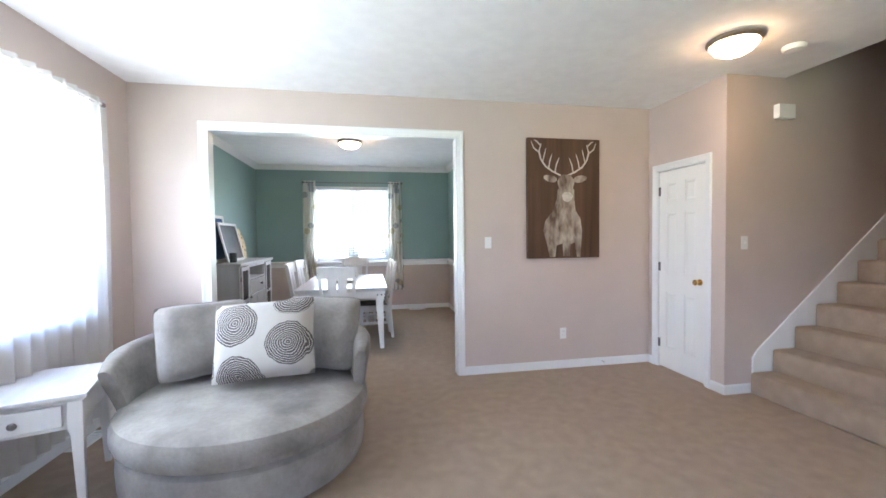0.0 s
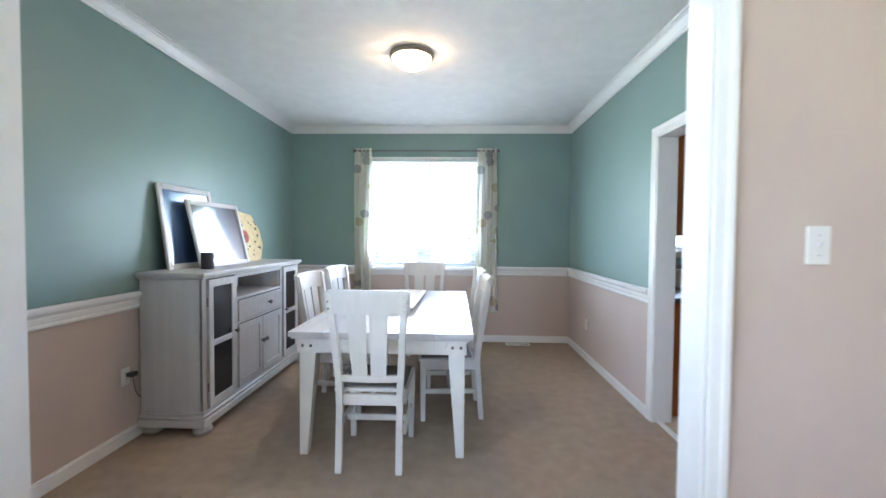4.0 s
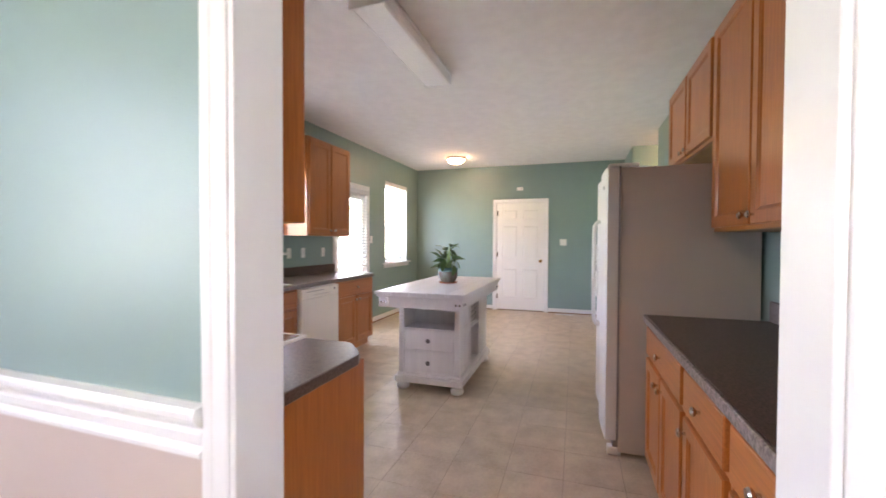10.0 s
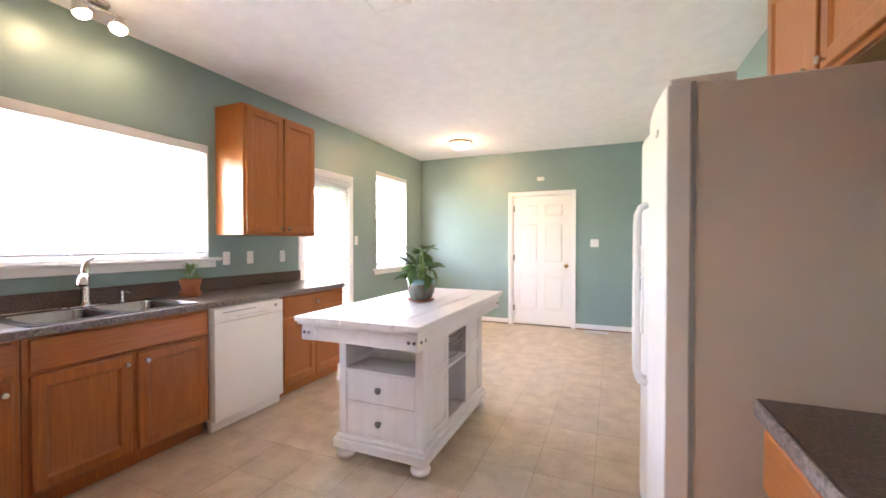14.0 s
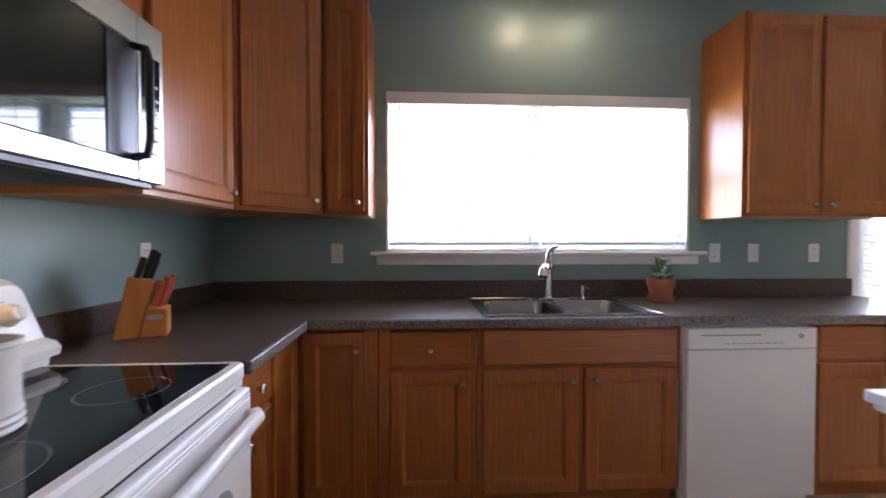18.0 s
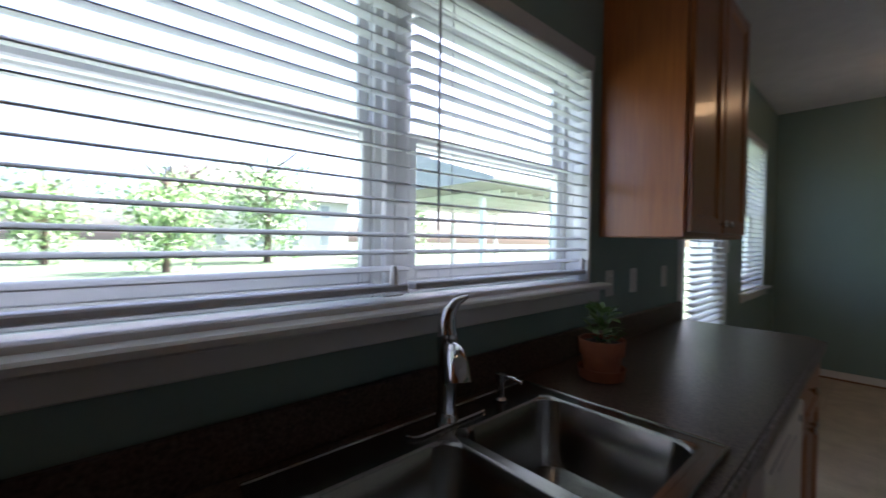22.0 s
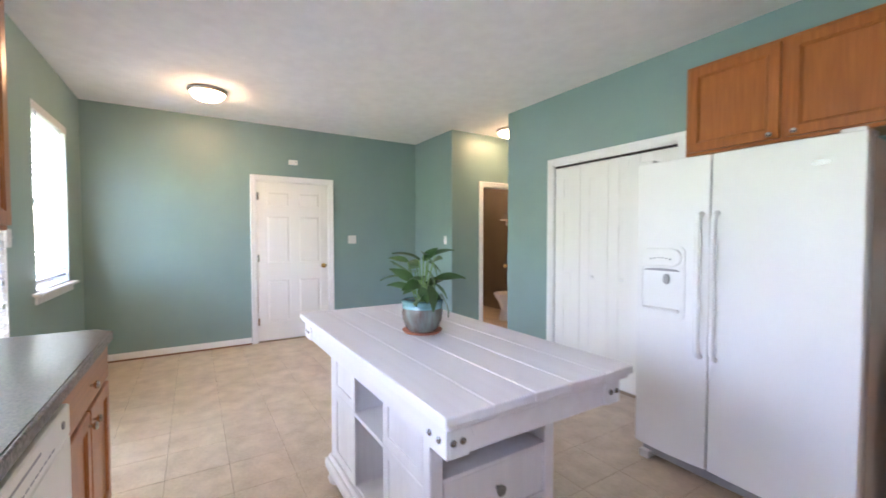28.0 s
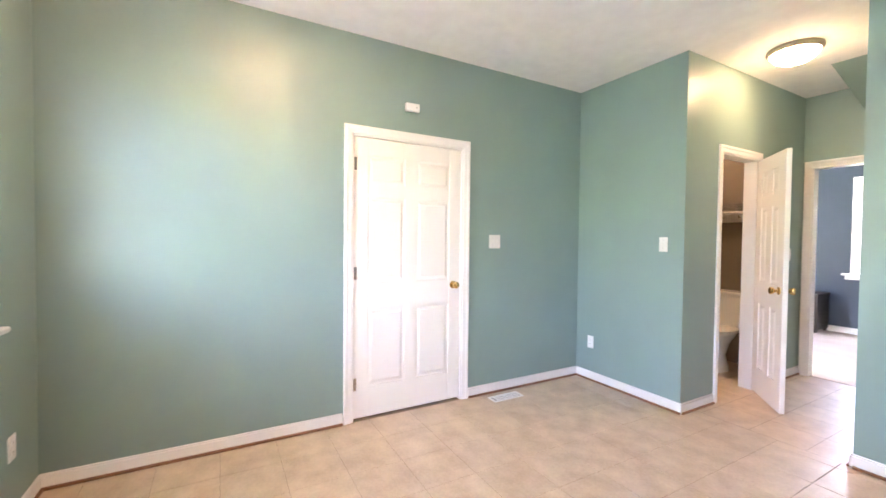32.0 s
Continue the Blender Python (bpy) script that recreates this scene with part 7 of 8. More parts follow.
def leaning_frame(y0, y1, z0, h, xb, xt, fw, m_art, label, category="picture frame", dep=0.022):
    """A frame that stands on the sideboard and leans on the wall behind."""
    w = y1 - y0
    ang = math.degrees(math.asin(min(0.6, (xb - xt) / h)))
    f = thing("picture_frame", xb, y0, z0, label, category, 90)
    turn = Matrix.Rotation(radians(-ang), 4, "X")
    bm = bmesh.new()
    for a, b_, c0, e in ((0, fw, 0, h), (w - fw, w, 0, h), (fw, w - fw, 0, fw), (fw, w - fw, h - fw, h)):
        add_box(bm, a, b_, 0, dep, c0, e, 0.005)
    bmesh.ops.transform(bm, matrix=turn, verts=bm.verts[:])
    part("frame", bm, M_WHITEW, f, "white moulded picture frame")
    bm = bmesh.new()
    add_box(bm, fw - 0.002, w - fw + 0.002, dep * 0.5, dep * 0.8, fw - 0.002, h - fw + 0.002)
    bmesh.ops.transform(bm, matrix=turn, verts=bm.verts[:])
    part("print", bm, m_art, f)
    bm = bmesh.new()
    add_box(bm, fw - 0.001, w - fw + 0.001, dep * 0.30, dep * 0.42, fw - 0.001, h - fw + 0.001)
    bmesh.ops.transform(bm, matrix=turn, verts=bm.verts[:])
    part("glazing", bm, M_GLASS, f, "clear glass").visible_shadow = False
    return f


leaning_frame(5.92, 6.53, SH, 0.625, -1.705, -1.79, 0.042, M_PHOTO, "white framed dark blue print, lightened by a painted wall reflection, leaning on the wall")
leaning_frame(6.12, 6.82, SH, 0.535, -1.60, -1.72, 0.036, M_PHOTO2, "white framed glossy dark photo print leaning on another frame")
bd = thing("decorative_board", -1.69, 7.06, SH, "cream octagonal board with red and black painted spots", "decor", 90)
turn = Matrix.Rotation(radians(-13), 4, "X") @ Matrix.Scale(1.17, 4)
bm = bmesh.new()
add_prism(bm, [(-0.21, 0.0), (0.13, 0.0), (0.22, 0.13), (0.22, 0.27), (0.13, 0.40), (-0.12, 0.43), (-0.22, 0.32), (-0.23, 0.10)], 0, 0.02, "y", 0.003)
bmesh.ops.transform(bm, matrix=turn, verts=bm.verts[:])
part("board", bm, M_MAPLE, bd)
random.seed(5)
M_RED = mat("red_paint", (0.45, 0.06, 0.02), 0.5, var=0.15, scale=30)
for k in range(26):
    bm = bmesh.new()
    x, z, r0 = random.uniform(-0.17, 0.17), random.uniform(0.05, 0.36), random.uniform(0.006, 0.014)
    if k == 0:
        x, z, r0 = -0.05, 0.21, 0.055
    add_cyl(bm, x, z, -0.002, 0.001, r0, seg=14, axis="y")
    bmesh.ops.transform(bm, matrix=turn, verts=bm.verts[:])
    part("painted_spot", bm, M_RED if k == 0 else M_DARKW, bd)
cd = thing("candle_jar", -1.53, 6.07, SH, "dark matte candle jar on the sideboard", "candle")
bm = bmesh.new()
add_lathe(bm, [(0.040, 0), (0.043, 0.004), (0.043, 0.118), (0.041, 0.122), (0.037, 0.12), (0.036, 0.09), (0.0001, 0.09)], 0, 0, 26)
part("jar", bm, mat("matte_charcoal", (0.02, 0.02, 0.025), 0.5, var=0.1, scale=20), cd, "", True)


def curtain(name, axis, face, a0, a1, z0, z1, folds, amp, m, label, group, spread=0.0, rows=14, solidify=0.0012):
    """A hanging curtain with waving folds; a0 to a1 along the wall; spread widens it towards the hem."""
    c = thing(name, *((face, (a0 + a1) / 2) if axis == "x" else ((a0 + a1) / 2, face)), z0, label, "curtain", 0, group)
    bm = bmesh.new()
    n = folds * 10
    w = a1 - a0
    grid = []
    for j in range(rows + 1):
        v = j / rows
        row = []
        for i in range(n + 1):
            u = i / n
            k = 1 + spread * (1 - v)
            a = (u - 0.5) * w * k + 0.006 * math.sin(7 * v + 3 * u)
            dep = amp * (0.75 + 0.35 * (1 - v)) * math.sin(2 * math.pi * folds * u + 0.5 * math.sin(3 * v)) + 0.3 * amp * math.sin(5.3 * u * folds + 4 * v)
            row.append(bm.verts.new((dep, a, v * (z1 - z0)) if axis == "x" else (a, dep, v * (z1 - z0))))
        grid.append(row)
    for r0, r1 in zip(grid, grid[1:]):
        for i in range(n):
            bm.faces.new((r0[i], r0[i + 1], r1[i + 1], r1[i]))
    part("panel", bm, m, c, "", True)
    return c


curtain("curtain", "y", 8.235, -0.99, -0.77, 0.40, 2.455, 4, 0.030, M_CURTAIN, "cream curtain with soft grey and tan dots, drawn to one side", "dining room curtains", 0.12)
curtain("curtain", "y", 8.235, 0.56, 0.80, 0.39, 2.455, 4, 0.030, M_CURTAIN, "cream curtain with soft grey and tan dots, drawn to one side", "dining room curtains", 0.3)
r = thing("curtain_rod", -0.085, 8.235, 2.423, "grey metal curtain rod with ball ends", "curtain rod")
bm = bmesh.new()
add_cyl(bm, 0, 0, -0.885, 0.885, 0.009, seg=14, axis="x")
part("rod", bm, M_PEWTER, r)
for sx in (-1, 1):
    bm = bmesh.new()
    bmesh.ops.create_uvsphere(bm, u_segments=14, v_segments=10, radius=0.022, matrix=Matrix.Translation((sx * 0.905, 0, 0)))
    part("finial", bm, M_PEWTER, r, "", True)
    bm = bmesh.new()
    add_box(bm, sx * 0.84 - 0.006, sx * 0.84 + 0.006, -0.006, 0.075, -0.018, -0.006, 0.002)
    part("bracket", bm, M_PEWTER, r)


def floor_vent(x, y, rz, w=0.30, d=0.11, m=None):
    v = thing("floor_vent", x, y, 0.002, "white metal floor register", "vent", rz)
    bm = bmesh.new()
    for a, b_, c0, e in ((-w / 2, w / 2, -d / 2, -d / 2 + 0.016), (-w / 2, w / 2, d / 2 - 0.016, d / 2), (-w / 2, -w / 2 + 0.02, -d / 2 + 0.016, d / 2 - 0.016), (w / 2 - 0.02, w / 2, -d / 2 + 0.016, d / 2 - 0.016)):
        add_box(bm, a, b_, c0, e, 0, 0.006, 0.002)
    part("frame", bm, M_TRIM, v)
    bm = bmesh.new()
    add_box(bm, -w / 2 + 0.018, w / 2 - 0.018, -d / 2 + 0.014, d / 2 - 0.014, 0, 0.001)
    part("backing", bm, M_PLASGREY, v)
    for k in range(14):
        bm = bmesh.new()
        x0 = -w / 2 + 0.03 + k * (w - 0.06) / 14
        add_box(bm, x0, x0 + 0.006, -d / 2 + 0.016, d / 2 - 0.016, 0.001, 0.005)
        part("slat", bm, m or M_TRIM, v)
    return v


floor_vent(1.085, 8.19, 0)
# Slats grey on this one: the shade inside it is put in their colour.
floor_vent(7.78, 8.34, 0, m=M_PLASGREY)
floor_vent(8.58, 5.63, 90)
floor_vent(-1.74, 3.66, 90)

pl = thing("power_plug", X_W + 0.008, 5.675, 0.44, "black power plug with a thin cord in the wall outlet", "plug", 90)
bm = bmesh.new()
add_box(bm, -0.02, 0.03, -0.045, 0, -0.014, 0.014, 0.004)
part("plug_body", bm, M_BLACK, pl)
bm = bmesh.new()
add_tube(bm, [(0.0, -0.035, -0.012), (0.005, -0.035, -0.06), (0.03, -0.025, -0.12), (0.07, -0.012, -0.17), (0.11, -0.006, -0.19)], 0.003, 6)
part("cord", bm, M_BLACK, pl, "", True)

# ---- living room ----
AC = (-0.55, 3.22)
c = thing("swivel_armchair", AC[0], AC[1], 0, "round grey velvet swivel armchair with loose cushions", "armchair", 4)


def ring_solid(rings, bm, close=False):
    n = len(rings[0])
    pairs = list(zip(rings, rings[1:])) + ([(rings[-1], rings[0])] if close else [])
    for a, b in pairs:
        for k in range(n):
            bm.faces.new((a[k], a[(k + 1) % n], b[(k + 1) % n], b[k]))


R = 0.685
bm = bmesh.new()
add_lathe(bm, [(0.30, 0.0), (0.30, 0.02)], 0, 0, 24)
part("swivel_base", bm, M_BLACK, c, "dark swivel base")
bm = bmesh.new()
add_lathe(bm, [(R - 0.06, 0.02), (R - 0.015, 0.035), (R, 0.07), (R + 0.006, 0.16), (R, 0.25), (R - 0.03, 0.275), (0.0001, 0.28)], 0, 0, 72)
part("base", bm, M_VELVET, c, "", True)
bm = bmesh.new()
add_lathe(bm, [(0.0001, 0.272), (R - 0.05, 0.275), (R + 0.012, 0.292), (R + 0.030, 0.33), (R + 0.030, 0.385), (R + 0.010, 0.425), (R - 0.05, 0.452), (R - 0.30, 0.472), (0.0001, 0.478)], 0, 0, 72)
for v in bm.verts:
    if v.co.y > 0.40:
        v.co.y = 0.40 + (v.co.y - 0.40) * 0.3
part("seat_cushion", bm, M_VELVET, c, "", True)
bm = bmesh.new()
n = 56
rings = []
for k in range(n + 1):
    u = k / n
    ang = radians(-6 + 192 * u)
    side = abs(2 * u - 1)
    top = 0.735 + 0.05 * (1 - side ** 2) - 0.05 * side ** 8
    ease = min(1, min(u, 1 - u) / 0.06)
    ro, ri = R + 0.035, R - 0.085 - 0.02 * side ** 4
    h0 = 0.28
    sec = []
    for a in range(20):
        th = 2 * math.pi * a / 20
        cr, cz = math.cos(th), math.sin(th)
        v = 0.5 + 0.5 * (abs(cz) ** 0.5) * (1 if cz > 0 else -1)
        z = h0 + (top - h0) * v * (0.94 + 0.06 * ease)
        thick = (0.62 + 0.38 * v) * (0.55 + 0.45 * ease)
        rad = (ro + ri) / 2 + (ro - ri) / 2 * thick * (abs(cr) ** 0.6) * (1 if cr > 0 else -1)
        rad += (0.10 if u > 0.5 else 0.04 + 0.06 * u * 2) * v ** 1.4 * (0.55 + 0.45 * side)
        turn_ = ang + (0.10 * v * (1 if u > 0.5 else -1) * side ** 6)
        sec.append(bm.verts.new((rad * math.cos(turn_), rad * math.sin(turn_), z)))
    rings.append(sec)
ring_solid(rings, bm)
bm.faces.new(rings[0][::-1])
bm.faces.new(rings[-1])
part("arm_shell", bm, M_VELVET, c, "", True)


def cushion(name, x, y, z, w, h, th, rx, rz, m, label, tilt=0, side_in=0.05, corner_in=0.085):
    """A stuffed square cushion; its middle at x, y, z, leaning back by rx."""
    p = thing(name, x, y, z, label, "cushion", 0)
    p.matrix_basis = pose(x, y, z, rx, tilt, rz)
    bm = bmesh.new()
    n = 16
    fr, bk = {}, {}
    for i in range(n + 1):
        for j in range(n + 1):
            u, v = 2 * i / n - 1, 2 * j / n - 1
            pin = 1 - side_in * (u * u * (1 - v * v) + v * v * (1 - u * u)) - corner_in * (u * v) ** 4
            bulge = th / 2 * ((1 - u ** 4) * (1 - v ** 4)) ** 0.5 + 0.004 * math.sin(5 * u + 3 * v)
            xx, zz = u * w / 2 * pin, v * h / 2 * pin
            fr[i, j] = bm.verts.new((xx, -bulge, zz))
            bk[i, j] = fr[i, j] if i in (0, n) or j in (0, n) else bm.verts.new((xx, bulge, zz))
    for i in range(n):
        for j in range(n):
            bm.faces.new((fr[i, j], fr[i + 1, j], fr[i + 1, j + 1], fr[i, j + 1]))
            q = [bk[i, j], bk[i, j + 1], bk[i + 1, j + 1], bk[i + 1, j]]
            if len(set(q)) == 4:
                bm.faces.new(q)
    part("cover", bm, m, p, "", True)
    bm = bmesh.new()
    pts = [(-1 + 2 * i / 12, -1) for i in range(13)] + [(1, -1 + 2 * i / 12) for i in range(1, 13)] + [(1 - 2 * i / 12, 1) for i in range(1, 13)] + [(-1, 1 - 2 * i / 12) for i in range(1, 13)]
    path = []
    for u, v in pts:
        pin = 1 - side_in * (u * u * (1 - v * v) + v * v * (1 - u * u)) - corner_in * (u * v) ** 4
        path.append((u * w / 2 * pin, 0, v * h / 2 * pin))
    path.append(path[0])
    add_tube(bm, path, 0.004, 6)
    part("piping", bm, m, p, "", True)
    return p


cushion("back_cushion", -0.90, 3.44, 0.725, 0.58, 0.50, 0.28, -16, 34, M_VELVET, "grey velvet back cushion on the armchair")
cushion("back_cushion", -0.16, 3.46, 0.725, 0.60, 0.52, 0.28, -16, -24, M_VELVET, "grey velvet back cushion on the armchair")
cushion("throw_pillow", -0.465, 3.20, 0.755, 0.63, 0.505, 0.22, -22, -2, M_PILLOW, "white throw pillow printed with grey spiral discs", -4, 0.07, 0.05)

# end table
t = thing("end_table", -1.58, 3.02, 0, "white painted end table with one drawer and tapered legs", "table", 19)
w, d_ = 0.54, 0.62
bm = bmesh.new()
add_box(bm, -w / 2, w / 2, -d_ / 2, d_ / 2, 0.595, 0.62, 0.005, 2)
add_box(bm, -w / 2 + 0.012, w / 2 - 0.012, -d_ / 2 + 0.012, d_ / 2 - 0.012, 0.583, 0.5955, 0.003)
part("tabletop", bm, M_WHITEW_Y, t)
bm = bmesh.new()
ax, ay = w / 2 - 0.03, d_ / 2 - 0.03
for a, b_, c0, e in ((-ax, -ax + 0.02, -ay, ay), (ax - 0.02, ax, -ay, ay), (-ax + 0.02, ax - 0.02, ay - 0.02, ay), (-ax + 0.02, ax - 0.02, -ay, -ay + 0.02)):
    add_box(bm, a, b_, c0, e, 0.44, 0.583, 0.002)
part("apron", bm, M_WHITEW, t)
bm = bmesh.new()
add_box(bm, -ax + 0.07, ax - 0.07, -ay - 0.016, -ay - 0.001, 0.46, 0.57, 0.004)
df = part("drawer_front", bm, M_WHITEW, t)
bm = bmesh.new()
add_lathe(bm, [(0.007, 0), (0.007, 0.014), (0.016, 0.020), (0.019, 0.028), (0.012, 0.036), (0.0001, 0.037)], 0, 0, 14, Matrix.Translation((0, -ay - 0.016, 0.515)) @ Matrix.Rotation(radians(90), 4, "X"))
part("knob", bm, M_PEWTER, df, "dark pewter knob", True)
for sx in (-1, 1):
    for sy in (-1, 1):
        bm = bmesh.new()
        vs = []
        for z, wd in ((0.0, 0.030), (0.42, 0.052), (0.43, 0.060), (0.583, 0.060)):
            xo, yo = sx * (ax + 0.008), sy * (ay + 0.008)
            vs.append([bm.verts.new(p) for p in ((xo, yo, z), (xo - sx * wd, yo, z), (xo - sx * wd, yo - sy * wd, z), (xo, yo - sy * wd, z))])
        for a, b_ in zip(vs, vs[1:]):
            for k in range(4):
                bm.faces.new((a[k], a[(k + 1) % 4], b_[(k + 1) % 4], b_[k]))
        bm.faces.new(vs[0])
        bm.faces.new(vs[-1][::-1])
        bmesh.ops.bevel(bm, geom=bm.edges[:], offset=0.002, segments=1, affect="EDGES")
        part("leg", bm, M_WHITEW, t)

# sheer curtains and rod
curtain("sheer_curtain", "x", X_W + 0.075, 2.92, 3.97, 0.12, 2.44, 9, 0.022, M_SHEER, "white sheer curtain over the living room window", "living room sheers", 0.0)
curtain("sheer_curtain", "x", X_W + 0.075, 1.15, 2.88, 0.12, 2.44, 14, 0.022, M_SHEER, "white sheer curtain over the living room window", "living room sheers", 0.0)
r = thing("curtain_rod", X_W + 0.075, 2.5, 2.40, "white metal curtain rod with round ends", "curtain rod")
bm = bmesh.new()
add_cyl(bm, 0, 0, -1.43, 1.43, 0.010, seg=14, axis="y")
part("rod", bm, M_TRIM, r)
for sy in (-1, 1):
    bm = bmesh.new()
    add_cyl(bm, 0, 0, sy * 1.43 - 0.02, sy * 1.43 + 0.02, 0.018, seg=14, axis="y")
    part("finial", bm, M_NICKEL, r)
    bm = bmesh.new()
    add_box(bm, -0.075, 0.004, sy * 1.36 - 0.006, sy * 1.36 + 0.006, -0.016, -0.006, 0.002)
    part("bracket", bm, M_TRIM, r)

# wall canvas with plain pale shapes
p = thing("wall_canvas", 2.176, Y_L, 1.159, "dark brown plank-patterned canvas with pale brushed shapes", "painting")
w, h = 0.80, 1.225
bm = bmesh.new()
add_box(bm, -w / 2, w / 2, -0.04, -0.001, 0, h, 0.004)
part("canvas", bm, M_CANVAS, p)


def smear(pts, m, y=-0.0405):
    bm = bmesh.new()
    add_prism(bm, pts, y - 0.0015, y, "y")
    part("painted_shape", bm, m, p)


def oval(cx, cz, rx, rz_, n=26, wob=0.06, rot=0.0):
    out = []
    for k in range(n):
        a = 2 * math.pi * k / n
        rr = 1 + wob * math.sin(3 * a + cx * 9) + wob * 0.6 * math.sin(7 * a)
        x, z = rx * rr * math.cos(a), rz_ * rr * math.sin(a)
        out.append((cx + x * math.cos(rot) - z * math.sin(rot), cz + x * math.sin(rot) + z * math.cos(rot)))
    return out


smear([(-0.07, 0.71), (-0.085, 0.60), (-0.12, 0.49), (-0.21, 0.38), (-0.23, 0.28), (-0.19, 0.145), (-0.16, 0.01), (-0.10, 0.01), (-0.085, 0.13), (-0.02, 0.15), (-0.01, 0.02), (0.06, 0.02), (0.07, 0.14), (0.12, 0.16), (0.14, 0.01), (0.18, 0.01), (0.20, 0.28), (0.18, 0.41), (0.127, 0.485), (0.113, 0.60), (0.113, 0.71)], M_PALEP)
smear(oval(0.018, 0.76, 0.09, 0.105), M_PALEP, -0.0443)
smear(oval(0.032, 0.63, 0.06, 0.05), M_PALEB, -0.0462)
for sx in (-1, 1):
    smear(oval(0.012 + sx * 0.165, 0.815, 0.075, 0.036, 20, 0.03, sx * 0.2), M_PALEP, -0.0424)
    for pts, rr in (([(0.04, 0.85), (0.12, 0.885), (0.20, 0.935), (0.255, 1.01), (0.275, 1.09), (0.25, 1.17)], 0.009), ([(0.10, 0.88), (0.085, 0.96), (0.055, 1.03)], 0.007), ([(0.17, 0.92), (0.155, 1.0), (0.13, 1.07)], 0.007),
                    ([(0.235, 0.98), (0.215, 1.06), (0.20, 1.12)], 0.006), ([(0.275, 1.08), (0.33, 1.12), (0.36, 1.19)], 0.007), ([(0.26, 1.15), (0.30, 1.19), (0.33, 1.205)], 0.006)):
        bm = bmesh.new()
        add_tube(bm, [(sx * a, -0.041, z) for a, z in pts], [rr] * (len(pts) - 1) + [rr * 0.4], 8)
        for v in bm.verts:
            v.co.y = -0.0405 + (v.co.y + 0.041) * 0.12
        part("painted_stroke", bm, M_PALEB, p, "", True)

# stairs
st = thing("staircase", 3.43, 2.36, 0, "carpeted staircase with tan treads", "stairs", kind="structure")
RISE, RUN, SWD = 0.19, 0.2275, Y_ST - 2.36 - 0.022
for k in range(13):
    bm = bmesh.new()
    add_box(bm, k * RUN - 0.012, k * RUN + RUN + 0.03, 0, SWD, max(0.0, k * RISE - 0.03), (k + 1) * RISE, 0.028, 4)
    part("step", bm, M_CARPET, st, "", True)
bm = bmesh.new()
n_ = 13
add_prism(bm, [(0.03, 0.0), (0.03, 0.31), (0.08, 0.375)] + [(n_ * RUN - 0.03, 0.315 + n_ * RISE * 1.0), (n_ * RUN, n_ * RISE - 0.15), (0.25, 0.0)], SWD + 0.002, SWD + 0.019, "y", 0.003)
part("skirt_board", bm, M_TRIM, st, "white stair skirt board")
bm = bmesh.new()
add_prism(bm, [(0.04, 0.0), (n_ * RUN, 0.0), (n_ * RUN, n_ * RISE - 0.22), (0.30, 0.02)], 0.01, SWD - 0.01, "y")
part("stringer_box", bm, M_TRIM, st)

# small fixtures
p = thing("door_chime", 3.745, Y_ST, 2.44, "white plastic door chime box on the stair wall", "door chime")
bm = bmesh.new()
add_box(bm, -0.085, 0.085, -0.055, 0, -0.06, 0.06, 0.006, 2)
part("cover", bm, M_PLASTIC, p)
p = thing("smoke_detector", 3.235, 2.94, CEIL, "round white smoke detector on the ceiling", "smoke detector")
bm = bmesh.new()
add_lathe(bm, [(0.072, 0), (0.072, -0.012), (0.066, -0.034), (0.035, -0.044), (0.0001, -0.044)], 0, 0, 30)
part("cover", bm, M_PLASTIC, p, "", True)
p = thing("door_sensor", X_E, 6.45, 2.295, "small white alarm box above the door", "alarm box", -90)
bm = bmesh.new()
add_box(bm, -0.055, 0.055, -0.03, 0, -0.03, 0.03, 0.004)
part("cover", bm, M_PLASTIC, p)
bm = bmesh.new()
add_cyl(bm, 0.03, 0.0, -0.032, -0.029, 0.005, seg=10, axis="y")
part("indicator", bm, M_PLASGREY, p)
p = thing("door_stop", 2.62, Y_L - 0.013, 0.05, "spring door stop on the baseboard", "door stop")
bm = bmesh.new()
add_cyl(bm, 0, 0, -0.065, 0, 0.005, seg=10, axis="y")
part("spring", bm, M_NICKEL, p)
bm = bmesh.new()
add_cyl(bm, 0, 0, -0.078, -0.063, 0.008, seg=10, axis="y")
part("tip", bm, M_PLASTIC, p)

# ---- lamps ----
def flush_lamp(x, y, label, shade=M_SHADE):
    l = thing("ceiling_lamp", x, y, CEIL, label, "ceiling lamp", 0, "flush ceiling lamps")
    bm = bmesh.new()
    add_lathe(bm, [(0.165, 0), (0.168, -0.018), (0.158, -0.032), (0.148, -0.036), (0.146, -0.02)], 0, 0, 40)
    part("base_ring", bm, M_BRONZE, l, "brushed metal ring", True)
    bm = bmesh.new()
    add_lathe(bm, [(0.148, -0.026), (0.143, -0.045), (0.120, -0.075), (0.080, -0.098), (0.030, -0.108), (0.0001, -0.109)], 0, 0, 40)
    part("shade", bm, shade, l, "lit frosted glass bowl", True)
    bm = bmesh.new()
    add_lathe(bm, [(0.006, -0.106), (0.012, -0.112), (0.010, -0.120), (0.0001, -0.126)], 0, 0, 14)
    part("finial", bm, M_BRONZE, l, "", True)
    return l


flush_lamp(2.715, 2.93, "lit flush ceiling lamp with a frosted bowl near the stairs")
flush_lamp(-0.05, 6.28, "lit flush ceiling lamp above the dining table")
flush_lamp(7.74, 7.42, "lit flush ceiling lamp in the breakfast corner")
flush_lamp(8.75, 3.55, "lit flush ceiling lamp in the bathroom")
flush_lamp(7.30, 4.015, "lit flush ceiling lamp in the hall", mat("dimmer_frosted_shade", (0.9, 0.85, 0.75), 0.4, emit=((1.0, 0.62, 0.30), 1.1), var=0.02))
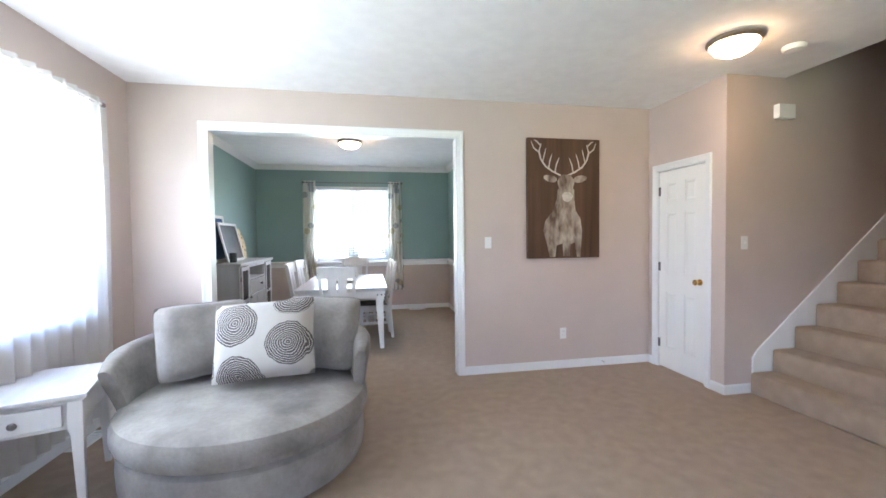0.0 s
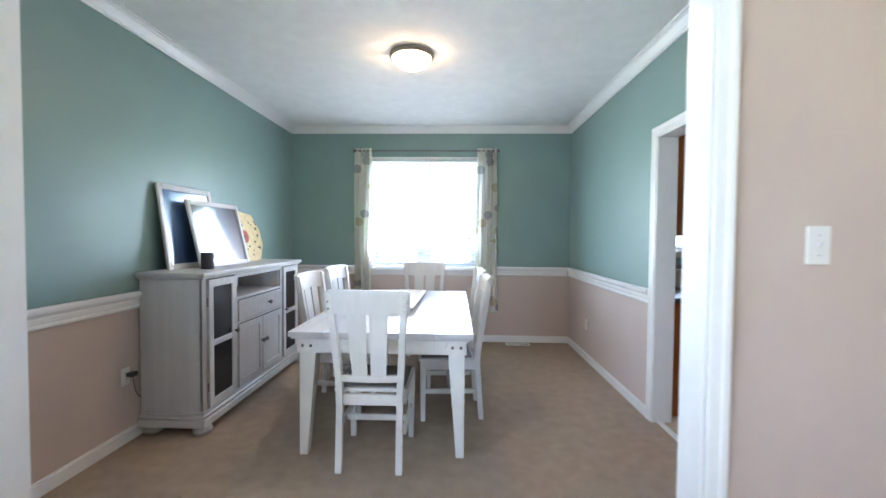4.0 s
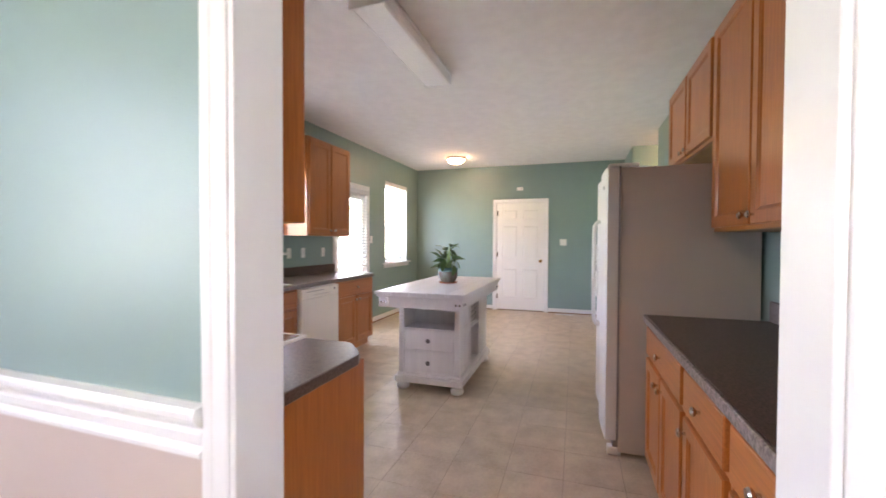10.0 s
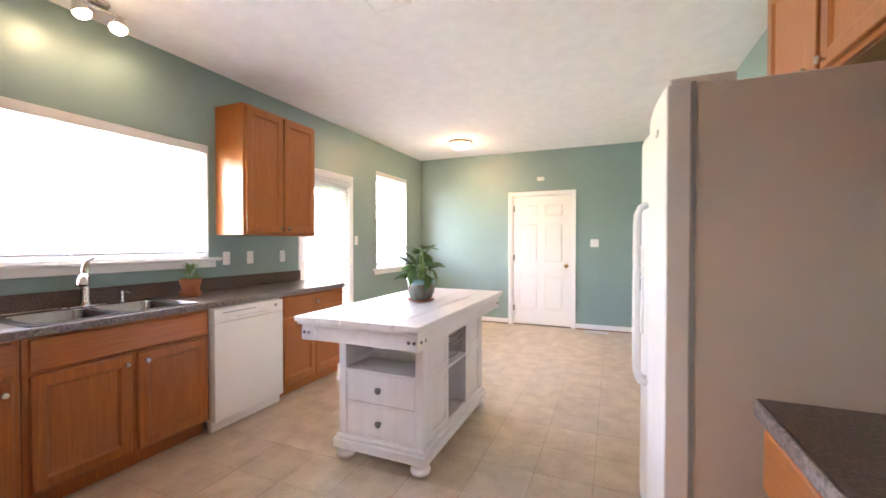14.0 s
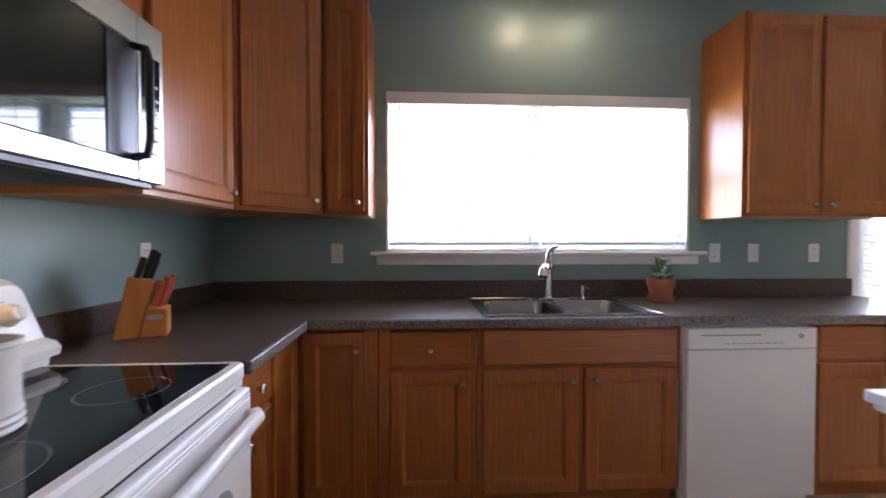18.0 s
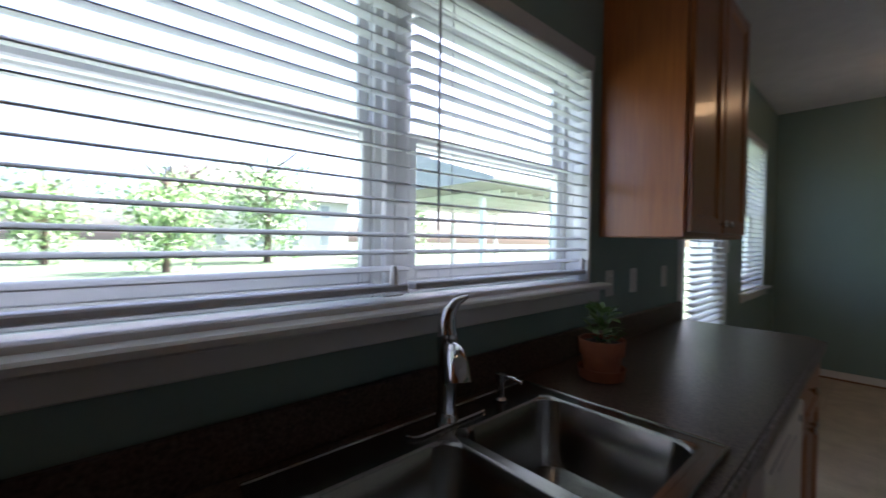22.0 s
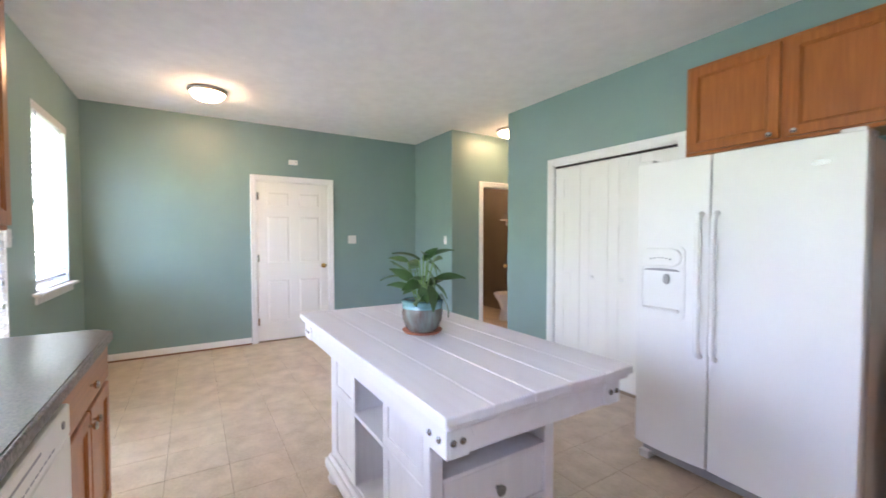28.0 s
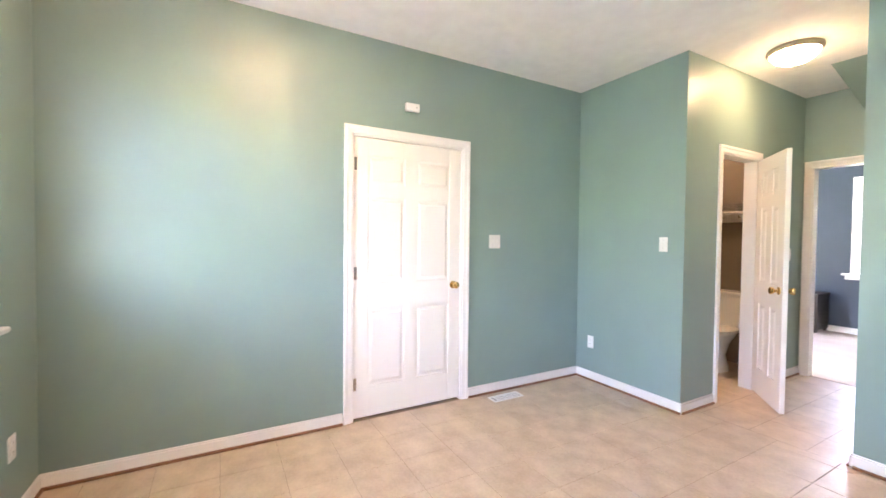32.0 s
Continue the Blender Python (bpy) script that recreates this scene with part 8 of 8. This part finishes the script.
f = thing("fluorescent_fixture", 3.78, 6.60, CEIL, "unlit boxy fluorescent ceiling fixture with a clear lens", "ceiling light")
bm = bmesh.new()
add_box(bm, -0.62, 0.62, -0.12, 0.12, -0.03, 0, 0.004)
part("pan", bm, M_TRIM, f)
bm = bmesh.new()
add_prism(bm, [(-0.118, -0.03), (-0.108, -0.085), (-0.095, -0.095), (0.095, -0.095), (0.108, -0.085), (0.118, -0.03)], -0.61, 0.61, "x", 0.003)
part("diffuser", bm, M_LENS, f, "white ribbed diffuser")
for sx in (-1, 1):
    bm = bmesh.new()
    add_box(bm, min(sx * 0.61, sx * 0.624), max(sx * 0.61, sx * 0.624), -0.121, 0.121, -0.097, 0, 0.003)
    part("end_cap", bm, M_TRIM, f)
t = thing("spot_light_bar", 3.80, 8.27, CEIL, "brushed ceiling spot bar with two lit bulbs above the sink", "spot light")
bm = bmesh.new()
add_lathe(bm, [(0.055, 0), (0.055, -0.015), (0.045, -0.025), (0.0001, -0.026)], 0, 0, 26)
part("canopy", bm, M_NICKEL, t, "", True)
bm = bmesh.new()
add_cyl(bm, 0, -0.035, -0.14, 0.14, 0.009, seg=12, axis="x")
part("bar", bm, M_NICKEL, t)
for sx in (-1, 1):
    m = Matrix.Translation((sx * 0.11, 0.0, -0.045)) @ Matrix.Rotation(radians(sx * 14), 4, "Y") @ Matrix.Rotation(radians(-14), 4, "X")
    bm = bmesh.new()
    add_lathe(bm, [(0.012, 0.01), (0.026, -0.01), (0.036, -0.04), (0.048, -0.075), (0.045, -0.075), (0.030, -0.05)], 0, 0, 24, m)
    hd = part("spot_head", bm, M_NICKEL, t, "brushed metal spot head", True)
    bm = bmesh.new()
    add_lathe(bm, [(0.041, -0.066), (0.044, -0.080), (0.034, -0.096), (0.0001, -0.104)], 0, 0, 24, m)
    part("bulb", bm, M_SPOT, hd, "lit reflector bulb", True)
    d = bpy.data.lights.new("spot_lamp", "SPOT")
    d.energy, d.color, d.spot_size, d.spot_blend, d.shadow_soft_size = 0.07, (1.0, 0.72, 0.44), radians(125), 0.9, 0.015
    ob = new("spot_lamp", d)
    ob.matrix_world = look((3.80 + sx * 0.15, 8.29, CEIL - 0.165), (3.80 + sx * 0.32, 8.53, CEIL - 0.42))

# sloped underside of the stairs over the hall
bm = bmesh.new()
add_prism(bm, [(3.45, CEIL - 0.001), (Y_HS + 0.001, CEIL - 0.001), (Y_HS + 0.001, 2.50)], X_P + 0.001, 7.27, "x")
solid("trim_stair_soffit", bm, M_TEAL, "teal painted sloping soffit under the stairs", "soffit", "structure")

# ---- bathroom and blue room beyond the hall ----
tl = thing("toilet", 8.19, 3.24, 0, "white porcelain toilet with a tank", "toilet", 180)
bm = bmesh.new()
add_lathe(bm, [(0.13, 0), (0.125, 0.05), (0.10, 0.16), (0.13, 0.28), (0.185, 0.38), (0.19, 0.40), (0.15, 0.40), (0.12, 0.30), (0.0001, 0.26)], 0, 0.0, 28)
for v in bm.verts:
    v.co.y *= 1.35
part("bowl", bm, M_PORC, tl, "", True)
bm = bmesh.new()
add_lathe(bm, [(0.20, 0.402), (0.20, 0.43), (0.0001, 0.436)], 0, 0, 28)
for v in bm.verts:
    v.co.y *= 1.3
part("seat_lid", bm, M_PORC, tl, "", True)
bm = bmesh.new()
add_box(bm, -0.21, 0.21, 0.22, 0.42, 0.38, 0.76, 0.02, 3)
add_box(bm, -0.22, 0.22, 0.21, 0.43, 0.76, 0.79, 0.008, 2)
part("tank", bm, M_PORC, tl)
sh = thing("wall_shelf", 8.40, 2.80, 1.53, "white wall shelf with hooks", "shelf", 180)
bm = bmesh.new()
add_box(bm, -0.35, 0.35, -0.16, 0, 0.09, 0.11, 0.004)
add_box(bm, -0.35, 0.35, -0.02, 0, 0, 0.09, 0.003)
part("board", bm, M_TRIM, sh)
for k in range(4):
    bm = bmesh.new()
    add_tube(bm, [(-0.24 + k * 0.16, -0.02, 0.05), (-0.24 + k * 0.16, -0.06, 0.045), (-0.24 + k * 0.16, -0.07, 0.07)], 0.005, 8)
    part("hook", bm, M_NICKEL, sh)
for k, (x, hgt) in enumerate(((-0.15, 0.09), (0.14, 0.11))):
    tw = thing("folded_towel", 8.40 + x, 2.88, 1.641, "folded dark towel on the bathroom shelf", "towel", 180, "bathroom towels")
    bm = bmesh.new()
    for j in range(3):
        add_box(bm, -0.12, 0.12, -0.075, 0.07, j * hgt / 3, (j + 1) * hgt / 3 - 0.002, 0.010, 2)
    part("fold", bm, M_SEATP, tw)
cb = thing("small_cabinet", 8.57, -0.085, 0, "small black bedside cabinet on the pale carpet", "cabinet", 0)
bm = bmesh.new()
add_box(bm, -0.2, 0.2, -0.2, 0.2, 0.04, 0.55, 0.005)
part("body", bm, M_DARKW, cb)
bm = bmesh.new()
add_box(bm, -0.21, 0.21, -0.21, 0.21, 0.55, 0.57, 0.004)
part("top", bm, M_DARKW, cb)
for z in (0.08, 0.24, 0.40):
    bm = bmesh.new()
    add_box(bm, -0.18, 0.18, 0.2005, 0.214, z, z + 0.14, 0.003)
    part("drawer_front", bm, M_DARKW, cb)
for sx in (-0.17, 0.17):
    for sy in (-0.17, 0.17):
        bm = bmesh.new()
        add_box(bm, sx - 0.02, sx + 0.02, sy - 0.02, sy + 0.02, 0, 0.041)
        part("foot", bm, M_DARKW, cb)

# ---- outdoors ----
M_BARK = mat("bark", (0.09, 0.065, 0.045), 0.9, var=0.3, scale=14, bump=0.6, bscale=40)
M_SIDING = mat("pale_siding", (0.62, 0.60, 0.56), 0.7, var=0.05, scale=4)
M_ROOF = mat("grey_shingle", (0.12, 0.115, 0.11), 0.9, var=0.2, scale=30)
M_DECK = mat("weathered_deck", (0.32, 0.26, 0.20), 0.8, var=0.15, scale=8)


def tree(x, y, h, seed):
    random.seed(seed)
    t = thing("tree", x, y, -0.25, "leafy green garden tree", "tree", 0, "garden trees")
    bm = bmesh.new()
    add_tube(bm, [(0, 0, 0), (0.06, 0.02, h * 0.25), (-0.03, 0.05, h * 0.5), (0.02, 0, h * 0.8)], [h * 0.03, h * 0.024, h * 0.017, h * 0.006], 10)
    for k in range(9):
        a = random.uniform(0, 6.28)
        z0 = h * random.uniform(0.3, 0.7)
        ln = h * random.uniform(0.15, 0.28)
        add_tube(bm, [(0, 0, z0), (ln * 0.5 * math.cos(a), ln * 0.5 * math.sin(a), z0 + ln * 0.35), (ln * math.cos(a), ln * math.sin(a), z0 + ln * 0.8)], [h * 0.011, h * 0.008, h * 0.003], 6)
    part("trunk", bm, M_BARK, t, "", True)
    verts, faces = [], []
    for k in range(2200):
        a, b = random.uniform(0, 6.28), random.uniform(-1, 1)
        rr = h * 0.34 * random.uniform(0.45, 1.0) * (1 + 0.25 * math.sin(3 * a + seed) + 0.2 * math.sin(5 * b))
        s = math.sqrt(1 - b * b)
        c = Vector((rr * s * math.cos(a), rr * s * math.sin(a), h * 0.45 + rr * b * 1.1))
        u = Vector((random.uniform(-1, 1), random.uniform(-1, 1), random.uniform(-1, 1))).normalized()
        w = u.orthogonal().normalized()
        q = h * random.uniform(0.012, 0.026)
        i = len(verts)
        verts += [c - u * q, c + w * q * 0.6, c + u * q, c - w * q * 0.6]
        faces.append((i, i + 1, i + 2, i + 3))
    me = bpy.data.meshes.new("crown")
    me.from_pydata([tuple(v) for v in verts], [], faces)
    me.materials.append(M_LEAF2)
    o = new("crown", me)
    o.parent = t
    return t


for k, (x, y, h) in enumerate(((-6, 34, 8), (1.5, 40, 7), (6, 30, 6), (12.5, 36, 9), (19, 30, 7), (26, 38, 10), (-14, 30, 9), (9.0, 44, 9))):
    tree(x, y, h, 20 + k)
# covered porch beside the patio door
pc = thing("pergola", 12.3, 15.0, -0.25, "white garden pergola with a grey roof", "pergola")
for x, y in ((-2.6, 2.6), (0.2, 2.6), (2.4, 2.6), (-2.6, -1.3), (2.4, -1.3)):
    bm = bmesh.new()
    add_box(bm, x - 0.06, x + 0.06, y - 0.06, y + 0.06, 0, 2.55, 0.01)
    part("post", bm, M_TRIM, pc)
bm = bmesh.new()
add_box(bm, -2.8, 2.6, 2.52, 2.68, 2.55, 2.78, 0.01)
part("beam", bm, M_TRIM, pc)
bm = bmesh.new()
add_prism(bm, [(-2.2, 2.79), (3.1, 2.79), (3.1, 2.86), (0.4, 3.7), (-2.2, 2.86)], -3.3, 3.1, "x")
part("roof", bm, mat("grey_porch_roof", (0.40, 0.40, 0.40), 0.8, var=0.1, scale=5), pc, "pale grey porch roof")
for k in range(9):
    bm = bmesh.new()
    add_box(bm, -2.15 + k * 0.58, -2.10 + k * 0.58, -1.4, 2.5, 2.62, 2.779)
    part("rafter", bm, M_TRIM, pc)
bm = bmesh.new()
add_box(bm, -3.4, 2.7, -1.45, 2.9, 0.002, 0.12, 0.01)
part("deck", bm, M_DECK, pc)
hs = thing("neighbour_house", 16, 48, -0.25, "pale sided neighbouring house with a grey gabled roof", "house")
bm = bmesh.new()
add_box(bm, -7, 7, -4, 4, 0, 5.2)
part("wall", bm, M_SIDING, hs)
bm = bmesh.new()
add_prism(bm, [(-4.5, 5.2), (4.5, 5.2), (0, 8.0)], -7.4, 7.4, "x")
part("roof", bm, M_ROOF, hs)
for x in (-4.5, -1.5, 1.5, 4.5):
    for z in (1.0, 3.6):
        bm = bmesh.new()
        add_box(bm, x - 0.5, x + 0.5, -4.04, -4.0, z, z + 1.3)
        wn_ = part("window", bm, M_TRIM, hs)
        bm = bmesh.new()
        add_box(bm, x - 0.43, x + 0.43, -4.05, -4.035, z + 0.07, z + 1.23)
        part("pane", bm, M_FARGLASS, wn_)

# ---- kitchen floor tiles ----
slab("floor_kitchen_bed", X_DE + 0.04, 9.6, Y_HS - 0.05, Y_KN + 0.1, -0.12, -0.0015, M_GROUT, "bedding under the vinyl tiles", "floor")
TS = 0.315
fl = thing("floor_kitchen", X_DE + 0.06, Y_KN, 0, "mottled beige stone-look vinyl tile floor", "floor", kind="structure")


def tile_mesh(w, d, name="tile"):
    bm = bmesh.new()
    g = 0.0009
    vs = [bm.verts.new(p) for p in ((g, -d + g, -0.0015), (w - g, -d + g, -0.0015), (w - g, -g, -0.0015), (g, -g, -0.0015))]
    b = 0.0012
    tp = [bm.verts.new(p) for p in ((g + b, -d + g + b, 0.0), (w - g - b, -d + g + b, 0.0), (w - g - b, -g - b, 0.0), (g + b, -g - b, 0.0))]
    bm.faces.new(tp)
    for k in range(4):
        bm.faces.new((vs[k], vs[(k + 1) % 4], tp[(k + 1) % 4], tp[k]))
    return to_mesh(name, bm, M_TILE)


TM = {}
OX, OY = X_DE + 0.06, Y_KN - 0.185
rest = []
ny = int((OY - Y_SC) / TS) + 1
nx = int((X_E - OX) / TS) + 1
made = 0
for j in range(-1, ny):
    for i in range(nx):
        x0, x1 = OX + i * TS, min(OX + (i + 1) * TS, X_E)
        y1 = min(OY - j * TS, Y_KN)
        y0 = max(OY - (j + 1) * TS, Y_SC)
        if x1 - x0 < 0.01 or y1 - y0 < 0.01:
            continue
        under = (y0 > 8.0 and x1 < 5.7) or (x1 < 2.5 and y0 > 6.25) or (y1 < 4.95 and x1 < 3.6)
        if under or made >= 298:
            rest.append((x0, x1, y0, y1))
            continue
        key = (round(x1 - x0, 4), round(y1 - y0, 4))
        if key not in TM:
            TM[key] = tile_mesh(*key)
        t = new("tile", TM[key])
        t.parent = fl
        t.location = (x0 - OX, y1 - Y_KN, 0)
        made += 1
for j in range(6):
    for i in range(6):
        rest.append((X_P - 0.1 + i * TS, min(X_P - 0.1 + (i + 1) * TS, 9.5), max(Y_SC - (j + 1) * TS, Y_HS - 0.02), Y_SC - j * TS))
for i in range(6):
    rest.append((8.59 + i * 0.16, 8.59 + (i + 1) * 0.16, Y_HS, Y_KC - 0.16))
bm = bmesh.new()
for x0, x1, y0, y1 in rest:
    if x1 - x0 < 0.01 or y1 - y0 < 0.01:
        continue
    g = 0.0015
    bm.faces.new([bm.verts.new(p) for p in ((x0 + g - OX, y0 + g - Y_KN, 0), (x1 - g - OX, y0 + g - Y_KN, 0), (x1 - g - OX, y1 - g - Y_KN, 0), (x0 + g - OX, y1 - g - Y_KN, 0))])
me = to_mesh("tiles_rest", bm, M_TILE)
o = new("tile_field", me)
o.parent = fl
tagged(o, kind="stuff")
bm = bmesh.new()
add_box(bm, X_DE + 0.03, X_DE + 0.075, H_DK[0] + 0.014, H_DK[1] - 0.014, 0.0, 0.006, 0.002)
solid("trim_threshold", bm, M_TRIM, "pale threshold strip between carpet and vinyl", "trim", "structure")
